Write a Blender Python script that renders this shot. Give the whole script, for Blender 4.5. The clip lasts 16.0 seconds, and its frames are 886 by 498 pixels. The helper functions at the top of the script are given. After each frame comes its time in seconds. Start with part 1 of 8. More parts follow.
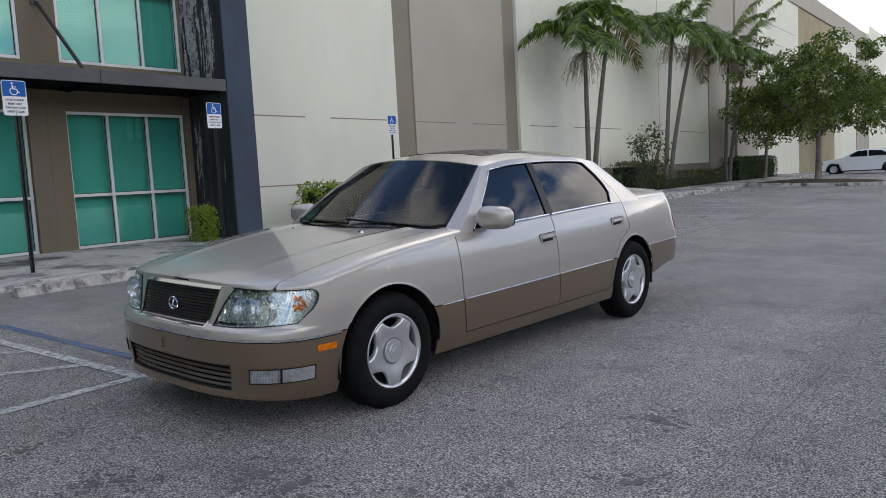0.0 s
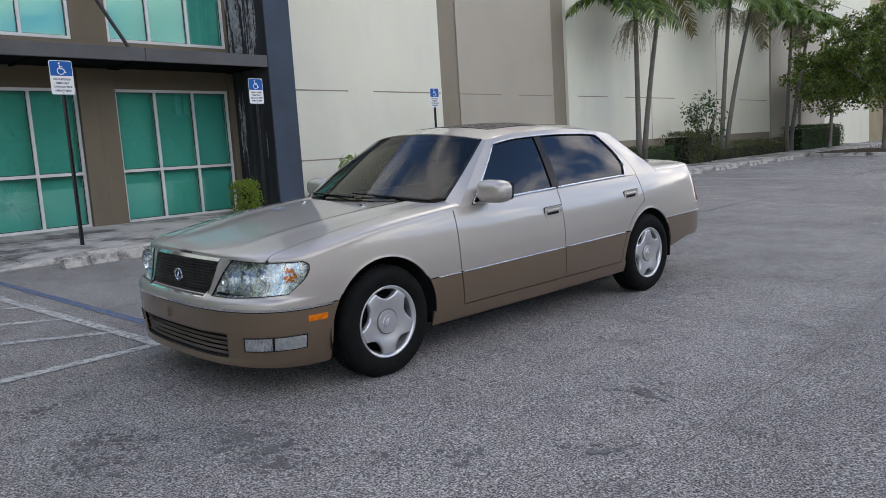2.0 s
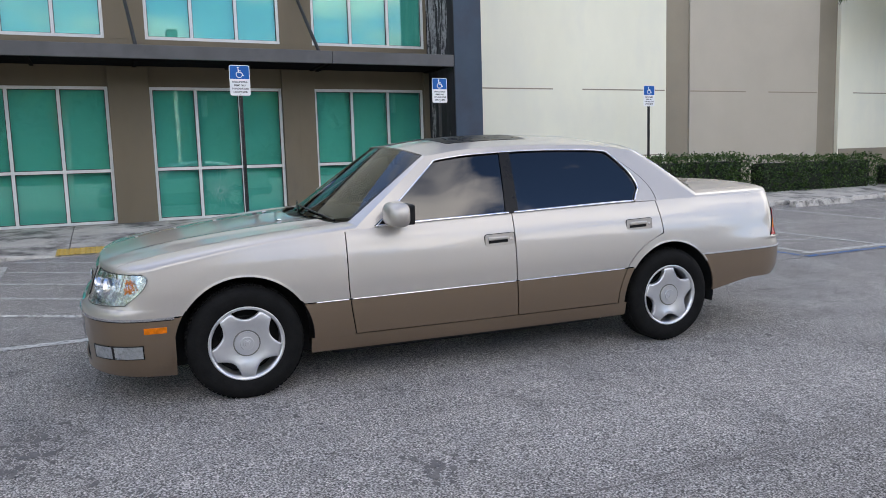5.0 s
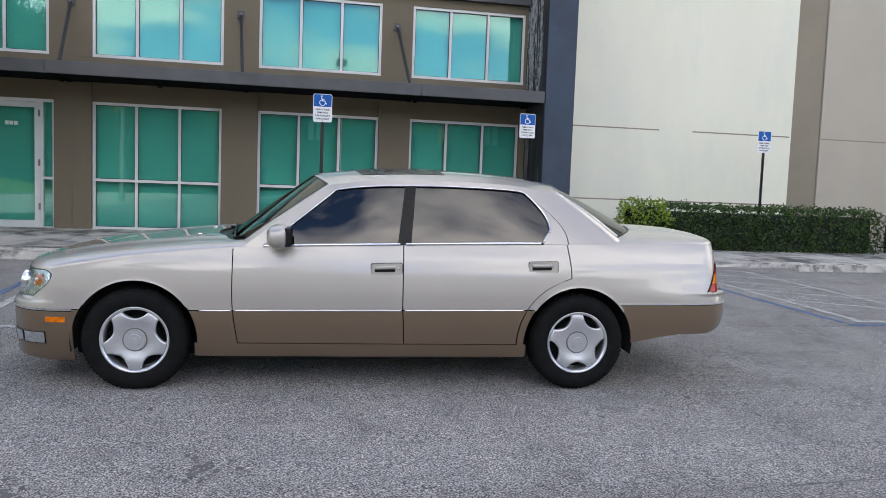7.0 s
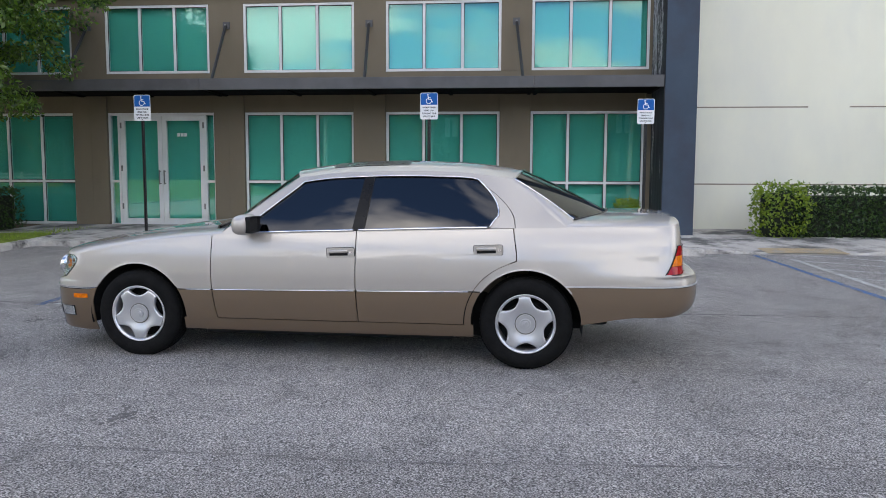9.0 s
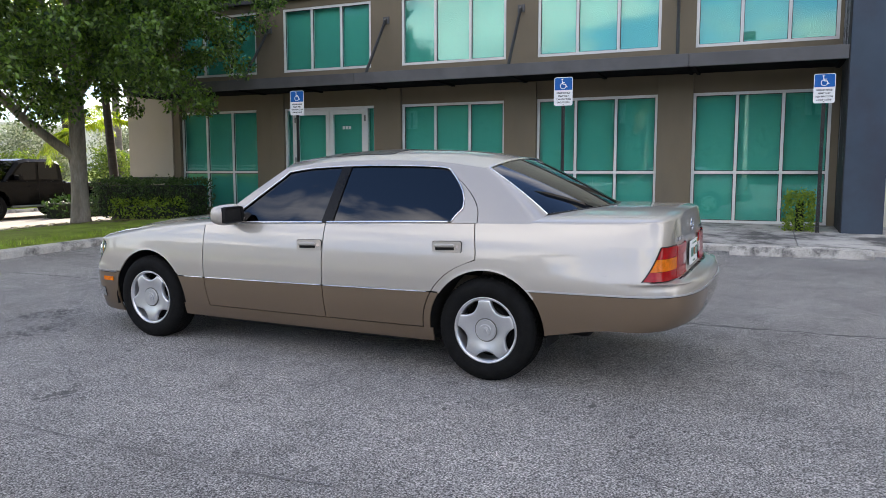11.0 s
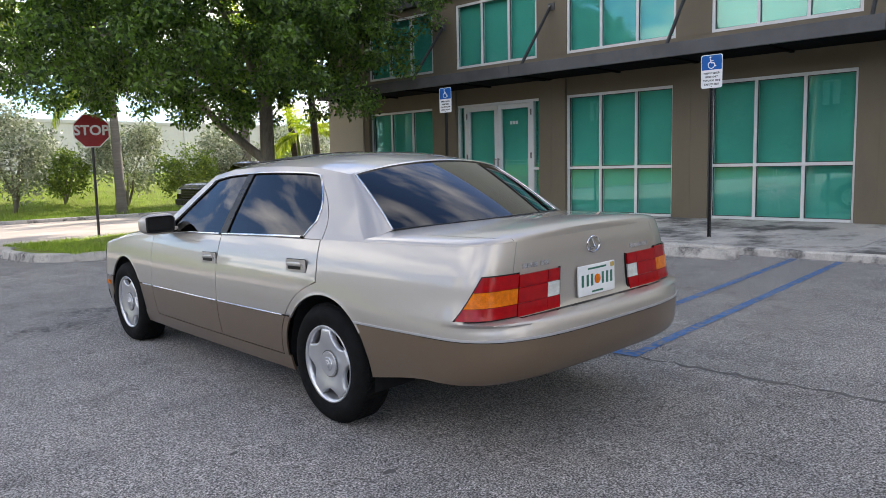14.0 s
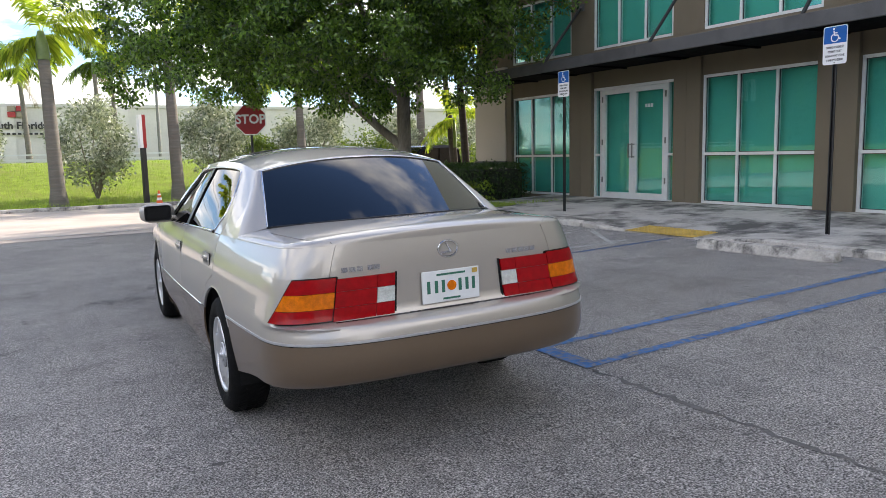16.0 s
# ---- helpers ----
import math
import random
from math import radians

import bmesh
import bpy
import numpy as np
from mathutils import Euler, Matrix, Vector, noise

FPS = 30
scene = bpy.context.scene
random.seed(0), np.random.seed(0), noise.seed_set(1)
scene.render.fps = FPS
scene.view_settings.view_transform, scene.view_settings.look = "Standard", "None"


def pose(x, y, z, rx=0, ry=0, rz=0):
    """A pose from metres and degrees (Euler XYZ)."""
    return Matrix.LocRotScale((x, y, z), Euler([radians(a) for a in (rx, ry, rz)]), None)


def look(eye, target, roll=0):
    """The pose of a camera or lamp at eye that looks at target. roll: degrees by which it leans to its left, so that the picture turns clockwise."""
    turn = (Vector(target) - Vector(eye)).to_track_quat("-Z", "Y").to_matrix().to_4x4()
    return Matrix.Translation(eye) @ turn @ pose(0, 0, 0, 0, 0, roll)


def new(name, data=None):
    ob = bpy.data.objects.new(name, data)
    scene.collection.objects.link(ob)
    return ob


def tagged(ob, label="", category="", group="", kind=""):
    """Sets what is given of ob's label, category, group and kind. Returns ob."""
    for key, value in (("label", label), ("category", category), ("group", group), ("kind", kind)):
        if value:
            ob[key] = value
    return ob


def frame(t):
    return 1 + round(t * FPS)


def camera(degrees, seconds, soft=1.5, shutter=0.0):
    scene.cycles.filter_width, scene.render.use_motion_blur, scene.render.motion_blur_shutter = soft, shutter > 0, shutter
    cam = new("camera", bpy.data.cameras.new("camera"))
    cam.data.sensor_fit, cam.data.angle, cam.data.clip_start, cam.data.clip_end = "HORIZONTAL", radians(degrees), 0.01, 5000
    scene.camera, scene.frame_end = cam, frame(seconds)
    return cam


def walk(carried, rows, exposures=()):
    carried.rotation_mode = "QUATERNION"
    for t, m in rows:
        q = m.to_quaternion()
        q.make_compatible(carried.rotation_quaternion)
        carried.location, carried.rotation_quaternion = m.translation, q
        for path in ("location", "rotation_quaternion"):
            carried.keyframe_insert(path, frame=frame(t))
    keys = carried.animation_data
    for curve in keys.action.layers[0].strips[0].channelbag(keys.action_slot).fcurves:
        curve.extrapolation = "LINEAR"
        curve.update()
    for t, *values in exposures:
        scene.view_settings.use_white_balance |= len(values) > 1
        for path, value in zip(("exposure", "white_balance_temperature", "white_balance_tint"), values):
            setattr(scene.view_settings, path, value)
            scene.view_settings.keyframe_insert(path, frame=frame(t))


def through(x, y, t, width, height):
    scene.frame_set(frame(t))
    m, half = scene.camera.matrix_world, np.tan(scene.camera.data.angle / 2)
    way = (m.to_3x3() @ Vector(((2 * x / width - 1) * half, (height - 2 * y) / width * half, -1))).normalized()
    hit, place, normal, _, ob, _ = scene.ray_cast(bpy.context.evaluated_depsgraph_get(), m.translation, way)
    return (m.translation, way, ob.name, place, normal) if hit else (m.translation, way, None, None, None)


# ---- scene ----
cam = camera(61.3, 16.0, 0.55)
PATH = [
    (0, (0.062, 0.168, 1.274), (-1.171, 1.731, 1.082), -3.1),
    (0.5, (0.055, 0.167, 1.272), (-1.177, 1.729, 1.074), -2.9),
    (1, (0.055, 0.158, 1.27), (-1.188, 1.709, 1.045), -3.0),
    (1.5, (0.125, 0.173, 1.268), (-1.158, 1.686, 1.018), -3.4),
    (2, (0.394, 0.346, 1.266), (-0.955, 1.8, 1.01), -3.6),
    (2.5, (0.538, 0.628, 1.257), (-0.864, 2.028, 0.991), -3.7),
    (3, (0.643, 1.0, 1.282), (-0.838, 2.316, 1.009), -3.8),
    (3.5, (0.872, 1.403, 1.283), (-0.706, 2.604, 1.019), -3.6),
    (3.7, (0.952, 1.566, 1.289), (-0.662, 2.715, 1.02), -3.6),
    (5.8, (1.806, 3.15, 1.308), (-0.084, 3.776, 1.123), 1.1),
    (6, (1.907, 3.326, 1.299), (0.002, 3.909, 1.127), 1.9),
    (6.5, (2.1, 3.746, 1.305), (0.17, 4.244, 1.146), 2.5),
    (7, (2.155, 4.153, 1.322), (0.199, 4.541, 1.166), 2.1),
    (7.5, (2.329, 4.58, 1.307), (0.353, 4.848, 1.155), 1.7),
    (8, (2.466, 4.994, 1.304), (0.478, 5.14, 1.145), 1.1),
    (8.5, (2.492, 5.435, 1.316), (0.5, 5.426, 1.145), 0.6),
    (9, (2.56, 5.902, 1.312), (0.575, 5.731, 1.131), 0.2),
    (9.5, (2.451, 6.332, 1.288), (0.488, 5.998, 1.1), -0.2),
    (9.7, (2.383, 6.504, 1.29), (0.432, 6.106, 1.1), -0.5),
    (11.8, (1.26, 8.097, 1.318), (-0.481, 7.138, 1.102), 0.2),
    (12, (1.143, 8.198, 1.31), (-0.578, 7.202, 1.094), 0.0),
    (12.5, (0.769, 8.42, 1.33), (-0.886, 7.319, 1.11), -0.2),
    (13, (0.427, 8.734, 1.336), (-1.157, 7.532, 1.124), -0.4),
    (13.5, (0.112, 8.966, 1.336), (-1.4, 7.673, 1.127), -0.8),
    (14, (-0.208, 9.197, 1.363), (-1.629, 7.807, 1.144), -1.2),
    (14.5, (-0.519, 9.53, 1.371), (-1.838, 8.044, 1.141), -1.3),
    (15, (-0.876, 9.735, 1.36), (-2.089, 8.162, 1.123), -1.6),
    (15.5, (-1.241, 9.927, 1.38), (-2.351, 8.282, 1.138), -1.5),
    (16, (-1.61, 10.152, 1.411), (-2.598, 8.432, 1.156), -1.3),
]
walk(cam, [(t, look(eye, target, roll)) for t, eye, target, roll in PATH],
     [(t, stops, kelvin, 13) for t, stops, kelvin in ((0, 1.07, 6900), (1, 1.07, 6900), (2.5, 1.40, 6900), (3.5, 1.60, 6900), (7, 1.55, 6850), (9.5, 1.56, 6800), (12.5, 1.43, 6850), (16, 1.36, 6900))])

# ---------------------------------------------------------------- sky and sun
SUN_FROM = Vector((-0.86, -0.25, 0.46)).normalized()   # low sun behind the building
world = bpy.data.worlds.new("sky")
scene.world = world
world.use_nodes = True
wn, wl = world.node_tree.nodes, world.node_tree.links
wn.clear()
w_out = wn.new("ShaderNodeOutputWorld")
w_bg = wn.new("ShaderNodeBackground")
w_sky = wn.new("ShaderNodeTexSky")
w_sky.sky_type = "NISHITA"
w_sky.sun_disc = False
w_sky.sun_elevation = math.asin(SUN_FROM.z)
w_sky.sun_rotation = math.atan2(SUN_FROM.x, SUN_FROM.y)
w_sky.air_density, w_sky.dust_density, w_sky.ozone_density = 0.75, 0.1, 4.0
w_co = wn.new("ShaderNodeTexCoord")
w_map = wn.new("ShaderNodeMapping")
w_map.inputs["Scale"].default_value = (1.0, 1.0, 1.0)
w_map.inputs["Rotation"].default_value = (0, 0, 2.35)
w_map.inputs["Location"].default_value = (3.7, 1.3, 0)
w_noise = wn.new("ShaderNodeTexNoise")
w_noise.inputs["Scale"].default_value = 1.5
w_noise.inputs["Detail"].default_value = 7
w_noise.inputs["Roughness"].default_value = 0.55
w_ramp = wn.new("ShaderNodeValToRGB")
w_ramp.color_ramp.elements[0].position, w_ramp.color_ramp.elements[1].position = 0.48, 0.59
w_shade = wn.new("ShaderNodeTexNoise")
w_shade.inputs["Scale"].default_value = 3.2
w_shade.inputs["Detail"].default_value = 5
w_cloud = wn.new("ShaderNodeMixRGB")
w_cloud.inputs["Color1"].default_value = (5.0, 5.2, 5.5, 1)
w_cloud.inputs["Color2"].default_value = (10.2, 10.1, 9.9, 1)
w_mix = wn.new("ShaderNodeMixRGB")
w_dir = wn.new("ShaderNodeSeparateXYZ")       # the clouds lie in one flat layer
w_high = wn.new("ShaderNodeMath")
w_high.operation, w_high.inputs[1].default_value = "ADD", 0.22
w_all = wn.new("ShaderNodeCombineXYZ")
w_flat = wn.new("ShaderNodeVectorMath")
w_flat.operation = "DIVIDE"
wl.new(w_co.outputs["Generated"], w_dir.inputs["Vector"])
wl.new(w_dir.outputs["Z"], w_high.inputs[0])
for axis in ("X", "Y", "Z"):
    wl.new(w_high.outputs["Value"], w_all.inputs[axis])
wl.new(w_co.outputs["Generated"], w_flat.inputs[0])
wl.new(w_all.outputs["Vector"], w_flat.inputs[1])
wl.new(w_flat.outputs["Vector"], w_map.inputs["Vector"])
wl.new(w_map.outputs["Vector"], w_noise.inputs["Vector"])
wl.new(w_map.outputs["Vector"], w_shade.inputs["Vector"])
w_sep = wn.new("ShaderNodeSeparateXYZ")       # clouds thin out overhead
wl.new(w_co.outputs["Generated"], w_sep.inputs["Vector"])
w_thin = wn.new("ShaderNodeMath")
w_thin.operation, w_thin.inputs[1].default_value, w_thin.inputs[2].default_value = "MULTIPLY_ADD", -0.06, 0.040
wl.new(w_sep.outputs["Z"], w_thin.inputs[0])
w_sum = wn.new("ShaderNodeMath")
w_sum.operation = "ADD"
wl.new(w_noise.outputs["Fac"], w_sum.inputs[0])
wl.new(w_thin.outputs["Value"], w_sum.inputs[1])
wl.new(w_sum.outputs["Value"], w_ramp.inputs["Fac"])
w_con = wn.new("ShaderNodeMapRange")
w_con.inputs["From Min"].default_value, w_con.inputs["From Max"].default_value = 0.30, 0.66
wl.new(w_shade.outputs["Fac"], w_con.inputs["Value"])
wl.new(w_con.outputs["Result"], w_cloud.inputs["Fac"])
wl.new(w_ramp.outputs["Color"], w_mix.inputs["Fac"])
wl.new(w_sky.outputs["Color"], w_mix.inputs["Color1"])
wl.new(w_cloud.outputs["Color"], w_mix.inputs["Color2"])
wl.new(w_mix.outputs["Color"], w_bg.inputs["Color"])
w_bg.inputs["Strength"].default_value = 0.145
wl.new(w_bg.outputs["Background"], w_out.inputs["Surface"])

sun = new("sun", bpy.data.lights.new("sun", "SUN"))
sun.data.energy, sun.data.angle, sun.data.color = 4.0, radians(0.6), (1.0, 0.93, 0.82)
sun.matrix_world = look(SUN_FROM * 60, (0, 0, 0))


# ---------------------------------------------------------------- materials
def material(name, base, rough=0.7, metal=0.0, vary=0.15, scale=6.0, fine=60.0, bump=0.0, bump_scale=None, second=None, second_at=(0.45, 0.65),
             second_scale=1.2, coat=0.0, spec=0.5, rough_vary=0.08, per_object=0.0, stretch=None, flakes=0.0):
    """A procedural surface: colour that varies at two scales, a second colour in stains, and fine relief."""
    m = bpy.data.materials.new(name)
    m.use_nodes = True
    n, l = m.node_tree.nodes, m.node_tree.links
    b = n["Principled BSDF"]
    co = n.new("ShaderNodeTexCoord")
    src = co.outputs["Object"]
    if stretch:
        mp = n.new("ShaderNodeMapping")
        mp.inputs["Scale"].default_value = stretch
        l.new(src, mp.inputs["Vector"])
        src = mp.outputs["Vector"]

    def tex(s, detail=4, rough_=0.6):
        t = n.new("ShaderNodeTexNoise")
        t.inputs["Scale"].default_value, t.inputs["Detail"].default_value, t.inputs["Roughness"].default_value = s, detail, rough_
        l.new(src, t.inputs["Vector"])
        return t.outputs["Fac"]

    def mix(kind, fac, a, c):
        x = n.new("ShaderNodeMixRGB")
        x.blend_type = kind
        for key, v in (("Fac", fac), ("Color1", a), ("Color2", c)):
            if isinstance(v, (int, float)):
                x.inputs[key].default_value = v
            elif isinstance(v, tuple):
                x.inputs[key].default_value = (*v, 1)
            else:
                l.new(v, x.inputs[key])
        return x.outputs["Color"]

    def ramp(v, a, c, lo=0.0, hi=1.0):
        r = n.new("ShaderNodeMapRange")
        r.inputs["From Min"].default_value, r.inputs["From Max"].default_value = a, c
        r.inputs["To Min"].default_value, r.inputs["To Max"].default_value = lo, hi
        l.new(v, r.inputs["Value"])
        return r.outputs["Result"]

    col = mix("MIX", ramp(tex(scale), 0.3, 0.7), tuple(c * (1 - vary) for c in base), tuple(min(1, c * (1 + vary)) for c in base))
    if second:
        col = mix("MIX", ramp(tex(second_scale, 6, 0.65), *second_at), col, second)
    if vary:
        col = mix("MULTIPLY", 1.0, col, mix("MIX", ramp(tex(fine, 3), 0.3, 0.7), (1 - vary * 0.7,) * 3, (1 + vary * 0.3,) * 3))
    if per_object:
        oi = n.new("ShaderNodeObjectInfo")
        g = ramp(oi.outputs["Random"], 0, 1, 1 - per_object, 1 + per_object)
        col = mix("MULTIPLY", 1.0, col, g)
    l.new(col, b.inputs["Base Color"])
    b.inputs["Metallic"].default_value = metal
    b.inputs["Specular IOR Level"].default_value = spec
    if rough_vary:
        l.new(ramp(tex(scale * 1.7, 5), 0.3, 0.7, max(0.02, rough - rough_vary), min(1, rough + rough_vary)), b.inputs["Roughness"])
    else:
        b.inputs["Roughness"].default_value = rough
    b.inputs["Coat Weight"].default_value = coat
    b.inputs["Coat Roughness"].default_value = 0.03
    if bump:
        bp = n.new("ShaderNodeBump")
        bp.inputs["Strength"].default_value, bp.inputs["Distance"].default_value = bump, 0.004
        l.new(tex(bump_scale or fine * 2, 4), bp.inputs["Height"])
        l.new(bp.outputs["Normal"], b.inputs["Normal"])
    return m


def glass(name, tint, rough=0.0, face=0.05, gloss=(1, 1, 1)):
    """Tinted window glass: a see-through tint under a real reflecting face."""
    m = bpy.data.materials.new(name)
    m.use_nodes = True
    n, l = m.node_tree.nodes, m.node_tree.links
    n.clear()
    out = n.new("ShaderNodeOutputMaterial")
    tr = n.new("ShaderNodeBsdfTransparent")
    tr.inputs["Color"].default_value = (*tint, 1)
    gl = n.new("ShaderNodeBsdfGlossy")
    gl.inputs["Roughness"].default_value = rough
    gl.inputs["Color"].default_value = (*gloss, 1)
    lw = n.new("ShaderNodeLayerWeight")
    lw.inputs["Blend"].default_value = 0.5
    pw = n.new("ShaderNodeMath")
    pw.operation, pw.inputs[1].default_value = "POWER", 5.0
    l.new(lw.outputs["Facing"], pw.inputs[0])
    fr = n.new("ShaderNodeMapRange")
    fr.inputs["To Min"].default_value, fr.inputs["To Max"].default_value = face, 0.75
    l.new(pw.outputs["Value"], fr.inputs["Value"])
    mx = n.new("ShaderNodeMixShader")
    l.new(fr.outputs["Result"], mx.inputs["Fac"])
    l.new(tr.outputs["BSDF"], mx.inputs[1])
    l.new(gl.outputs["BSDF"], mx.inputs[2])
    l.new(mx.outputs["Shader"], out.inputs["Surface"])
    return m


def leaf_material(name, base, light, gloss=0.45, through=0.4):
    """Leaves that vary from one to the next and let some light through."""
    m = bpy.data.materials.new(name)
    m.use_nodes = True
    n, l = m.node_tree.nodes, m.node_tree.links
    b = n["Principled BSDF"]
    geo = n.new("ShaderNodeNewGeometry")
    r = n.new("ShaderNodeValToRGB")
    r.color_ramp.elements[0].color, r.color_ramp.elements[1].color = (*base, 1), (*light, 1)
    l.new(geo.outputs["Random Per Island"], r.inputs["Fac"])
    l.new(r.outputs["Color"], b.inputs["Base Color"])
    b.inputs["Roughness"].default_value = gloss
    tl = n.new("ShaderNodeBsdfTranslucent")
    br = n.new("ShaderNodeMixRGB")
    br.blend_type = "MULTIPLY"
    br.inputs["Fac"].default_value = 1
    br.inputs["Color2"].default_value = (1.4, 1.7, 0.6, 1)
    l.new(r.outputs["Color"], br.inputs["Color1"])
    l.new(br.outputs["Color"], tl.inputs["Color"])
    mx = n.new("ShaderNodeMixShader")
    mx.inputs["Fac"].default_value = through
    l.new(b.outputs["BSDF"], mx.inputs[1])
    l.new(tl.outputs["BSDF"], mx.inputs[2])
    l.new(mx.outputs["Shader"], n["Material Output"].inputs["Surface"])
    return m


def asphalt_material():
    """Aged asphalt: pale and dark stones in grey binder, with broad worn and oily patches."""
    m = bpy.data.materials.new("asphalt")
    m.use_nodes = True
    n, l = m.node_tree.nodes, m.node_tree.links
    b = n["Principled BSDF"]
    co = n.new("ShaderNodeTexCoord")

    def noise_tex(scale, detail, lo, hi, a, c):
        t = n.new("ShaderNodeTexNoise")
        t.inputs["Scale"].default_value, t.inputs["Detail"].default_value = scale, detail
        l.new(co.outputs["Object"], t.inputs["Vector"])
        r = n.new("ShaderNodeMapRange")
        r.inputs["From Min"].default_value, r.inputs["From Max"].default_value = lo, hi
        r.inputs["To Min"].default_value, r.inputs["To Max"].default_value = a, c
        l.new(t.outputs["Fac"], r.inputs["Value"])
        return r.outputs["Result"], t.outputs["Fac"]

    def times(a, c):
        x = n.new("ShaderNodeMath")
        x.operation = "MULTIPLY"
        l.new(a, x.inputs[0])
        l.new(c, x.inputs[1])
        return x.outputs["Value"]

    vo = n.new("ShaderNodeTexVoronoi")
    vo.inputs["Scale"].default_value = 165
    l.new(co.outputs["Object"], vo.inputs["Vector"])
    st = n.new("ShaderNodeMapRange")
    st.inputs["To Min"].default_value, st.inputs["To Max"].default_value = 0.22, 1.78
    bw = n.new("ShaderNodeRGBToBW")
    l.new(vo.outputs["Color"], bw.inputs["Color"])
    l.new(bw.outputs["Val"], st.inputs["Value"])
    grain, raw = noise_tex(110, 2, 0.36, 0.64, 0.32, 1.70)
    k = times(st.outputs["Result"], grain)
    for args in ((0.35, 5, 0.35, 0.7, 1.14, 0.82), (1.6, 6, 0.40, 0.75, 1.07, 0.84), (5, 5, 0.50, 0.74, 1.04, 0.82), (14, 4, 0.60, 0.80, 1.0, 0.60)):
        k = times(k, noise_tex(*args)[0])
    lane = n.new("ShaderNodeMapRange")          # the asphalt grows darker between x -1.45 and -0.75
    lane.interpolation_type = "SMOOTHSTEP"
    lane.inputs["From Min"].default_value, lane.inputs["From Max"].default_value = -1.45, -0.75
    lane.inputs["To Min"].default_value, lane.inputs["To Max"].default_value = 1.0, 0.80
    sp = n.new("ShaderNodeSeparateXYZ")
    l.new(co.outputs["Object"], sp.inputs["Vector"])
    l.new(sp.outputs["X"], lane.inputs["Value"])
    k = times(k, lane.outputs["Result"])
    mx = n.new("ShaderNodeMixRGB")
    mx.blend_type = "MULTIPLY"
    mx.inputs["Fac"].default_value = 1
    mx.inputs["Color1"].default_value = (0.288, 0.274, 0.262, 1)
    l.new(k, mx.inputs["Color2"])
    l.new(mx.outputs["Color"], b.inputs["Base Color"])
    b.inputs["Roughness"].default_value = 0.9
    b.inputs["Specular IOR Level"].default_value = 0.3
    bp = n.new("ShaderNodeBump")
    bp.inputs["Strength"].default_value, bp.inputs["Distance"].default_value = 0.9, 0.004
    l.new(k, bp.inputs["Height"])
    l.new(bp.outputs["Normal"], b.inputs["Normal"])
    return m


ASPHALT = asphalt_material()
CONCRETE = material("concrete", (0.48, 0.455, 0.42), 0.9, vary=0.16, scale=1.6, fine=40, bump=0.5, second=(0.115, 0.11, 0.105), second_at=(0.45, 0.62), second_scale=1.5, spec=0.3, per_object=0.07)
KERB = material("kerb_concrete", (0.50, 0.475, 0.435), 0.9, vary=0.25, scale=3, fine=50, bump=0.9, second=(0.09, 0.087, 0.083), second_at=(0.50, 0.66), second_scale=3.4, spec=0.3)
ROADC = material("road_concrete", (0.50, 0.43, 0.38), 0.9, vary=0.1, scale=0.7, fine=40, bump=0.3, second=(0.36, 0.31, 0.28), second_scale=0.4, spec=0.3)
TAUPE = material("taupe_render", (0.168, 0.140, 0.099), 0.9, vary=0.08, scale=1.4, fine=160, bump=0.35, bump_scale=220, second=(0.12, 0.105, 0.085), second_at=(0.55, 0.85), second_scale=0.7, spec=0.25, stretch=(1, 1, 0.45))
NAVY = material("slate_blue_render", (0.052, 0.073, 0.101), 0.85, vary=0.1, scale=1.2, fine=160, bump=0.3, bump_scale=220, second=(0.05, 0.058, 0.08), second_scale=0.8, spec=0.3)
PEEL = material("blackened_paint", (0.016, 0.017, 0.020), 0.85, vary=0.3, scale=2, fine=60, bump=0.5, second=(0.05, 0.055, 0.065), second_at=(0.5, 0.7), second_scale=2.0, stretch=(1.5, 2.4, 0.25))
FLAKE = material("bare_flaked_patch", (0.33, 0.33, 0.34), 0.9, vary=0.35, scale=7, fine=60, bump=0.6, second=(0.10, 0.10, 0.11), second_at=(0.48, 0.62), second_scale=9)
CREAM = material("cream_render", (0.76, 0.745, 0.61), 0.9, vary=0.04, scale=0.5, fine=120, bump=0.25, bump_scale=200, second=(0.62, 0.62, 0.56), second_at=(0.5, 0.85), second_scale=0.35, spec=0.25, stretch=(1, 1, 0.5))
BEIGE = material("beige_render", (0.43, 0.39, 0.32), 0.9, vary=0.05, scale=0.6, fine=120, bump=0.25, bump_scale=200, spec=0.25)
DARKBEIGE = material("dark_beige_render", (0.265, 0.23, 0.175), 0.9, vary=0.06, scale=0.8, fine=120, bump=0.25, bump_scale=200, spec=0.25)
CANOPY = material("canopy_metal", (0.085, 0.085, 0.088), 0.55, vary=0.1, scale=1.5, fine=50, second=(0.06, 0.06, 0.062), second_scale=1.1, spec=0.4)
# near-black: the deep shade under the canopy is put into the colour
SOFFIT = material("shade_black_soffit", (0.005, 0.005, 0.006), 0.9, vary=0.2, spec=0.1)
ALU = material("white_aluminium", (0.62, 0.63, 0.62), 0.45, vary=0.05, scale=4, fine=60, spec=0.5)
STEEL = material("galvanised_steel", (0.20, 0.20, 0.19), 0.55, metal=0.6, vary=0.2, scale=9, fine=80)
BLACKPAINT = material("black_paint", (0.018, 0.018, 0.018), 0.5, vary=0.1)
SIGNBLUE = material("sign_blue", (0.002, 0.095, 0.36), 0.5, vary=0.06, spec=0.25)
SIGNWHITE = material("sign_white", (0.75, 0.76, 0.76), 0.4, vary=0.04)
SIGNRED = material("sign_red", (0.30, 0.012, 0.015), 0.4, vary=0.08)
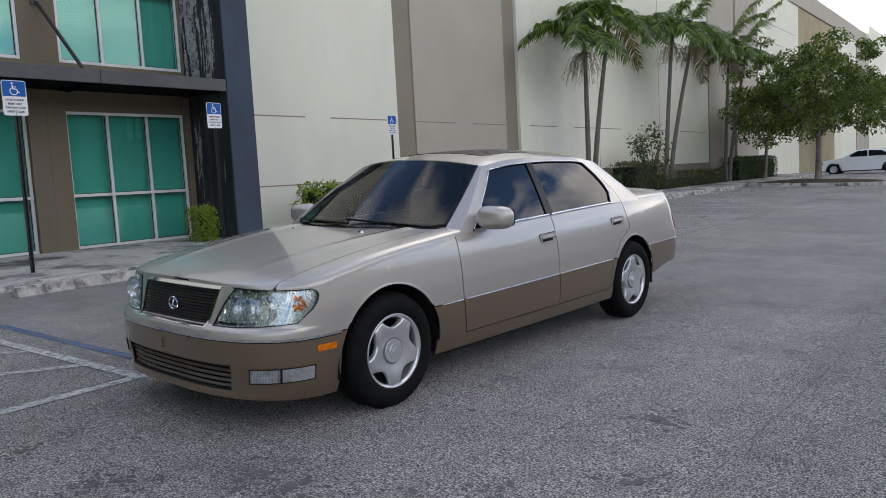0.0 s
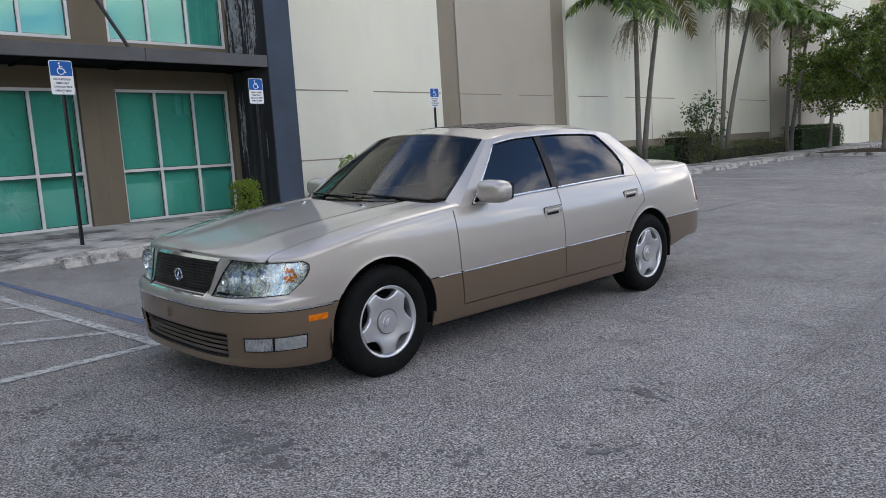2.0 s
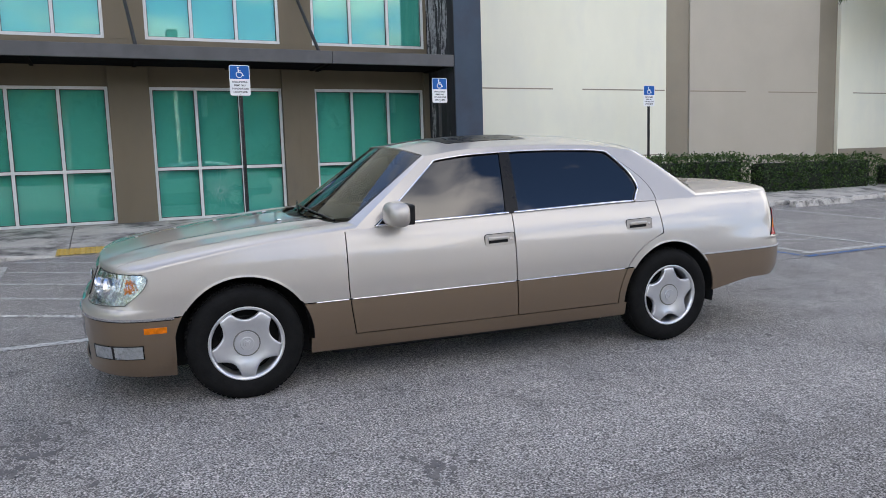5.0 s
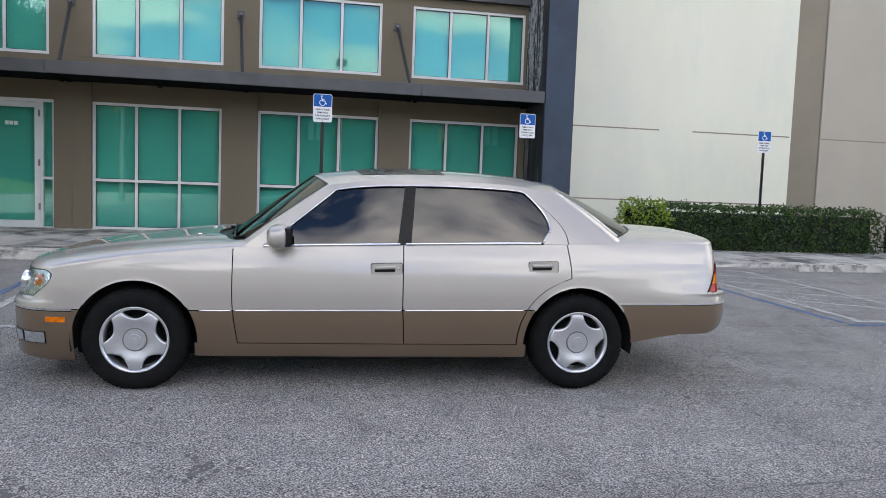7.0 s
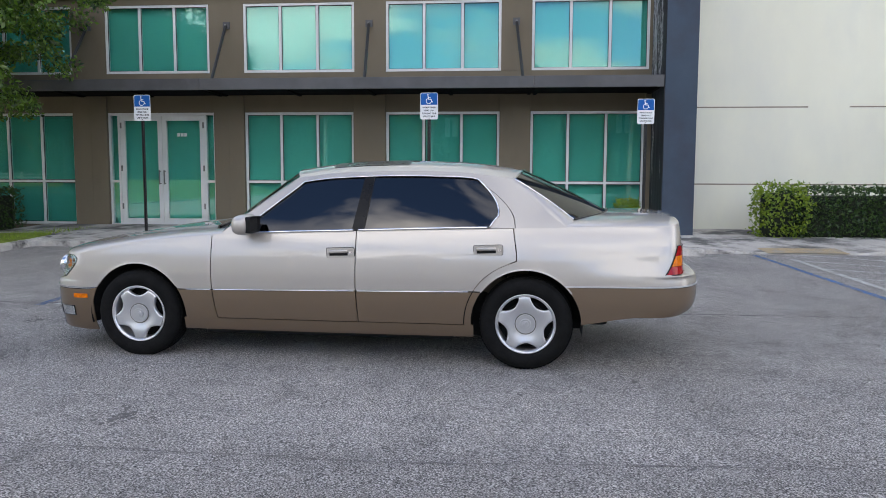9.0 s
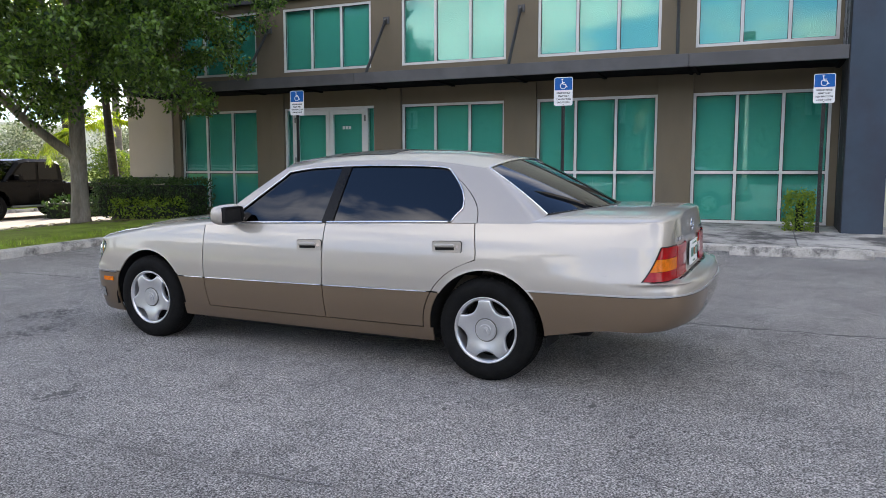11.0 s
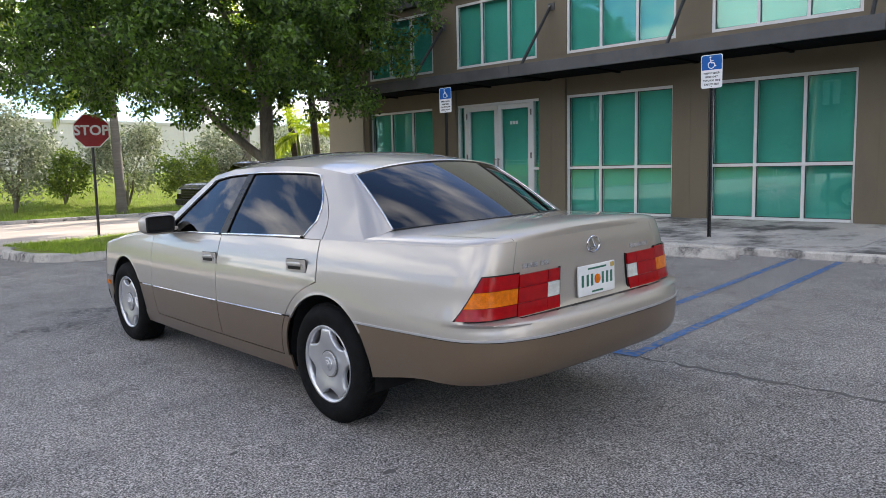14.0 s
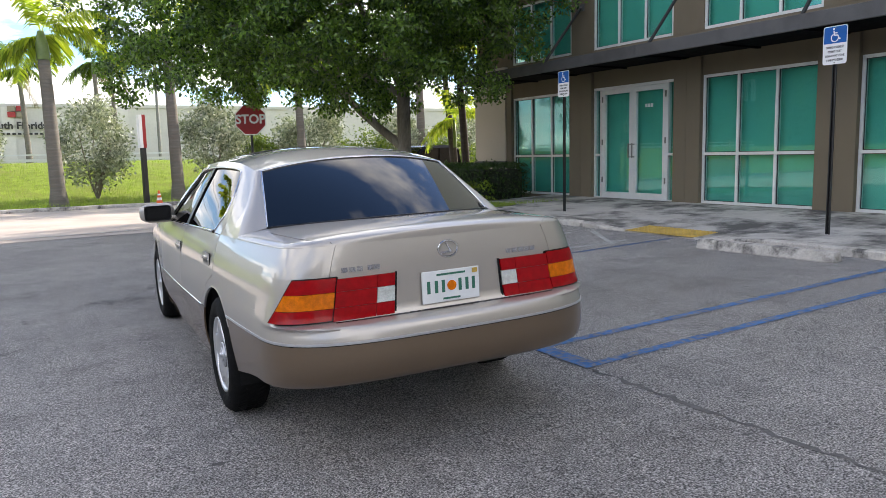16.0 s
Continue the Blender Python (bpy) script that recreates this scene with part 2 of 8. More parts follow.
INK = material("sign_ink", (0.02, 0.02, 0.022), 0.5, vary=0.0, rough_vary=0)
LINEBLUE = material("blue_line_paint", (0.052, 0.155, 0.36), 0.85, vary=0.3, scale=8, fine=150, bump=0.8, bump_scale=140, second=(0.21, 0.205, 0.21), second_at=(0.44, 0.60), second_scale=22, spec=0.2)
DULLBLUE = material("worn_blue_line_paint", (0.055, 0.130, 0.285), 0.85, vary=0.3, scale=8, fine=150, bump=0.8, bump_scale=140, second=(0.20, 0.195, 0.20), second_at=(0.42, 0.58), second_scale=22, spec=0.2)
LINEWHITE = material("white_line_paint", (0.52, 0.52, 0.50), 0.85, vary=0.15, scale=8, fine=120, bump=0.8, bump_scale=140, second=(0.22, 0.215, 0.21), second_at=(0.46, 0.60), second_scale=26, spec=0.2)
YELLOWMAT = material("yellow_tactile", (0.50, 0.33, 0.07), 0.8, vary=0.15, scale=5, fine=60, second=(0.2, 0.16, 0.08), second_at=(0.56, 0.7), second_scale=4)
SEAM = material("tar_seam", (0.12, 0.113, 0.11), 0.85, vary=0.3, scale=10)
CRACKLINE = material("fine_crack", (0.15, 0.14, 0.137), 0.85, vary=0.4, scale=14)
GRASS = leaf_material("grass_blades", (0.13, 0.205, 0.022), (0.32, 0.40, 0.060), 0.6, 0.35)
LAWN = material("lawn_soil", (0.20, 0.265, 0.042), 0.95, vary=0.35, scale=2.5, fine=40, bump=1.0, bump_scale=60, second=(0.19, 0.22, 0.05), second_scale=0.6, spec=0.1)
MULCH = material("mulch", (0.07, 0.05, 0.035), 0.95, vary=0.4, scale=9, fine=50, bump=1.0, bump_scale=50, spec=0.15)
LEAF = leaf_material("tree_leaves", (0.010, 0.032, 0.009), (0.155, 0.255, 0.042), 0.30, 0.36)
STREETLEAF = leaf_material("street_tree_leaves", (0.018, 0.042, 0.010), (0.18, 0.225, 0.038), 0.35, 0.32)
BUSHLEAF = leaf_material("bush_leaves", (0.06, 0.10, 0.02), (0.24, 0.29, 0.06), 0.5, 0.35)
WOODLEAF = leaf_material("wood_leaves", (0.012, 0.026, 0.010), (0.030, 0.055, 0.016), 0.7, 0.15)
SEEDS = leaf_material("seed_strands", (0.20, 0.16, 0.10), (0.42, 0.36, 0.25), 0.7, 0.1)
HEDGELEAF = leaf_material("hedge_leaves", (0.012, 0.034, 0.008), (0.06, 0.115, 0.022), 0.4, 0.25)
OLIVELEAF = leaf_material("olive_hedge_leaves", (0.030, 0.034, 0.012), (0.125, 0.130, 0.040), 0.45, 0.25)
LIMELEAF = leaf_material("lime_leaves", (0.10, 0.17, 0.015), (0.26, 0.33, 0.03), 0.45, 0.3)
SILVERLEAF = leaf_material("silver_leaves", (0.10, 0.13, 0.08), (0.50, 0.51, 0.43), 0.5, 0.12)
PALMLEAF = leaf_material("palm_leaves", (0.012, 0.036, 0.008), (0.17, 0.25, 0.036), 0.36, 0.38)
YELLOWPALM = leaf_material("yellow_palm_leaves", (0.14, 0.20, 0.022), (0.46, 0.47, 0.075), 0.45, 0.5)
DRYLEAF = leaf_material("dry_fronds", (0.10, 0.075, 0.04), (0.20, 0.16, 0.09), 0.7, 0.2)
BARK = material("bark", (0.19, 0.165, 0.135), 0.95, vary=0.35, scale=5, fine=30, bump=1.0, bump_scale=24, stretch=(1, 1, 0.3), second=(0.26, 0.24, 0.21), second_scale=3)
# palm bark darkened in its colour, so sunlit trunks read as silhouettes
BACKLITTRUNK = material("backlit_palm_trunk", (0.045, 0.038, 0.032), 0.95, vary=0.3, scale=3, fine=30, bump=0.8, stretch=(0.6, 0.6, 5.0))
PALMBARK = material("palm_trunk", (0.15, 0.14, 0.125), 0.95, vary=0.22, scale=3, fine=30, bump=0.8, stretch=(0.6, 0.6, 5.0), second=(0.15, 0.13, 0.11), second_scale=2)
SOLARGLASS = glass("green_tinted_glass", (0.80, 0.98, 0.95), 0.0, 0.065, (0.70, 0.98, 0.93))
BLIND = material("pale_green_film", (0.108, 0.385, 0.335), 0.8, vary=0.06, scale=0.7, fine=20, second=(0.085, 0.325, 0.285), second_scale=0.5)


# ---------------------------------------------------------------- mesh helpers
def link(name, verts, faces, mat, parent=None, label="", smooth=False):
    me = bpy.data.meshes.new(name)
    me.from_pydata([tuple(v) for v in verts], [], faces)
    me.update()
    if smooth:
        me.polygons.foreach_set("use_smooth", [True] * len(me.polygons))
    for m in mat if isinstance(mat, (list, tuple)) else [mat]:
        me.materials.append(m)
    ob = new(name, me)
    if parent:
        ob.parent = parent
    if label:
        tagged(ob, label)
    return ob


def part(name, bm, mat, parent=None, label="", smooth=False):
    me = bpy.data.meshes.new(name)
    bmesh.ops.recalc_face_normals(bm, faces=bm.faces)
    bm.to_mesh(me)
    bm.free()
    if smooth:
        me.polygons.foreach_set("use_smooth", [True] * len(me.polygons))
    for m in mat if isinstance(mat, (list, tuple)) else [mat]:
        me.materials.append(m)
    ob = new(name, me)
    if parent:
        ob.parent = parent
    if label:
        tagged(ob, label)
    return ob


def empty(name, m=None, **tags):
    ob = new(name)
    ob.empty_display_size = 0.2
    if m is not None:
        ob.matrix_basis = m
    return tagged(ob, **tags)


def add_box(bm, x0, x1, y0, y1, z0, z1, bevel=0.0, m=None):
    made = bmesh.ops.create_cube(bm, size=1)
    vs = made["verts"]
    bmesh.ops.scale(bm, vec=(abs(x1 - x0), abs(y1 - y0), abs(z1 - z0)), verts=vs)
    bmesh.ops.translate(bm, vec=((x0 + x1) / 2, (y0 + y1) / 2, (z0 + z1) / 2), verts=vs)
    if bevel:
        es = list({e for v in vs for e in v.link_edges})
        made = bmesh.ops.bevel(bm, geom=es, offset=bevel, segments=2, affect="EDGES", profile=0.6)
        vs = list({v for f in made["faces"] for v in f.verts} | {v for v in vs if v.is_valid})
    if m is not None:
        bmesh.ops.transform(bm, matrix=m, verts=[v for v in vs if v.is_valid])
    return vs


def box(name, x0, x1, y0, y1, z0, z1, mat, parent=None, label="", bevel=0.0):
    bm = bmesh.new()
    add_box(bm, x0, x1, y0, y1, z0, z1, bevel)
    return part(name, bm, mat, parent, label)


def add_tube(bm, a, b, r0, r1=None, seg=10, caps=True):
    a, b = Vector(a), Vector(b)
    r1 = r0 if r1 is None else r1
    d = b - a
    m = Matrix.Translation((a + b) / 2) @ d.to_track_quat("Z", "Y").to_matrix().to_4x4()
    bmesh.ops.create_cone(bm, cap_ends=caps, segments=seg, radius1=r0, radius2=r1, depth=d.length, matrix=m)


def bent_tube(bm, pts, radii, seg=9):
    rings = []
    pts = [Vector(p) for p in pts]
    for i, p in enumerate(pts):
        d = (pts[min(i + 1, len(pts) - 1)] - pts[max(i - 1, 0)]).normalized()
        q = d.to_track_quat("Z", "Y").to_matrix()
        rings.append([bm.verts.new(p + q @ Vector((math.cos(k / seg * math.tau) * radii[i], math.sin(k / seg * math.tau) * radii[i], 0))) for k in range(seg)])
    for a, b in zip(rings[:-1], rings[1:]):
        for k in range(seg):
            bm.faces.new((a[k], a[(k + 1) % seg], b[(k + 1) % seg], b[k]))
    bm.faces.new(rings[-1])


def tube(name, a, b, r, mat, parent=None, label="", seg=12, r1=None):
    bm = bmesh.new()
    add_tube(bm, a, b, r, r1, seg)
    return part(name, bm, mat, parent, label, smooth=False)


def writing(name, text, size, m, mat, parent, align="CENTER", depth=0.0006):
    cu = bpy.data.curves.new(name, "FONT")
    cu.body, cu.size, cu.align_x, cu.align_y, cu.extrude = text, size, align, "CENTER", depth
    cu.resolution_u = 3
    cu.offset = 0.03 * size
    ob = new(name, cu)
    dg = bpy.context.evaluated_depsgraph_get()
    me = bpy.data.meshes.new_from_object(ob.evaluated_get(dg))
    bpy.data.objects.remove(ob)
    me.materials.clear()
    me.materials.append(mat)
    o2 = new(name, me)
    o2.parent = parent
    o2.matrix_basis = m
    return o2


def smooth_curve(points):
    """A smooth function through (x, y) points (monotone cubic)."""
    xs, ys = np.array([p[0] for p in points], float), np.array([p[1] for p in points], float)
    h, d = np.diff(xs), np.diff(ys) / np.diff(xs)
    m = np.zeros(len(xs))
    m[0], m[-1] = d[0], d[-1]
    for i in range(1, len(xs) - 1):
        if d[i - 1] * d[i] > 0:
            w1, w2 = 2 * h[i] + h[i - 1], h[i] + 2 * h[i - 1]
            m[i] = (w1 + w2) / (w1 / d[i - 1] + w2 / d[i])

    def f(x):
        x = min(max(x, xs[0]), xs[-1])
        i = int(min(max(np.searchsorted(xs, x) - 1, 0), len(h) - 1))
        t = (x - xs[i]) / h[i]
        return float((1 + 2 * t) * (1 - t) ** 2 * ys[i] + t * (1 - t) ** 2 * h[i] * m[i] + t * t * (3 - 2 * t) * ys[i + 1] + t * t * (t - 1) * h[i] * m[i + 1])

    return f


def lerp(a, b, t):
    return a + (b - a) * t


def ground_z(x, y):
    """The lot falls gently away from the building, and towards the street."""
    g = 0.026 * (-2.0 - max(-10.0, min(x, 6.0))) - 0.008
    f = 1.0 if y > -2 else max(0.0, 1 - (-2 - y) / 8.0)
    return g * f - 0.018 * max(0.0, min(-2 - y, 22.0))


def walk_z(x):
    """The top of the pavement along the building."""
    return 0.30 + 0.03 * (-10.34 - x)

# ---------------------------------------------------------------- ground
def ground_sheet():
    xs = np.concatenate([np.linspace(-900, -60, 9), np.linspace(-40, -12, 8), np.linspace(-10, 6, 33), np.linspace(10, 60, 9), np.linspace(120, 900, 7)])
    ys = np.concatenate([np.linspace(-900, -60, 9), np.linspace(-40, -26, 4), np.linspace(-24, 14, 39), np.linspace(18, 90, 19), np.linspace(150, 900, 7)])
    vs = [(x, y, ground_z(x, y)) for x in xs for y in ys]
    n = len(ys)
    fs = [(i * n + j, (i + 1) * n + j, (i + 1) * n + j + 1, i * n + j + 1) for i in range(len(xs) - 1) for j in range(n - 1)]
    return link("ground", vs, fs, ASPHALT, smooth=True)


tagged(ground_sheet(), "grey worn asphalt of a parking lot with fine stone grain", "ground", kind="structure")


def flat_strip(name, pts, width, mat, lift=0.004, label="", category="marking", kind="structure", step=0.35, ragged=0.0):
    """A painted or poured line on the asphalt along a polyline."""
    vs, fs = [], []
    rnd = random.Random(len(pts) * 7 + int(abs(pts[0][0]) * 100))
    for (ax, ay), (bx, by) in zip(pts[:-1], pts[1:]):
        d = Vector((bx - ax, by - ay))
        n = max(1, int(d.length / step))
        side = Vector((-d.y, d.x)).normalized() * width / 2
        base = len(vs)
        for i in range(n + 1):
            p = Vector((ax, ay)) + d * i / n
            r = 1 + rnd.uniform(-ragged, ragged)
            w = rnd.uniform(-ragged, ragged) * width
            for s in (-1, 1):
                q = p + side * s * r + side.normalized() * w
                vs.append((q.x, q.y, ground_z(q.x, q.y) + lift))
        fs += [(base + 2 * i, base + 2 * i + 1, base + 2 * i + 3, base + 2 * i + 2) for i in range(n)]
    ob = link(name, vs, fs, mat)
    return tagged(ob, label, category, kind=kind)


# parking bay paint
flat_strip("bay_line", [(-4.68, 6.12), (-9.42, 6.02)], 0.085, LINEBLUE, label="blue painted bay line worn into the asphalt")
flat_strip("bay_line", [(-4.68, 6.63), (-9.42, 6.53)], 0.085, LINEBLUE, label="blue painted bay line worn into the asphalt")
flat_strip("bay_line", [(-4.68, 6.07), (-4.68, 6.68)], 0.13, LINEBLUE, lift=0.006, label="blue painted end line joining two bay lines")
flat_strip("bay_line", [(-4.75, 2.99), (-9.35, 2.93)], 0.085, DULLBLUE, label="blue painted bay line worn into the asphalt")
flat_strip("bay_line", [(-4.50, 1.22), (-8.9, 1.12)], 0.085, DULLBLUE, label="blue painted bay line worn into the asphalt")
flat_strip("bay_line", [(-4.75, 9.93), (-9.3, 9.72)], 0.085, LINEBLUE, label="blue painted bay line worn into the asphalt")
flat_strip("bay_line", [(-4.66, 9.90), (-4.70, 11.6)], 0.085, LINEBLUE, lift=0.006, label="blue painted end line of an access aisle")
for y0, y1, xa in ((1.45, 2.72, -4.58), (10.2, 11.5, -4.85)):
    flat_strip("aisle_line", [(xa, y0 - 0.1), (xa, y1 + 0.08)], 0.10, LINEWHITE, lift=0.005, label="white painted edge of a hatched access aisle")
    flat_strip("aisle_line", [(xa, y1), (-8.9, y1 - 0.12)], 0.09, LINEWHITE, lift=0.0055, label="white painted edge of a hatched access aisle")
    flat_strip("aisle_line", [(xa, y0), (-8.9, y0 - 0.08)], 0.09, LINEWHITE, lift=0.0055, label="white painted edge of a hatched access aisle")
    for i in range(5):
        x = xa - 0.62 - i * 0.82
        flat_strip("aisle_hatch", [(x, y1), (x - 0.75, y0)], 0.08, LINEWHITE, lift=0.0045, label="white diagonal hatch line of an access aisle")
for i in range(9):
    y = 14.2 + i * 2.75
    flat_strip("bay_line", [(-4.7, y), (-9.0, y)], 0.10, LINEWHITE, label="white painted bay line on grey asphalt")
# tar seams and dark patches
flat_strip("tar_seam", [(-4.60, -2.0), (-4.64, 3), (-4.62, 8), (-4.7, 26)], 0.028, SEAM, lift=0.003, label="dark joint between two asphalt lanes", ragged=0.8, step=0.05)
flat_strip("tar_seam", [(-0.95, -8), (-0.97, 3.3), (-0.89, 5.3), (-1.02, 7.8), (-1.0, 30)], 0.008, CRACKLINE, lift=0.003, label="thin dark crack along the asphalt lane", ragged=0.9, step=0.06)


def blots():
    """Dark oil drips and bits of leaf litter on the asphalt."""
    rnd = random.Random(5)
    vs, fs = [], []
    spots = [(-2.0, 5.99, 0.022), (-2.33, 6.75, 0.026), (-2.31, 3.35, 0.024)]
    for _ in range(260):
        spots.append((rnd.uniform(-8.5, 2.5), rnd.uniform(-4, 12), rnd.choice((0.006, 0.008, 0.011, 0.015, 0.02))))
    for cx, cy, sp, num in ((-1.40, 3.74, 0.075, 60), (-1.1, 2.15, 0.10, 80), (-0.75, 1.25, 0.14, 110), (-1.7, 2.6, 0.06, 30), (-2.54, 2.15, 0.07, 70), (-2.33, 2.08, 0.085, 100), (-2.94, 1.56, 0.085, 80), (-3.1, 1.73, 0.075, 70), (-3.8, 1.66, 0.05, 30), (-1.92, 2.38, 0.03, 14), (-1.22, 2.98, 0.05, 34)):
        for _ in range(num):
            spots.append((cx + rnd.gauss(0, sp * 1.5), cy + rnd.gauss(0, sp), rnd.choice((0.005, 0.008, 0.012, 0.018))))
    for x, y, r in spots:
        k, base = 9, len(vs)
        vs.append((x, y, ground_z(x, y) + 0.004))
        a0 = rnd.uniform(0, 6)
        for i in range(k):
            a, q = a0 + i / k * math.tau, r * rnd.uniform(0.35, 1.25)
            px, py = x + math.cos(a) * q * 1.4, y + math.sin(a) * q
            vs.append((px, py, ground_z(px, py) + 0.003))
        fs += [(base, base + 1 + i, base + 1 + (i + 1) % k) for i in range(k)]
    return link("oil_spots", vs, fs, SEAM)


tagged(blots(), "small dark oil spots and leaf bits on the asphalt", "stains", kind="stuff")

# street of pale concrete at the end of the lot
def street():
    xs, ys = np.linspace(-90, 60, 60), np.linspace(-19.0, -6.0, 10)
    vs = [(x, y + (0.9 * math.exp(-((x + 14) / 9) ** 2) if j == 9 else 0), ground_z(x, y) + 0.012) for x in xs for j, y in enumerate(ys)]
    n = len(ys)
    fs = [(i * n + j, (i + 1) * n + j, (i + 1) * n + j + 1, i * n + j + 1) for i in range(len(xs) - 1) for j in range(n - 1)]
    return link("road", vs, fs, ROADC, smooth=True)


tagged(street(), "pale pinkish concrete street in the sun", "road", kind="structure")
flat_strip("road_line", [(-40, -6.6), (30, -6.6)], 0.16, LINEWHITE, lift=0.02, label="white stop line along the edge of the street", step=2)


def swept_kerb(name, pts, width, height, mat, label, closed=False, base=None, foot=0.06):
    """A kerb with a rounded top edge along a polyline on the ground."""
    prof = [(-width / 2, -foot), (-width / 2, height - 0.02), (-width / 2 + 0.02, height), (width / 2 - 0.035, height), (width / 2 - 0.008, height - 0.022), (width / 2 + 0.012, -foot)]
    vs, fs, k = [], [], len(prof)
    n = len(pts)
    for i, p in enumerate(pts):
        a, b = pts[(i - 1) % n if closed else max(i - 1, 0)], pts[(i + 1) % n if closed else min(i + 1, n - 1)]
        d = Vector((b[0] - a[0], b[1] - a[1])).normalized()
        out = Vector((d.y, -d.x))
        z = ground_z(*p) if base is None else base(*p)
        vs += [(p[0] + out.x * o, p[1] + out.y * o, z + h) for o, h in prof]
    for i in range(n if closed else n - 1):
        j = (i + 1) % n
        fs += [(i * k + q, i * k + q + 1, j * k + q + 1, j * k + q) for q in range(k - 1)]
    if not closed:
        fs += [tuple(range(k)), tuple(range((n - 1) * k + k - 1, (n - 1) * k - 1, -1))]
    return tagged(link(name, vs, fs, mat), label, "kerb", kind="structure")


# pavement along the building: slabs, kerb, ramps
RAMPS = ((1.75, 3.35), (9.75, 11.4))


def ramp_t(y):
    t = 0.0
    for a, b in RAMPS:
        t = max(t, max(0, 1 - max(0, a - y, y - b) / 0.9))
    return t


def pave_z(x, y):
    full, low = walk_z(x), ground_z(x, y) + 0.02
    t = ramp_t(y) * max(0.0, min(1.0, (x + 11.0) / 1.4))
    return lerp(full, max(low, lerp(full, low, 1.0)), t)


def pavement():
    root = empty("pavement", label="pale concrete pavement slabs with dark stains along the facade", category="pavement", kind="structure")
    ys = [-3.95 + 1.5 * i for i in range(36)]
    rows = [(-12.78, -11.2), (-11.2, -9.62)]
    for y0, y1 in zip(ys[:-1], ys[1:]):
        for xa, xb in rows:
            g = 0.006
            k = 6
            vs, fs = [], []
            for i in range(k + 1):
                for j in range(k + 1):
                    x, y = lerp(xa + g, xb - g, i / k), lerp(y0 + g, y1 - g, j / k)
                    vs.append((x, y, pave_z(x, y)))
            for i in range(k):
                for j in range(k):
                    a = i * (k + 1) + j
                    fs.append((a, a + k + 1, a + k + 2, a + 1))
            ring = [i * (k + 1) for i in range(k + 1)] + [k * (k + 1) + j for j in range(1, k + 1)] + [i * (k + 1) + k for i in range(k - 1, -1, -1)] + [j for j in range(k - 1, 0, -1)]
            b = len(vs)
            vs += [(vs[q][0], vs[q][1], vs[q][2] - 0.12) for q in ring]
            m = len(ring)
            fs += [(ring[q], b + q, b + (q + 1) % m, ring[(q + 1) % m]) for q in range(m)]
            link("slab", vs, fs, CONCRETE, root)
    return root


pavement()
tagged(link("pavement_bed", [(x, y, walk_z(x) - 0.10) for x in (-13, -9.7) for y in (-4, 50)], [(0, 2, 3, 1)], MULCH), "dark soil under the pavement joints", "pavement", kind="structure")
kerb_ys = [-3.9 + 0.3 * i for i in range(180)]
swept_kerb("kerb", [(-9.55, y) for y in kerb_ys][::-1], 0.16, 0.0, KERB, "stained pale concrete kerb along the bays", base=lambda x, y: pave_z(x, y) + 0.004, foot=0.32)

# yellow tactile mats on the ramps
def tactile(y0, y1, mat, label):
    root = empty("tactile_mat", label=label, category="tactile mat", kind="structure")
    vs, fs = [], []
    for i in range(7):
        for j in range(7):
            x, y = lerp(-9.98, -9.45, i / 6), lerp(y0, y1, j / 6)
            vs.append((x, y, pave_z(x, y) + 0.008))
    fs = [(i * 7 + j, i * 7 + j + 7, i * 7 + j + 8, i * 7 + j + 1) for i in range(6) for j in range(6)]
    link("mat", vs, fs, mat, root)
    bm = bmesh.new()
    for i in range(8):
        for j in range(20):
            x, y = -9.95 + i * 0.068, y0 + 0.04 + j * (y1 - y0 - 0.08) / 19
            bmesh.ops.create_cone(bm, cap_ends=True, segments=6, radius1=0.014, radius2=0.008, depth=0.008, matrix=Matrix.Translation((x, y, pave_z(x, y) + 0.012)))
    part("domes", bm, mat, root)


DULLMAT = material("dull_tactile", (0.40, 0.31, 0.19), 0.85, vary=0.15, scale=5, fine=60, second=(0.30, 0.27, 0.22), second_at=(0.46, 0.62), second_scale=4)
tactile(1.9, 3.2, YELLOWMAT, "worn yellow tactile mat with raised domes on the ramp")
tactile(9.95, 11.2, DULLMAT, "faded tan tactile mat with raised domes on the ramp")


def wheel_stop(x, y, turn, label):
    bm = bmesh.new()
    add_box(bm, -0.09, 0.09, -0.87, 0.87, -0.02, 0.115, 0.03)
    for v in bm.verts:
        if v.co.z > 0.05:
            v.co.x *= 0.72
        v.co.z += 0.004 * noise.noise(v.co * 9)
    bmesh.ops.subdivide_edges(bm, edges=[e for e in bm.edges if e.calc_length() > 0.8], cuts=10)
    for v in bm.verts:
        if v.co.z > 0.05:
            v.co += Vector((0.006, 0.004, 0.008)) * noise.noise(v.co * 6 + Vector((y, 0, 0)))
    ob = part("wheel_stop", bm, KERB)
    ob.matrix_basis = pose(x, y, ground_z(x, y), 0, 1.5, turn)
    return tagged(ob, label, "wheel stop", "wheel stops of the bays")


wheel_stop(-9.02, 4.62, 3, "chipped grey concrete wheel stop with dark stains at a bay")
wheel_stop(-9.18, 8.05, 2, "stained grey concrete wheel stop at the end of a bay")
wheel_stop(-9.12, 13.4, 0, "stained grey concrete wheel stop at the end of a bay")
wheel_stop(-9.0, 0.0, 0, "stained grey concrete wheel stop at the end of a bay")
for i in range(6):
    wheel_stop(-9.1, 15.7 + 2.75 * i, random.uniform(-2, 2), "weathered grey concrete wheel stop beside the pavement")


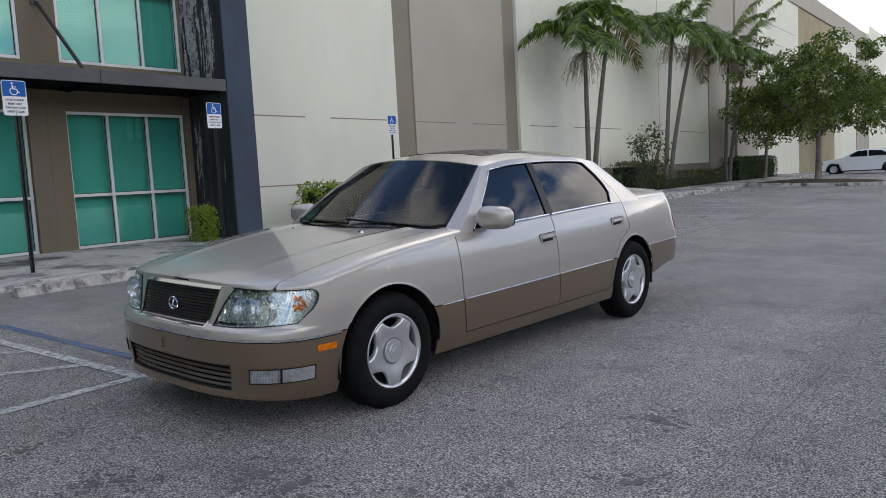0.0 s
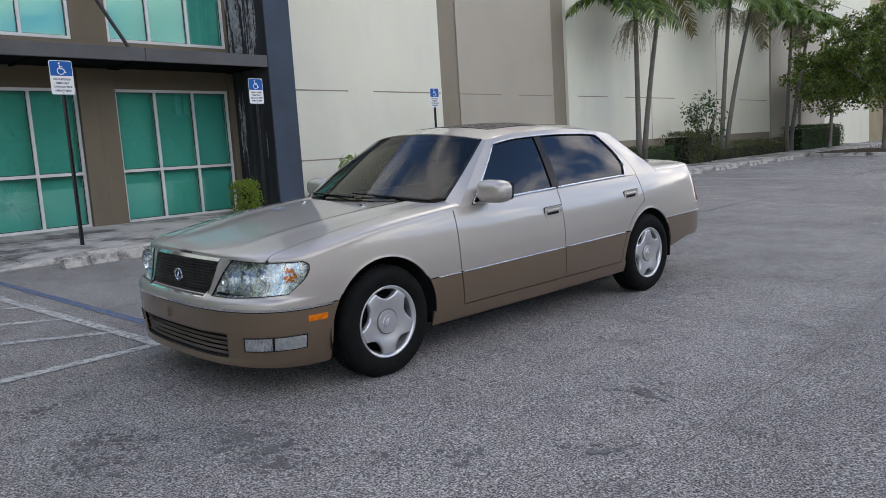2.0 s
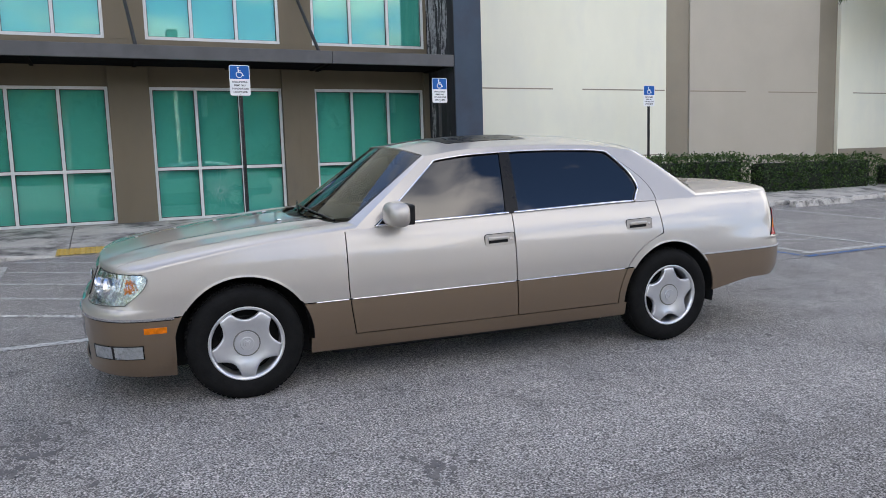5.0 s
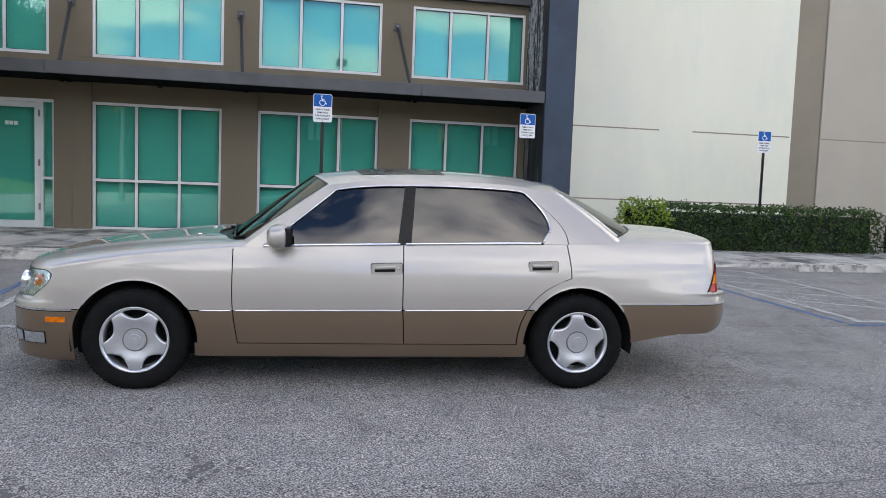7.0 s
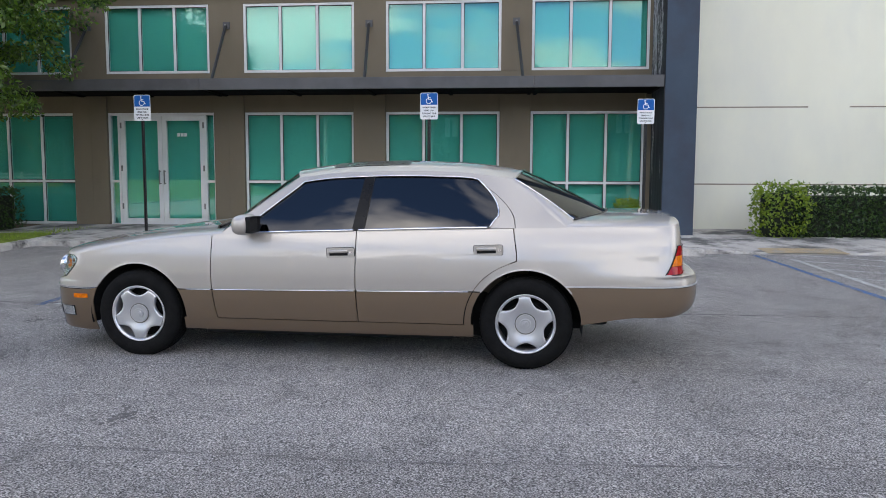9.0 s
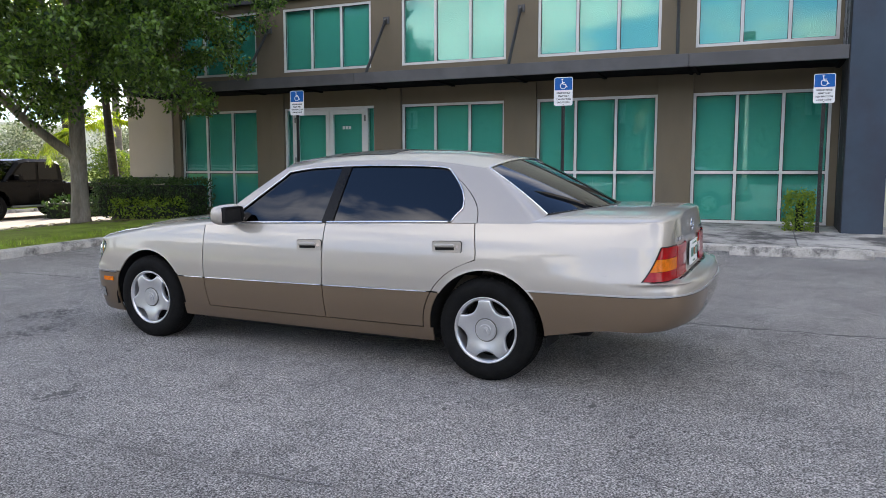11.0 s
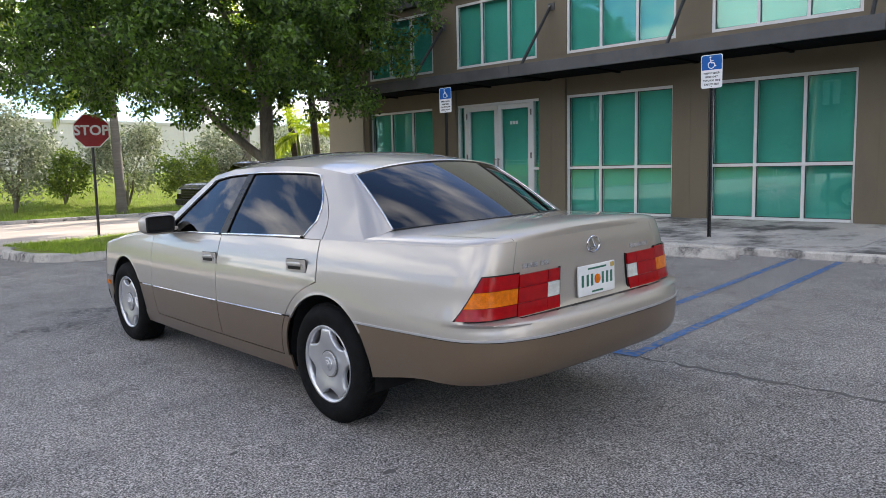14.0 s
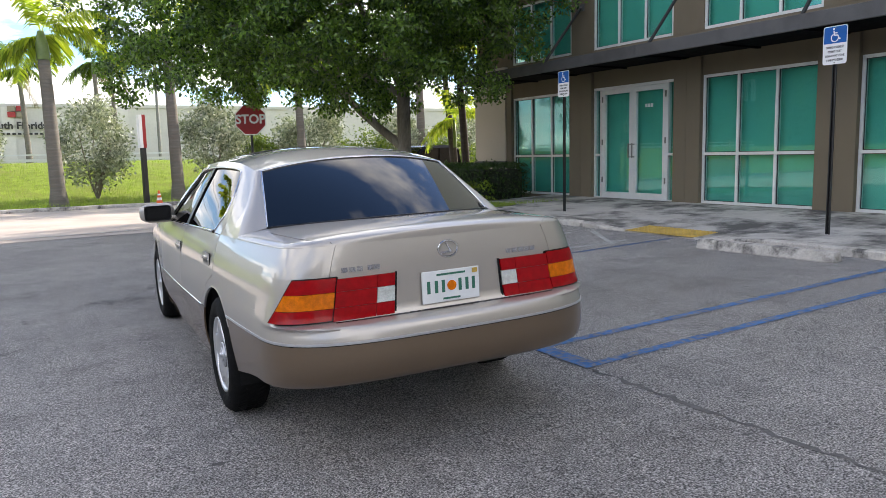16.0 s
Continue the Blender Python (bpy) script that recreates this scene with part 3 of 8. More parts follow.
# ---------------------------------------------------------------- office building
FX = -12.78          # face of the facade
GROUND_WINDOWS = [(-5.57, -3.29), (0.43, 2.735), (3.40, 5.72), (6.34, 8.60)]
UPPER_WINDOWS = [(-5.57, -3.29), (-2.55, -0.30), (0.43, 2.75), (3.40, 5.74), (6.35, 8.66)]
DOOR_Y = (-2.55, -0.21)
SILL, HEAD, UP0, UP1 = 0.365, 2.72, 3.53, 4.93


def facade():
    """Wall bands and piers round the openings, each with its thickness."""
    root = empty("wall_facade", label="dull taupe rendered office facade with piers between the windows", category="wall", kind="structure")
    t = 0.30
    box("spandrel", FX - t, FX, -5.78, 8.72, HEAD, UP0, TAUPE, root)
    box("parapet_band", FX - t, FX, -7.2, 9.0, UP1, 5.10, TAUPE, root)
    lower = sorted(GROUND_WINDOWS + [DOOR_Y])
    edges = [-5.78] + [v for w in lower for v in w] + [8.72]
    for a, b in zip(edges[0::2], edges[1::2]):
        box("pier_lower", FX - t, FX + 0.07, a, b, 0.0, HEAD + 0.33, TAUPE, root, bevel=0.008)
    edges = [-7.2] + [v for w in UPPER_WINDOWS for v in w] + [8.72]
    for a, b in zip(edges[0::2], edges[1::2]):
        box("pier_upper", FX - t, FX + 0.004, a, b, UP0, UP1, TAUPE, root)
    for a, b in GROUND_WINDOWS:
        box("window_plinth", FX - t, FX - 0.02, a, b, 0.0, SILL, TAUPE, root)
    box("door_threshold", FX - t, FX - 0.02, *DOOR_Y, 0.0, 0.33, CONCRETE, root)
    for y in (3.07, 6.03, 0.1, -2.9):
        box("pier_joint", FX + 0.055, FX + 0.073, y - 0.008, y + 0.008, 0.3, HEAD + 0.3, TAUPE, root)
    box("black_band", FX - t, FX + 0.12, -7.2, 8.72, 5.10, 5.28, CANOPY, root)
    box("upper_wall", FX - t, FX + 0.02, -7.2, 9.0, 5.28, 9.6, CREAM, root)
    box("end_pier", FX - t, FX + 0.10, -7.2, -5.78, 0.0, UP0, BEIGE, root, "tan rendered end pier", bevel=0.01)
    box("end_pier_band", FX + 0.08, FX + 0.125, -7.22, -5.77, 1.02, 1.16, BLACKPAINT, root)
    return root


facade()


def window_unit(name, y0, y1, z0, z1, split=None, label=""):
    """A white aluminium frame with three columns of tinted panes."""
    root = empty(name, label=label, category="window", kind="structure")
    fx0, fx1 = FX - 0.10, FX - 0.015
    w, g = 0.052, 0.011
    cols = [y0, lerp(y0, y1, 1 / 3), lerp(y0, y1, 2 / 3), y1]
    for a, b in ((y0, y0 + w), (y1 - w, y1)):
        box("frame_side", fx0, fx1, a, b, z0, z1, ALU, root, bevel=0.004)
    box("frame_head", fx0, fx1, y0 + w, y1 - w, z1 - w, z1, ALU, root, bevel=0.004)
    box("frame_sill", fx0, fx1 + 0.015, y0 + w, y1 - w, z0, z0 + w, ALU, root, bevel=0.004)
    rows = [(z0 + w, z1 - w)]
    if split:
        box("transom", fx0, fx1, y0 + w, y1 - w, split - w / 2, split + w / 2, ALU, root, bevel=0.004)
        rows = [(z0 + w, split - w / 2), (split + w / 2, z1 - w)]
    for c in cols[1:-1]:
        for a, b in rows:
            box("mullion", fx0, fx1, c - w / 2, c + w / 2, a, b, ALU, root, bevel=0.004)
    for i in range(3):
        for a, b in rows:
            p = box("pane", FX - 0.062, FX - 0.052, cols[i] + (w if i == 0 else w / 2) - 0.006, cols[i + 1] - (w if i == 2 else w / 2) + 0.006, a - 0.006, b + 0.006, SOLARGLASS, root, "turquoise reflective glass pane")
            p.visible_shadow = False
            ya, yb = cols[i] + (w if i == 0 else w / 2), cols[i + 1] - (w if i == 2 else w / 2)
            bm = bmesh.new()
            for c, d, e, f in ((ya, ya + g, a, b), (yb - g, yb, a, b), (ya + g, yb - g, a, a + g), (ya + g, yb - g, b - g, b)):
                add_box(bm, FX - 0.052, FX - 0.040, c, d, e, f)
            part("gasket", bm, BLACKPAINT, p)
    return root


n_win = 0
for y0, y1 in GROUND_WINDOWS:
    n_win += 1
    window_unit(f"window_{n_win}", y0, y1, SILL, HEAD, 1.285, "six-pane white aluminium window with turquoise tinted glass")
for y0, y1 in UPPER_WINDOWS:
    n_win += 1
    window_unit(f"window_{n_win}", y0, y1, UP0, UP1, None, "upper three-pane white aluminium window with turquoise tinted glass")

def cracked_pane(y, z, y0, y1, z0, z1, root):
    """Fine star-shaped cracks that run out from one blow."""
    rnd = random.Random(12)
    bm = bmesh.new()
    for i in range(46):
        a = i / 46 * math.tau + rnd.uniform(-0.06, 0.06)
        reach_ = rnd.uniform(0.12, 0.46)
        p, n, hw = Vector((0, y, z)), 7, rnd.uniform(0.0007, 0.0016)
        pts = []
        for k in range(n + 1):
            t = 0.04 + reach_ * k / n
            q = (y + math.cos(a) * t + rnd.uniform(-1, 1) * 0.008 * k / n, z + math.sin(a) * t + rnd.uniform(-1, 1) * 0.008 * k / n)
            if not (y0 < q[0] < y1 and z0 < q[1] < z1):
                break
            pts.append(q)
        for c, d in zip(pts[:-1], pts[1:]):
            s = Vector((d[1] - c[1], c[0] - d[0])).normalized() * hw
            bm.faces.new([bm.verts.new((FX - 0.0505, u, v)) for u, v in ((c[0] - s.x, c[1] - s.y), (c[0] + s.x, c[1] + s.y), (d[0] + s.x, d[1] + s.y), (d[0] - s.x, d[1] - s.y))])
    for r_ in (0.035, 0.06, 0.10, 0.15):
        for i in range(26):
            if rnd.random() < 0.45:
                continue
            a, b = i / 26 * math.tau, (i + 1) / 26 * math.tau
            pts = [(y + math.cos(q) * k, z + math.sin(q) * k) for q, k in ((a, r_), (b, r_), (b, r_ + 0.002), (a, r_ + 0.002))]
            bm.faces.new([bm.verts.new((FX - 0.0503, u, v)) for u, v in pts])
    part("crack", bm, CRACK, root, "star-shaped crack in the glass")


CRACK = material("cracked_glass_edge", (0.32, 0.50, 0.46), 0.4, vary=0.1)
cracked_pane(4.51, 0.86, 4.21, 4.90, 0.43, 1.25, bpy.data.objects["window_3"])
# film and blinds a little behind the panes, and the rooms closed off
for name, z0, z1 in (("ground_floor_blind", 0.2, 2.95), ("upper_floor_blind", 3.4, 5.05)):
    tagged(box(name, FX - 0.20, FX - 0.16, -5.7, 8.71, z0, z1, BLIND), "pale green window film and blinds behind the glass", "blind", kind="structure")


def entrance():
    """A pair of glazed doors with side lights in a white frame."""
    root = empty("door_1", label="closed double glass entrance door in a white aluminium frame", category="door", kind="structure")
    y0, y1 = DOOR_Y
    z0, z1 = 0.34, HEAD
    fx0, fx1 = FX - 0.11, FX - 0.01
    d0, d1 = -2.30, -0.46
    for a, b in ((y0, y0 + 0.045), (d0 - 0.05, d0), (d1, d1 + 0.05), (y1 - 0.045, y1)):
        box("frame_post", fx0, fx1, a, b, z0, z1, ALU, root, bevel=0.004)
    box("frame_head", fx0, fx1, d0, d1, z1 - 0.06, z1, ALU, root, bevel=0.004)
    for a, b in ((y0 + 0.045, d0 - 0.05), (d1 + 0.05, y1 - 0.045)):
        for c, d in ((z0, z0 + 0.05), (1.26, 1.31), (z1 - 0.05, z1)):
            box("side_rail", fx0, fx1, a, b, c, d, ALU, root)
        for c, d in ((z0 + 0.05, 1.26), (1.31, z1 - 0.05)):
            box("side_pane", FX - 0.062, FX - 0.052, a, b, c, d, SOLARGLASS, root).visible_shadow = False
    mid = (d0 + d1) / 2
    for a, b, s in ((d0 + 0.004, mid - 0.003, 1), (mid + 0.003, d1 - 0.004, -1)):
        leaf = box("door_leaf", fx0 + 0.03, fx1 - 0.01, a, a + 0.095, z0 + 0.01, z1 - 0.065, ALU, root, "white aluminium door leaf")
        box("stile", fx0 + 0.03, fx1 - 0.01, b - 0.095, b, z0 + 0.01, z1 - 0.065, ALU, leaf)
        box("bottom_rail", fx0 + 0.03, fx1 - 0.01, a + 0.095, b - 0.095, z0 + 0.01, z0 + 0.16, ALU, leaf)
        box("top_rail", fx0 + 0.03, fx1 - 0.01, a + 0.095, b - 0.095, z1 - 0.16, z1 - 0.065, ALU, leaf)
        box("door_pane", FX - 0.064, FX - 0.054, a + 0.09, b - 0.09, z0 + 0.155, z1 - 0.155, SOLARGLASS, leaf).visible_shadow = False
        hy = (b - 0.05) if s == 1 else (a + 0.05)
        bm = bmesh.new()
        add_tube(bm, (FX + 0.05, hy, 1.22), (FX + 0.05, hy, 1.52), 0.014)
        for z in (1.24, 1.50):
            add_tube(bm, (FX - 0.03, hy, z), (FX + 0.05, hy, z), 0.010)
        part("pull_handle", bm, STEEL, leaf, "metal pull handle")
        for z in (0.7, 1.5, 2.4):
            box("hinge", fx1 - 0.012, fx1 + 0.006, (a if s == 1 else b - 0.03), (a + 0.03 if s == 1 else b), z, z + 0.12, STEEL, leaf)
    for k in range(3):
        box("number_bar", FX - 0.053, FX - 0.049, -1.06 + k * 0.075, -1.0 + k * 0.075, 2.23, 2.30, SIGNWHITE, root)


entrance()


def canopy():
    root = empty("canopy", label="long dark grey metal canopy with an upturned edge over the ground floor", category="canopy", kind="structure")
    joints = [-6.1, -0.0, 6.36, 8.712]
    for a, b in zip(joints[:-1], joints[1:]):
        bm = bmesh.new()
        add_box(bm, -11.56, -11.50, a + 0.004, b - 0.004, 3.035, 3.245, 0.006)
        add_box(bm, -11.60, -11.505, a + 0.004, b - 0.004, 3.225, 3.25, 0.004)
        part("fascia", bm, CANOPY, root)
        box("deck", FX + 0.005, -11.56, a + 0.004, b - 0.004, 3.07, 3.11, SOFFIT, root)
        n = max(1, int((b - a) / 1.5))
        for i in range(n + 1):
            y = lerp(a + 0.06, b - 0.06, i / n)
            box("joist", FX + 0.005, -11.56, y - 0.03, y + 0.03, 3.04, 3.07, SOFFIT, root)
    for y in (-5.9, -2.92, 0.08, 3.06, 6.04):
        rod = tube("tie_rod", (FX + 0.06, y, 4.47), (-11.62, y + 0.12, 3.24), 0.030, BLACKPAINT, root, "dark steel tie rod")
        box("wall_plate", FX + 0.004, FX + 0.03, y - 0.07, y + 0.07, 4.42, 4.56, CANOPY, rod)
        box("clevis", FX + 0.03, FX + 0.09, y - 0.02, y + 0.02, 4.43, 4.51, STEEL, rod)


canopy()

# slate blue pier where the office meets the warehouse
pier = empty("wall_pier", label="slate blue rendered pier with a dark side of peeling paint", category="wall", kind="structure")
box("pier_body", -13.3, -11.50, 8.728, 9.30, 0.0, 13.2, NAVY, pier, bevel=0.012)
box("pier_flank", -12.79, -11.515, 8.716, 8.727, 0.0, 13.0, PEEL, pier, "blackened flank with peeling pale paint")
rng = random.Random(33)


def peeling(x, wd, z0, z1, count):
    """Ragged upright flakes, close together, where the paint has come away."""
    vs, fs = [], []
    for _ in range(count):
        cx, h = x + rng.gauss(0, 0.30) * wd, rng.uniform(0.15, 1.1) * min(1.0, (z1 - z0) / 1.5)
        za = rng.uniform(z0, max(z0, z1 - h))
        n, half, base = max(4, int(h / 0.035)), rng.uniform(0.010, 0.050) * min(1.0, wd / 0.3), len(vs)
        face_y = 8.7145 - 0.0018 * rng.random()
        for i in range(n + 1):
            t = i / n
            q = half * (0.35 + 0.9 * rng.random()) * min(1.0, 5 * t + 0.1, 5 * (1 - t) + 0.1)
            c = cx + 0.02 * noise.noise(Vector((cx * 31, (za + h * t) * 3, 2)))
            vs += [(c - q, face_y, za + h * t), (c + q * (0.6 + 0.6 * rng.random()), face_y, za + h * t)]
        fs += [(base + 2 * i, base + 2 * i + 1, base + 2 * i + 3, base + 2 * i + 2) for i in range(n)]
    link("peeled_patch", vs, fs, FLAKE, pier, "pale bare patch where paint has peeled")


for x, wd, z0, z1, count in ((-12.42, 0.42, 3.13, 6.6, 95), (-11.93, 0.22, 3.13, 6.4, 55), (-12.5, 0.16, 1.3, 2.7, 16), (-12.45, 0.06, 0.8, 1.5, 4), (-11.75, 0.05, 1.2, 1.9, 4)):
    peeling(x, wd, z0, z1, count)

# ---------------------------------------------------------------- warehouse
WX = -12.80


TANPANEL = material("tan_render", (0.40, 0.335, 0.215), 0.9, vary=0.08, scale=0.8, fine=90, bump=0.3, second=(0.34, 0.28, 0.18), second_scale=0.5, spec=0.2)


def warehouse():
    root = empty("wall_warehouse", label="tall cream and beige tilt-up concrete warehouse wall", category="wall", kind="structure")
    top = 12.9
    panels = [(9.31, 14.90, CREAM, 0.0, top), (14.90, 15.67, DARKBEIGE, -0.10, top), (15.67, 20.10, BEIGE, -0.06, top), (20.10, 20.82, DARKBEIGE, -0.10, top),
              (20.82, 38.7, CREAM, 0.0, top), (38.7, 41.1, BEIGE, 0.06, top), (41.1, 43.2, BEIGE, -0.06, top), (43.2, 47.4, BEIGE, 0.06, top), (47.4, 57.6, CREAM, 0.0, 11.68),
              (57.6, 69.8, TANPANEL, -0.02, 11.68), (69.8, 79.6, CREAM, 0.0, 11.68), (79.6, 84.2, BEIGE, 0.06, top), (84.2, 140, CREAM, 0.4, 13.6)]
    for a, b, mat, out, h in panels:
        box("wall_panel", WX - 0.3, WX + out, a + 0.004, b - 0.004, 0.0, h, mat, root, bevel=0.006)
    box("parapet", WX - 0.3, WX + 0.10, 47.4, 79.6, 11.68, top, BEIGE, root)
    box("base_band", WX + 0.001, WX + 0.02, 20.87, 38.6, 0.0, 1.28, DARKBEIGE, root, "beige painted base band")
    dark = DARKBEIGE
    for a, b, z in ((9.34, 11.73, 2.78), (12.51, 14.85, 2.78), (9.42, 14.85, 1.27), (21.37, 23.25, 2.78), (24.43, 28.3, 2.78), (29.9, 33.3, 2.78), (34.8, 38.3, 2.78), (48.2, 56.8, 2.78), (48.2, 56.8, 8.5), (48.2, 56.8, 9.6), (48.2, 56.8, 7.5)):
        box("joint_line", WX - 0.002, WX + 0.004, a, b, z - 0.013, z + 0.013, dark, root)
    for a, b, z in ((15.70, 17.50, 2.78), (18.29, 20.05, 2.78)):
        box("joint_line", WX - 0.062, WX - 0.055, a, b, z - 0.013, z + 0.013, dark, root)
    for y, z in ((9.39, 2.78), (26.4, 12.0), (32.3, 12.0)):
        box("joint_line", WX - 0.002, WX + 0.004, y - 0.012, y + 0.012, 0.2, z, dark, root)
    return root


warehouse()
# the block behind, which closes both buildings
blk = empty("wall_block", label="rear bulk and flat roof of the office and warehouse", category="wall", kind="structure")
box("office_block", -60, FX - 0.42, -7.1, 9.4, 0, 9.6, CREAM, blk)
box("warehouse_block", -90, WX - 0.31, 9.41, 140, 0, 12.3, CREAM, blk)
box("office_end_wall", -60, FX - 0.31, -7.2, -7.1, 0, 9.6, BEIGE, blk)

# ---------------------------------------------------------------- the sedan
def paint(name, base, dark):
    """Metallic lacquer: fine flakes under a clear coat."""
    m = bpy.data.materials.new(name)
    m.use_nodes = True
    n, l = m.node_tree.nodes, m.node_tree.links
    b = n["Principled BSDF"]
    co = n.new("ShaderNodeTexCoord")
    vo = n.new("ShaderNodeTexVoronoi")
    vo.inputs["Scale"].default_value = 900
    l.new(co.outputs["Object"], vo.inputs["Vector"])
    ns = n.new("ShaderNodeTexNoise")
    ns.inputs["Scale"].default_value = 2.5
    l.new(co.outputs["Object"], ns.inputs["Vector"])
    mx = n.new("ShaderNodeMixRGB")
    mx.inputs["Color1"].default_value, mx.inputs["Color2"].default_value = (*dark, 1), (*base, 1)
    l.new(vo.outputs["Color"], mx.inputs["Fac"])
    l.new(mx.outputs["Color"], b.inputs["Base Color"])
    mr = n.new("ShaderNodeMapRange")
    mr.inputs["To Min"].default_value, mr.inputs["To Max"].default_value = 0.42, 0.48
    l.new(ns.outputs["Fac"], mr.inputs["Value"])
    l.new(mr.outputs["Result"], b.inputs["Roughness"])
    b.inputs["Metallic"].default_value = 0.66
    b.inputs["Coat Weight"].default_value = 1.0
    b.inputs["Coat IOR"].default_value = 1.56
    b.inputs["Coat Roughness"].default_value = 0.03
    return m


CHAMPAGNE = paint("champagne_lacquer", (0.503, 0.464, 0.417), (0.427, 0.393, 0.353))
BRONZE = paint("bronze_lacquer", (0.217, 0.152, 0.097), (0.172, 0.120, 0.076))
CHROME = material("chrome", (0.75, 0.75, 0.76), 0.08, metal=1.0, vary=0.0, rough_vary=0)
ALLOY = material("alloy", (0.64, 0.64, 0.65), 0.31, metal=0.75, vary=0.03, scale=6, rough_vary=0.03)
RUBBER = material("tyre_rubber", (0.010, 0.010, 0.010), 0.72, vary=0.25, scale=14, fine=90, bump=0.4, spec=0.07)
BLACKTRIM = material("black_trim", (0.006, 0.006, 0.0065), 0.30, vary=0.05, spec=0.22)
SLATS = material("dark_slats", (0.075, 0.058, 0.044), 0.35, vary=0.08)
GRILLEGREY = material("grille_grey", (0.022, 0.019, 0.017), 0.40, vary=0.05, spec=0.35)
# near-black: shade below and inside the car is put into this colour
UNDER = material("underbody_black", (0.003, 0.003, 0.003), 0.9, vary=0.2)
LEATHER = material("ivory_leather", (0.20, 0.165, 0.125), 0.6, vary=0.1, scale=10, fine=120, bump=0.3)
DASH = material("dark_dashboard", (0.06, 0.05, 0.04), 0.6, vary=0.1)
CARGLASS = glass("dark_tinted_glass", (0.045, 0.048, 0.055), 0.0, 0.078)
SCREENGLASS = glass("windscreen_glass", (0.50, 0.50, 0.44), 0.0, 0.035)
LAMPGLASS = glass("lamp_glass", (0.93, 0.95, 0.95), 0.0, 0.03)
REDLENS = material("red_lens", (0.34, 0.003, 0.006), 0.10, vary=0.2, scale=30, fine=150, spec=0.35, bump=0.12, bump_scale=160)
AMBERLENS = material("amber_lens", (0.68, 0.165, 0.005), 0.14, vary=0.25, bump=0.15, bump_scale=160, scale=30, fine=150, spec=0.3)
CLEARLENS = material("clear_lens", (0.56, 0.58, 0.58), 0.14, metal=0.7, vary=0.25, scale=40, fine=150, coat=1.0)
REVERSELENS = material("reversing_lens", (0.66, 0.68, 0.64), 0.2, metal=0.1, vary=0.2, scale=40, fine=150, coat=1.0)
LAMPBOWL = material("lamp_bowl", (0.70, 0.72, 0.71), 0.24, metal=0.8, vary=0.2, scale=26, fine=90, bump=0.35, bump_scale=30)
REFLECTOR = material("reflector", (0.85, 0.86, 0.87), 0.12, metal=1.0, vary=0.05)

CAR_M = Matrix(((0.0533, -0.9983, 0.026, -3.588 - 0.87 * 0.0533), (0.9986, 0.0533, -0.002, 3.235 - 0.87 * 0.9986), (0.003, 0.026, 0.9997, 0.030), (0, 0, 0, 1)))

half_w = smooth_curve([(0.3, 0.868), (0.5, 0.874), (0.87, 0.892), (1.5, 0.908), (2.4, 0.915), (3.4, 0.908), (3.9, 0.895), (4.2, 0.880), (4.46, 0.862), (4.8, 0.838), (5.0, 0.825)])
inset = smooth_curve([(0.15, 0.075), (0.24, 0.035), (0.36, 0.010), (0.48, 0.0), (0.62, 0.002), (0.74, 0.014), (0.84, 0.034), (0.92, 0.060), (1.0, 0.098), (1.1, 0.16)])
shoulder = smooth_curve([(0.10, 0.758), (0.20, 0.744), (0.35, 0.744), (0.50, 0.770), (0.87, 0.836), (1.3, 0.885), (1.6, 0.912), (2.5, 0.945), (3.5, 0.972), (4.2, 0.978), (4.55, 0.982), (4.71, 0.990), (4.828, 1.000)])
hood_top = smooth_curve([(0.10, 0.768), (0.20, 0.798), (0.35, 0.830), (0.55, 0.864), (0.87, 0.907), (1.2, 0.940), (1.6, 0.968)])
deck_top = smooth_curve([(4.0, 1.048), (4.2, 1.054), (4.55, 1.056), (4.718, 1.049), (4.778, 1.034), (4.820, 1.006)])
front_set = smooth_curve([(0.15, 0.060), (0.185, 0.010), (0.205, 0.005), (0.235, 0.011), (0.30, 0.008), (0.37, 0.002), (0.50, 0.0), (0.530, 0.004), (0.546, 0.016), (0.560, 0.046), (0.60, 0.064), (0.70, 0.098), (0.78, 0.130), (0.85, 0.155)])
rear_set = smooth_curve([(0.36, 0.15), (0.380, 0.075), (0.405, 0.034), (0.445, 0.012), (0.50, 0.0), (0.585, 0.0), (0.62, 0.005), (0.645, 0.018), (0.656, 0.052), (0.664, 0.136), (0.70, 0.142), (0.88, 0.146), (0.96, 0.153), (1.05, 0.166)])
TAIL_U, NOSE_N, TAIL_N, TAIL_P = 4.945, 2.85, 3.5, 2.85


def taper(u, w):
    """The tail draws in above the bumper."""
    return 0.018 * max(0.0, (u - 3.6) / 0.86) ** 1.5 * (lambda t: t * t * (3 - 2 * t))(max(0.0, min(1.0, (w - 0.56) / 0.22)))


def tone_line(u):
    return 0.497 + 0.0125 * u


def tail_n(w):
    """The corner is tighter at the lamps than at the bumper."""
    q = max(0.0, min(1.0, (w - 0.640) / 0.03))
    return TAIL_N + 2.4 * q * q * (3 - 2 * q)


def side_v(u, w):
    """Half the width of the body at a station and height; it rounds in at both ends."""
    if u < 0.5:
        c = min(1.0, (0.5 - u) / (0.5 - front_set(w)))
        return (half_w(0.5) - inset(w)) * (max(0.0, 1 - c**NOSE_N)) ** (1 / NOSE_N)
    if u > 4.46:
        c = min(1.0, (u - 4.46) / (TAIL_U - 4.46 - rear_set(w)))
        return (half_w(u) - inset(w) - taper(u, w)) * (max(0.0, 1 - c ** tail_n(w))) ** (1 / tail_n(w))
    return half_w(u) - inset(w) - taper(u, w)


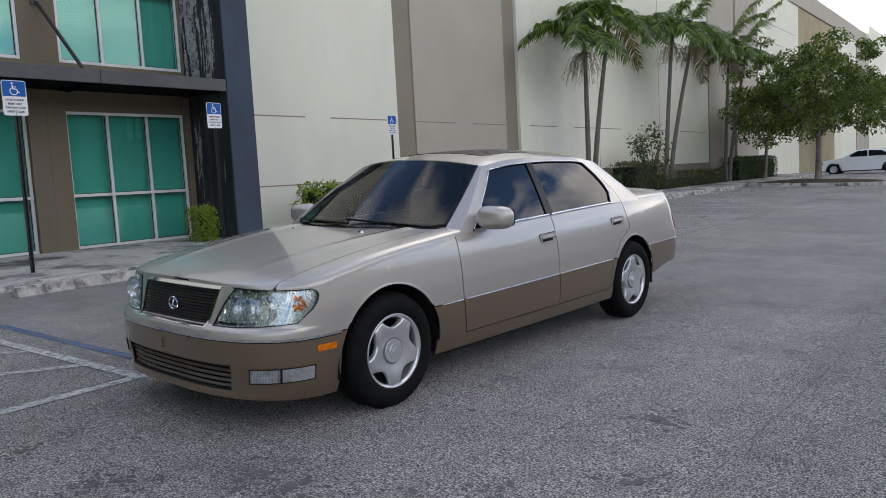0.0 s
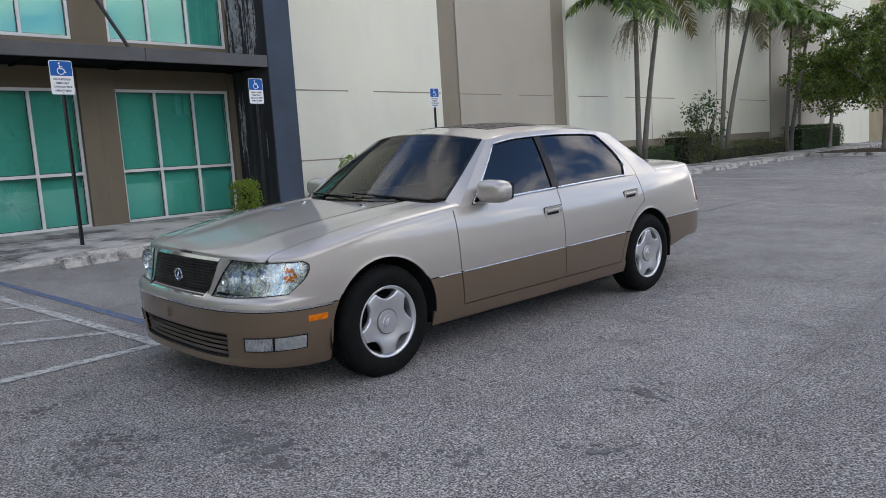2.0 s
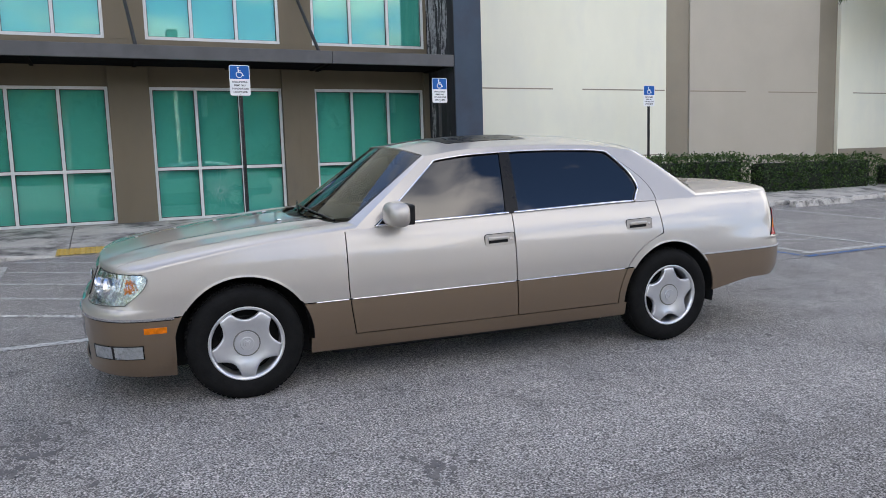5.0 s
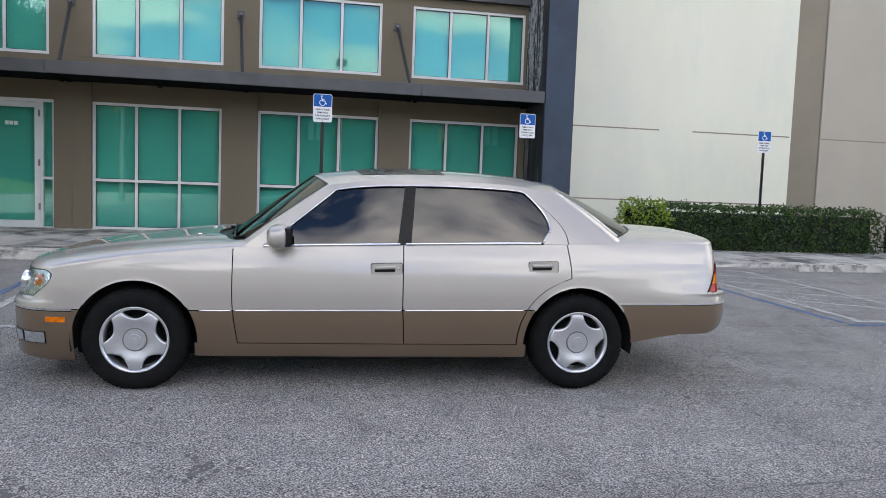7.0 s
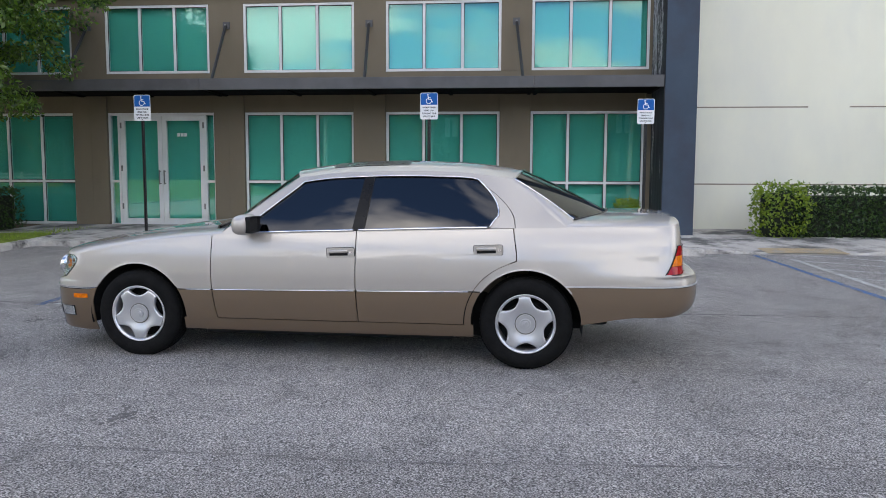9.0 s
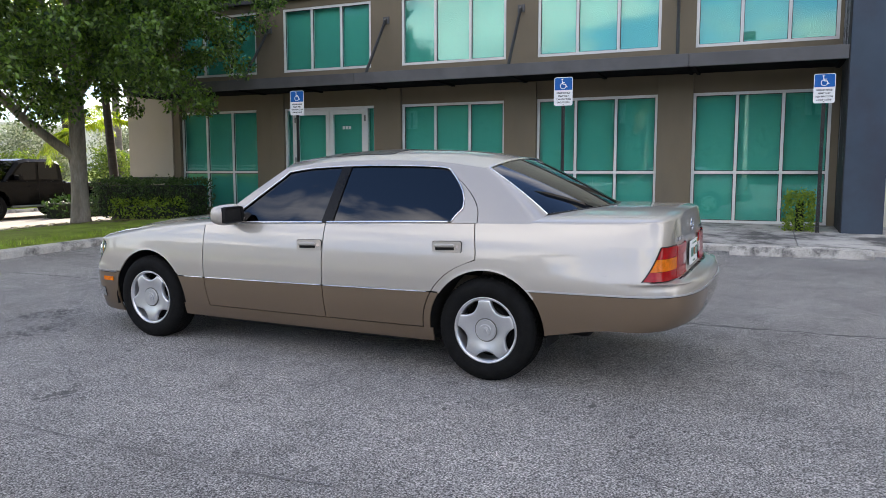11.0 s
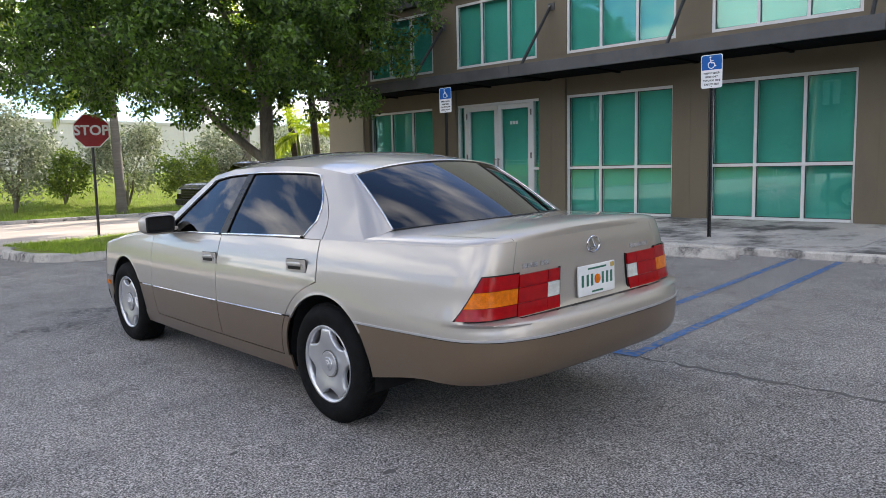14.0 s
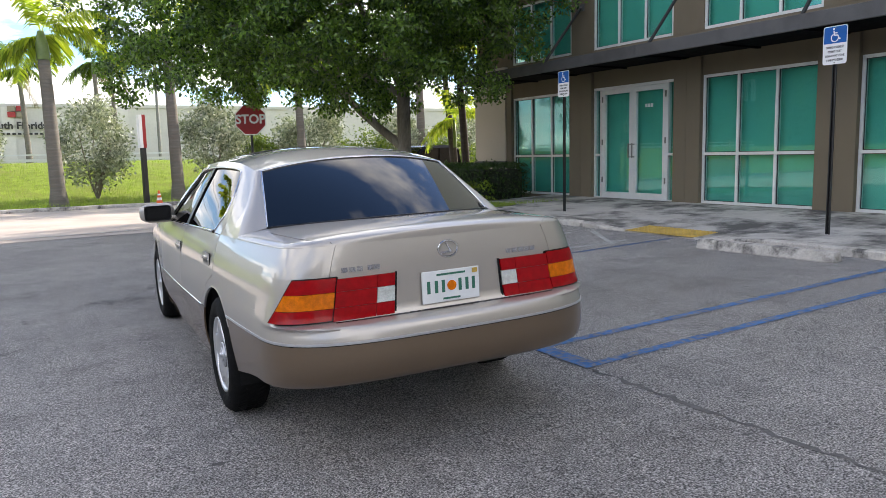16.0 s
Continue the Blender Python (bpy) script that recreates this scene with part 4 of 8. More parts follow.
def face(theta, w, push=0.0):
    """A point of the front: theta from -90 to 90 degrees across the car."""
    a = radians(abs(theta))
    k, c = math.sin(a) ** (2 / NOSE_N), max(0.0, math.cos(a)) ** (2 / NOSE_N)
    u0 = front_set(w)
    return (0.5 - (0.5 - u0 + push) * c, math.copysign((half_w(0.5) - inset(w) + push * 0.6) * k, theta), w)


def tail(theta, w, push=0.0):
    """A point of the back, in the same way."""
    a = radians(abs(theta))
    k = min(1.0, math.sin(a) ** (2 / TAIL_P))
    c = max(0.0, 1 - k ** tail_n(w)) ** (1 / tail_n(w))
    u = 4.46 + (TAIL_U - 4.46 - rear_set(w)) * c
    return (u + push * c, math.copysign((half_w(u) - inset(w) - taper(u, w) + push * 0.6) * k, theta), w)


def lamp_end(w):
    """How far the tail lamp wraps round at a height."""
    return 82.4 - 14.7 * (w - 0.67) / 0.166


def rim_height(fn, theta):
    """The height at which the front or back meets the hood or deck."""
    w = 0.8 if fn is face else 0.99
    for _ in range(6):
        w = shoulder(fn(theta, w)[0])
    return w


def add_patch(bm, fn, na, nb, sel=None):
    """A grid of faces from fn(a, b), a and b from 0 to 1 or from the lists given."""
    aa = list(na) if not isinstance(na, int) else [i / na for i in range(na + 1)]
    bb = list(nb) if not isinstance(nb, int) else [i / nb for i in range(nb + 1)]
    grid = [[bm.verts.new(fn(a, b)) for b in bb] for a in aa]
    for i in range(len(aa) - 1):
        for j in range(len(bb) - 1):
            q = [grid[i][j], grid[i + 1][j], grid[i + 1][j + 1], grid[i][j + 1]]
            if (q[0].co - q[3].co).length < 1e-5 and (q[1].co - q[2].co).length < 1e-5:
                continue
            if (q[0].co - q[3].co).length < 1e-5:
                q = q[:3]
            elif (q[1].co - q[2].co).length < 1e-5:
                q = [q[0], q[1], q[3]]
            try:
                bm.faces.new(q)
            except ValueError:
                pass


def shell(name, bm, mat, parent, label="", thick=0.010, mirror=False, centre=(2.5, 0, 0.55)):
    """A body panel: smooth outer skin turned outwards, with thickness inwards."""
    bmesh.ops.remove_doubles(bm, verts=bm.verts, dist=0.0008)
    bmesh.ops.delete(bm, geom=[v for v in bm.verts if not v.link_faces], context="VERTS")
    if mirror:
        bmesh.ops.scale(bm, vec=(1, -1, 1), verts=bm.verts)
    bmesh.ops.recalc_face_normals(bm, faces=bm.faces)
    bm.faces.ensure_lookup_table()
    bm.normal_update()
    c = Vector(centre)
    score = sum((f.calc_center_median() - Vector((min(max(f.calc_center_median().x, 1.2), 3.9), 0, c.z))).dot(f.normal) * f.calc_area() for f in bm.faces)
    if score < 0:
        bmesh.ops.reverse_faces(bm, faces=bm.faces)
    me = bpy.data.meshes.new(name)
    bm.to_mesh(me)
    bm.free()
    me.polygons.foreach_set("use_smooth", [True] * len(me.polygons))
    me.materials.append(mat)
    ob = new(name, me)
    ob.parent = parent
    if thick:
        so = ob.modifiers.new("thickness", "SOLIDIFY")
        so.thickness, so.offset = thick, -1
        es = ob.modifiers.new("edges", "EDGE_SPLIT")
        es.split_angle = radians(38)
    if label:
        tagged(ob, label)
    return ob


def spread(a, b, n, extra=()):
    return sorted(set([lerp(a, b, i / n) for i in range(n + 1)] + [e for e in extra if a <= e <= b]))


HUB_W, ARCH_R, FRONT_U, REAR_U = 0.318, 0.378, 0.87, 3.72


def front_arch(u):
    d = abs(u - FRONT_U)
    return HUB_W + math.sqrt(max(0.0, ARCH_R**2 - d * d)) if d < ARCH_R else HUB_W


def top_point(u, t, top):
    """A point of the hood, deck or shoulder; t is 1 at the side and 0 at the middle."""
    ws = shoulder(u)
    vs = side_v(u, ws)
    p = 2.7 if top is hood_top else 2.2
    return (u, t * vs, ws + (top(u) - ws) * (max(0.0, 1 - abs(t) ** p)) ** (1 / p))


def seam_t(u, line=0.715):
    """Where the hood or boot lid ends across the car."""
    return min(1.0, line / max(0.02, side_v(u, shoulder(u))))


deck_line = smooth_curve([(4.0, 0.695), (4.30, 0.684), (4.50, 0.668), (4.62, 0.658), (4.715, 0.630), (4.776, 0.5545), (4.82, 0.5545), (4.9, 0.5545)])


def belt(u):
    return shoulder(u)


def rail(u):
    return roof_edge(u)


roof_edge = smooth_curve([(2.05, 1.315), (2.35, 1.352), (2.8, 1.366), (3.2, 1.357), (3.5, 1.325), (3.8, 1.27)])


def pillar_a(r):
    return 1.50 + 0.545 * r ** 0.96


def pillar_c(r):
    return 4.00 - 0.40 * r


def cabin(u, r, w_low=None):
    """The outer face of the side of the cabin: r is 0 at the belt and 1 at the roof rail."""
    w0, w1 = belt(u), rail(max(2.05, min(u, 3.8)))
    vb = side_v(u, shoulder(u))
    v = vb - 0.205 * r - 0.03 * r * r
    return (u, v, lerp(w0, w1, r))


def screen_point(r, t):
    """A point of the windscreen's surface, which goes on into the pillars."""
    uo = pillar_a(r)
    _, v, w = cabin(uo, r)
    bulge = lerp(0.17, 0.12, r) * (1 - t * t)
    return (uo - bulge, v * t, w + lerp(0.028, 0.062, r) * (1 - abs(t) ** 2.3))


def front_glass_t(r):
    """Where the windscreen ends across the car."""
    return 0.855 + 0.085 * r


def rear_glass(r, s):
    """A point of the rear screen: r from the boot lid up to the roof, s across."""
    base = Vector((4.31 - 0.27 * s * s, 0.653 * s, 1.054 - 0.029 * s * s))
    t = 0.955 * s
    _, v, w = cabin(pillar_c(1), 1.0)
    top = Vector((pillar_c(1) + 0.05 * (1 - t * t), v * t, w + 0.062 * (1 - abs(t) ** 2.3)))
    p = base.lerp(top, r)
    bow = 0.010 * 4 * r * (1 - r)
    return (p.x + bow * 0.5, p.y, p.z + bow)


def bend(p, c, q, t):
    """A rounded line from p to q, drawn towards c."""
    p, c, q = Vector(p), Vector(c), Vector(q)
    return tuple(p * (1 - t) ** 2 + c * (2 * t * (1 - t)) + q * t * t)


def roof_point(s, t):
    u0 = pillar_a(1) - 0.13 * (1 - t * t)
    u1 = pillar_c(1) + 0.05 * (1 - t * t)
    u = lerp(u0, u1, s)
    ue = lerp(pillar_a(1), pillar_c(1), s)
    _, v, w = cabin(ue, 1.0)
    arch = 0.012 * math.sin(math.pi * s)
    return (u, v * t, w + (0.062 + arch) * (1 - abs(t) ** 2.3))


THETAS = [-90, -86, -81, -75, -68, -60, -52, -44, -36, -28, -20, -12, -5, 0, 5, 12, 20, 28, 36, 44, 52, 60, 68, 75, 81, 86, 90]


def end_band(name, fn, heights, mat, car, t0=-90, t1=90, label="", push=0.0, thick=0.010):
    """A strip of a bumper or panel wrapped round the front or back."""
    bm = bmesh.new()
    ts = sorted({t for t in THETAS if t0 <= t <= t1} | {t0, t1})
    add_patch(bm, lambda a, w: fn(a, w, push), ts, heights)
    return shell(name, bm, mat, car, label, thick)


def wheel(car, u, side, turn):
    r = 0.322
    v = side * 0.895
    root_m = Matrix.Translation((u, v, HUB_W)) @ Matrix.Rotation(radians(-90 * side), 4, "X")
    hub = new("wheel")
    hub.parent = car
    hub.matrix_basis = root_m
    # tyre: outline turned about the axle; z outwards
    prof = [(0.205, -0.195), (0.24, -0.215), (0.285, -0.212), (0.312, -0.195), (0.321, -0.165), (0.322, -0.11), (0.321, -0.055), (0.312, -0.022), (0.295, -0.006), (0.268, 0.003), (0.240, 0.000), (0.218, -0.008), (0.207, -0.016)]
    k = 56
    vs = [(math.cos(i / k * math.tau) * p, math.sin(i / k * math.tau) * p, z) for i in range(k) for p, z in prof]
    m = len(prof)
    fs = [(i * m + j, ((i + 1) % k) * m + j, ((i + 1) % k) * m + j + 1, i * m + j + 1) for i in range(k) for j in range(m - 1)]
    tyre = link("tyre", vs, fs, RUBBER, hub, "black rubber tyre", smooth=True)
    bm = bmesh.new()
    for j in range(3):
        z = -0.06 - j * 0.05
        for i in range(72):
            a = (i + 0.5 * (j % 2)) / 72 * math.tau
            mm = Matrix.Rotation(a, 4, "Z") @ Matrix.Translation((0.3225, 0, z)) @ Matrix.Rotation(0.5, 4, "X")
            bmesh.ops.create_cube(bm, size=1, matrix=mm @ Matrix.Diagonal((0.006, 0.017, 0.036, 1)))
    part("tread", bm, RUBBER, tyre)
    # rim barrel and lip
    prof = [(0.200, -0.19), (0.190, -0.10), (0.188, -0.03), (0.192, -0.018), (0.200, -0.012), (0.2075, -0.008), (0.2095, -0.014), (0.206, -0.022)]
    m = len(prof)
    vs = [(math.cos(i / k * math.tau) * p, math.sin(i / k * math.tau) * p, z) for i in range(k) for p, z in prof]
    fs = [(i * m + j, ((i + 1) % k) * m + j, ((i + 1) % k) * m + j + 1, i * m + j + 1) for i in range(k) for j in range(m - 1)]
    rim = link("rim", vs, fs, ALLOY, hub, "silver five-spoke alloy rim", smooth=True)
    # spoked face
    bm = bmesh.new()
    k = 200

    def reach(a):
        x = (a / math.tau * 5 + turn) % 1.0
        d = abs(x - 0.5) / 0.5                       # 0 in the middle of a slot, 1 on a spoke
        if d > 0.66:
            return 0.190
        return 0.190 - 0.056 * math.cos(d / 0.66 * math.pi / 2) ** 0.55

    def dish(p):
        return -0.030 + 0.018 * math.exp(-((p - 0.155) / 0.06) ** 2) - 0.004 * math.exp(-(p / 0.07) ** 2)

    fr = [0.0, 0.25, 0.36, 0.42, 0.55, 0.7, 0.85, 0.95, 1.0]
    rows = []
    for i in range(k):
        a = i / k * math.tau
        R = reach(a)
        rows.append([bm.verts.new((math.cos(a) * R * f, math.sin(a) * R * f, dish(R * f) - (0.004 if f == 1.0 and R < 0.188 else 0))) for f in fr[1:]] + [bm.verts.new((math.cos(a) * (R - 0.003), math.sin(a) * (R - 0.003), dish(R) - 0.035))])
    mid = bm.verts.new((0, 0, dish(0)))
    for i in range(k):
        a, b = rows[i], rows[(i + 1) % k]
        bm.faces.new((mid, a[0], b[0]))
        for j in range(len(a) - 1):
            bm.faces.new((a[j], a[j + 1], b[j + 1], b[j]))
    part("spokes", bm, ALLOY, rim, smooth=True)
    # hub cap with an oval badge of plain shapes
    bm = bmesh.new()
    bmesh.ops.create_cone(bm, cap_ends=True, segments=40, radius1=0.070, radius2=0.066, depth=0.016, matrix=Matrix.Translation((0, 0, -0.024)))
    bmesh.ops.create_cone(bm, cap_ends=True, segments=32, radius1=0.040, radius2=0.036, depth=0.010, matrix=Matrix.Translation((0, 0, -0.015)))
    part("hub_cap", bm, ALLOY, rim, smooth=False)
    bm = bmesh.new()
    bmesh.ops.create_cone(bm, cap_ends=True, segments=40, radius1=0.0745, radius2=0.0745, depth=0.010, matrix=Matrix.Translation((0, 0, -0.0285)))
    part("hub_groove", bm, STEEL, rim)
    bm = bmesh.new()
    bmesh.ops.create_cone(bm, cap_ends=True, segments=28, radius1=0.022, radius2=0.021, depth=0.004, matrix=Matrix.Translation((0, 0, -0.008)))
    bmesh.ops.create_cone(bm, cap_ends=True, segments=28, radius1=0.014, radius2=0.012, depth=0.004, matrix=Matrix.Translation((0, 0, -0.005)))
    part("badge", bm, ALLOY, rim)
    # dark brake drum behind
    bm = bmesh.new()
    bmesh.ops.create_cone(bm, cap_ends=True, segments=40, radius1=0.185, radius2=0.185, depth=0.02, matrix=Matrix.Translation((0, 0, -0.13)))
    bmesh.ops.create_cone(bm, cap_ends=True, segments=40, radius1=0.14, radius2=0.14, depth=0.02, matrix=Matrix.Translation((0, 0, -0.095)))
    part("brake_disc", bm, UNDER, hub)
    return hub


def door_handle(parent, u, w, side):
    """A flush oblong plate with a dark joint round it, a pull and a black strip painted as the shade of the hollow
    under it.
    """
    v = side_v(u, w)
    m = Matrix.Translation((u, side * v, w)) @ Matrix.Rotation(radians(-2), 4, "Y") @ Matrix.Rotation(radians(side * 3), 4, "X")

    def oblong(hx, hz, hy, r):
        bm = bmesh.new()
        ring_ = []
        for cx, cz, a in ((hx - r, hz - r, 0), (-hx + r, hz - r, 90), (-hx + r, -hz + r, 180), (hx - r, -hz + r, 270)):
            ring_ += [(cx + r * math.cos(radians(a + 18 * k)), cz + r * math.sin(radians(a + 18 * k))) for k in range(6)]
        rows = [[bm.verts.new(m @ Vector((x * f, y, z * f))) for x, z in ring_] for y, f in ((-hy, 1.0), (-hy * 0.6, 1.02), (hy * 0.6, 1.02), (hy, 1.0))]
        n = len(ring_)
        for p, q in zip(rows[:-1], rows[1:]):
            for k in range(n):
                bm.faces.new((p[k], p[(k + 1) % n], q[(k + 1) % n], q[k]))
        bm.faces.new(rows[0])
        bm.faces.new(rows[-1][::-1])
        return bm

    part("handle_joint", oblong(0.101, 0.038, 0.0035, 0.015), BLACKTRIM, parent)
    plate = part("handle_plate", oblong(0.098, 0.035, 0.0065, 0.014), CHAMPAGNE, parent)
    bm = bmesh.new()
    # raised black strip in place of the shaded hollow
    add_box(bm, -0.078, 0.054, -0.0085, 0.0085, -0.020, 0.002, 0.003, m)
    part("recess", bm, BLACKTRIM, plate)
    bm = bmesh.new()
    add_box(bm, -0.080, 0.056, -0.016, 0.016, -0.002, 0.020, 0.007, m)
    part("handle", bm, CHAMPAGNE, plate, smooth=True)
    bm = bmesh.new()
    bmesh.ops.create_cone(bm, cap_ends=True, segments=16, radius1=0.009, radius2=0.009, depth=0.018, matrix=m @ Matrix.Translation((0.076, 0, 0)) @ Matrix.Rotation(radians(90), 4, "X"))
    part("lock", bm, CHROME, plate)


def strip_along(name, us, fn, w, d, mat, parent, label=""):
    """A thin moulding on the flank along fn(u) -> (u, v, w)."""
    vs, fs = [], []
    for u in us:
        x, y, z = fn(u)
        s = 1 if y > 0 else -1
        for dv, dw in ((0.0, -w / 2), (d, -w / 3), (d, w / 3), (0.0, w / 2)):
            vs.append((x, y + s * dv, z + dw))
    fs = [(i * 4 + j, i * 4 + 4 + j, i * 4 + 5 + j, i * 4 + 1 + j) for i in range(len(us) - 1) for j in range(3)]
    return link(name, vs, fs, mat, parent, label, smooth=True)


def sedan():
    car = empty("sedan_car", CAR_M, label="champagne over bronze four-door luxury sedan parked on the asphalt", category="car")
    G = 0.0035
    # ---- dark core so that joints read dark
    bm = bmesh.new()
    # plain boxes, widened and added to block light and darken the ground below
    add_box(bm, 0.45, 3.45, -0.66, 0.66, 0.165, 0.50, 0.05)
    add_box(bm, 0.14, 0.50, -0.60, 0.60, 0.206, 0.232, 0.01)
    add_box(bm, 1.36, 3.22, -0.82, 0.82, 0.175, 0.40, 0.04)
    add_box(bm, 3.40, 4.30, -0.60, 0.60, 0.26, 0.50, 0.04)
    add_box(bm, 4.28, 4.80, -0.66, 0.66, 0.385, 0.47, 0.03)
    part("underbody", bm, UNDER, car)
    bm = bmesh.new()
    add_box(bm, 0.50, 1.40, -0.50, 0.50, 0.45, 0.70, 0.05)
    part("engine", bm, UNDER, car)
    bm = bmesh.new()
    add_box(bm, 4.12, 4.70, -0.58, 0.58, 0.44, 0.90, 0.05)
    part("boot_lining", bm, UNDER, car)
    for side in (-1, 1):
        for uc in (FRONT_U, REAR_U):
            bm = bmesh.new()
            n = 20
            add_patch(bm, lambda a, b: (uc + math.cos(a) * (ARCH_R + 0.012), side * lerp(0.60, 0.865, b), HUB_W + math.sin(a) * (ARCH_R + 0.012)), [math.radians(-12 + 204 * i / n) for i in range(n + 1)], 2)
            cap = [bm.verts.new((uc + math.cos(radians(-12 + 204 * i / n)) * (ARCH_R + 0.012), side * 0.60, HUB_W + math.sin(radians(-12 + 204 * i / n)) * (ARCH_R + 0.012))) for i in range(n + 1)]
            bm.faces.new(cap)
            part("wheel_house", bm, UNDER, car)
    # ---- flanks
    for side in (-1, 1):
        mir = side < 0

        def flank(name, e0, e1, low, high, mat, label="", nu=22, nw=10, thick=0.012):
            bm = bmesh.new()

            def fn(a, b):
                un = lerp(e0(0.6), e1(0.6), a)
                w = lerp(low(un), high(un), b)
                u = lerp(e0(w), e1(w), a)
                w = lerp(low(u), high(u), b) if name != "rear_door" else w
                return (u, side_v(u, w), w)

            add_patch(bm, fn, nu, nw)
            return shell(name, bm, mat, car, label, thick, mir)

        # front fender: over the arch and behind it, then rolled over to the hood seam
        def fender(name, lo, hi, mat, roll, label="", pieces=(0, 1), keep=(0, 9)):
            bm = bmesh.new()
            for ua, ub, low in [((0.50, 1.248, front_arch), (1.248, 1.452, lambda u: 0.238))[k] for k in pieces]:
                end = lambda u, w: u + max(0.0, (u - 1.248) / 0.204) * 0.055 * max(0, (0.62 - w) / 0.4) ** 1.6
                us = spread(ua, ub, 6)
                if ub - ua > 0.5:
                    us = sorted({max(0.50, FRONT_U - ARCH_R * math.cos(math.pi * i / 36)) for i in range(37)})
                    us = [u for u in us if keep[0] <= u <= keep[1]]
                add_patch(bm, lambda u, b: (lambda w: (end(u, w), side_v(u, w), w))(lerp(max(low(u), lo(u)), max(low(u), hi(u)), b)), us, 10)
                if roll:
                    add_patch(bm, lambda u, b: top_point(u, lerp(1, seam_t(u), b**2.0), hood_top), us, 14)
            if roll:
                add_patch(bm, lambda u, b: top_point(u, lerp(1, seam_t(u), b**2.0), hood_top), spread(0.222, 0.50, 12), 14)
                add_patch(bm, lambda u, b: top_point(u, lerp(1, seam_t(u), b**2.0), hood_top), spread(1.452, 1.54, 3), 14)
            return shell(name, bm, mat, car, label, 0.010, mir)

        fender("front_fender", lambda u: tone_line(u) + 0.004, shoulder, CHAMPAGNE, True, "champagne front fender")
        fender("fender_cladding", lambda u: 0.0, lambda u: tone_line(u) - 0.004, BRONZE, False, "bronze lower fender", (1,))
        fender("fender_corner", lambda u: 0.0, lambda u: tone_line(u) - 0.004, BRONZE, False, "bronze lower fender corner", (0,), (0, 0.8))
        fender("fender_heel", lambda u: 0.0, lambda u: tone_line(u) - 0.004, BRONZE, False, "bronze fender edge behind the wheel", (0,), (0.94, 9))

        d0 = lambda w: 1.455 + 0.055 * max(0, (0.62 - w) / 0.4) ** 1.6
        d1 = lambda w: 2.528 + 0.02 * max(0, (0.55 - w) / 0.3)

        def d2(w):
            lim = 3.655 - 0.03 * max(0, (w - 0.8) / 0.2)
            dz = w - HUB_W
            R = ARCH_R + 0.048
            arc = REAR_U - math.sqrt(max(0.0, R * R - dz * dz)) if dz < R else 9
            # soft minimum of the arch line and the upright edge
            k = 0.05
            return -k * math.log(math.exp(-min(arc, 4.2) / k) + math.exp(-lim / k))

        sill = lambda u: 0.308
        for nm, ea, eb in (("front_door", lambda w: d0(w) + G, lambda w: d1(w) - G), ("rear_door", lambda w: d1(w) + G, lambda w: d2(w) - G)):
            top = shoulder
            door = flank(nm, ea, eb, lambda u: tone_line(u) + 0.004, top, CHAMPAGNE, f"champagne {nm.replace('_', ' ')}", 20, 16)
            low = flank("door_cladding", ea, eb, sill, lambda u: tone_line(u) - 0.004, BRONZE, "bronze lower door panel", 20, 8)
            mid = lerp(ea(0.6), eb(0.6), 0.5)
            strip_along("chrome_moulding", spread(ea(0.51) + 0.01, eb(0.51) - 0.01, 14), lambda u: (u, side * (side_v(u, tone_line(u)) - 0.002), tone_line(u)), 0.008, 0.006, CHROME, door)
            strip_along("belt_moulding", spread(ea(0.9) + (0.18 if nm == "front_door" else 0.01), eb(0.9) - (0.02 if nm == "front_door" else 0.19), 14), lambda u: (u, side * (cabin(u, 0.0)[1] + 0.001), belt(u) + 0.006), 0.016, 0.008, CHROME, door)
            door_handle(door, 2.420 if nm == "front_door" else 3.46, 0.795 if nm == "front_door" else 0.825, side)
        for nm, us in (("fender_moulding", spread(1.262, 1.45, 6)),):
            strip_along(nm, us, lambda u: (u, side * (side_v(u, tone_line(u)) - 0.002), tone_line(u)), 0.008, 0.006, CHROME, car)
        # sill below the doors
        flank("sill_panel", lambda w: 1.23, lambda w: 3.36, lambda u: 0.215, lambda u: 0.302, BRONZE, "bronze sill", 20, 3)
        # rear quarter with the wide pillar above it
        bm = bmesh.new()
        Ra = ARCH_R

        def arc_u(w, s):
            dz = w - HUB_W
            return REAR_U + s * math.sqrt(max(0.0, Ra * Ra - dz * dz))

        def at(u, w):
            return (u, side_v(u, w), w)

        tl = tone_line(3.4) + 0.004
        w_top = HUB_W + Ra
        rise = [HUB_W + Ra * math.sin(x) for x in np.linspace(math.asin((tl - HUB_W) / Ra), math.pi / 2, 16)]
        add_patch(bm, lambda w, b: at(lerp(d2(w) + G, arc_u(w, -1), b), w), rise, 6)
        add_patch(bm, lambda w, b: at(lerp(arc_u(w, 1), 4.46, b), w), [0.590] + [w for w in rise if w > 0.60], 14)
        shell("arch_panel", bm, CHAMPAGNE, car, "", 0.010, mir)
        bm = bmesh.new()
        over = [lerp(w_top, 0.972, i / 10) for i in range(11)]
        add_patch(bm, lambda i, b: (lambda u: at(u, lerp(w_top, shoulder(u), i / 10)))(lerp(d2(over[i]) + G, 4.46, b)), list(range(11)), 24)
        shell("quarter_panel", bm, CHAMPAGNE, car, "champagne rear quarter panel", 0.010, mir)
        bm = bmesh.new()
        wr = lambda r: 3.50 + 0.02 * math.sin(r * 3) - 0.34 * max(0.0, r - 0.25) ** 1.9 - 0.10 * max(0, 0.22 - r) ** 0.6 * 1.2
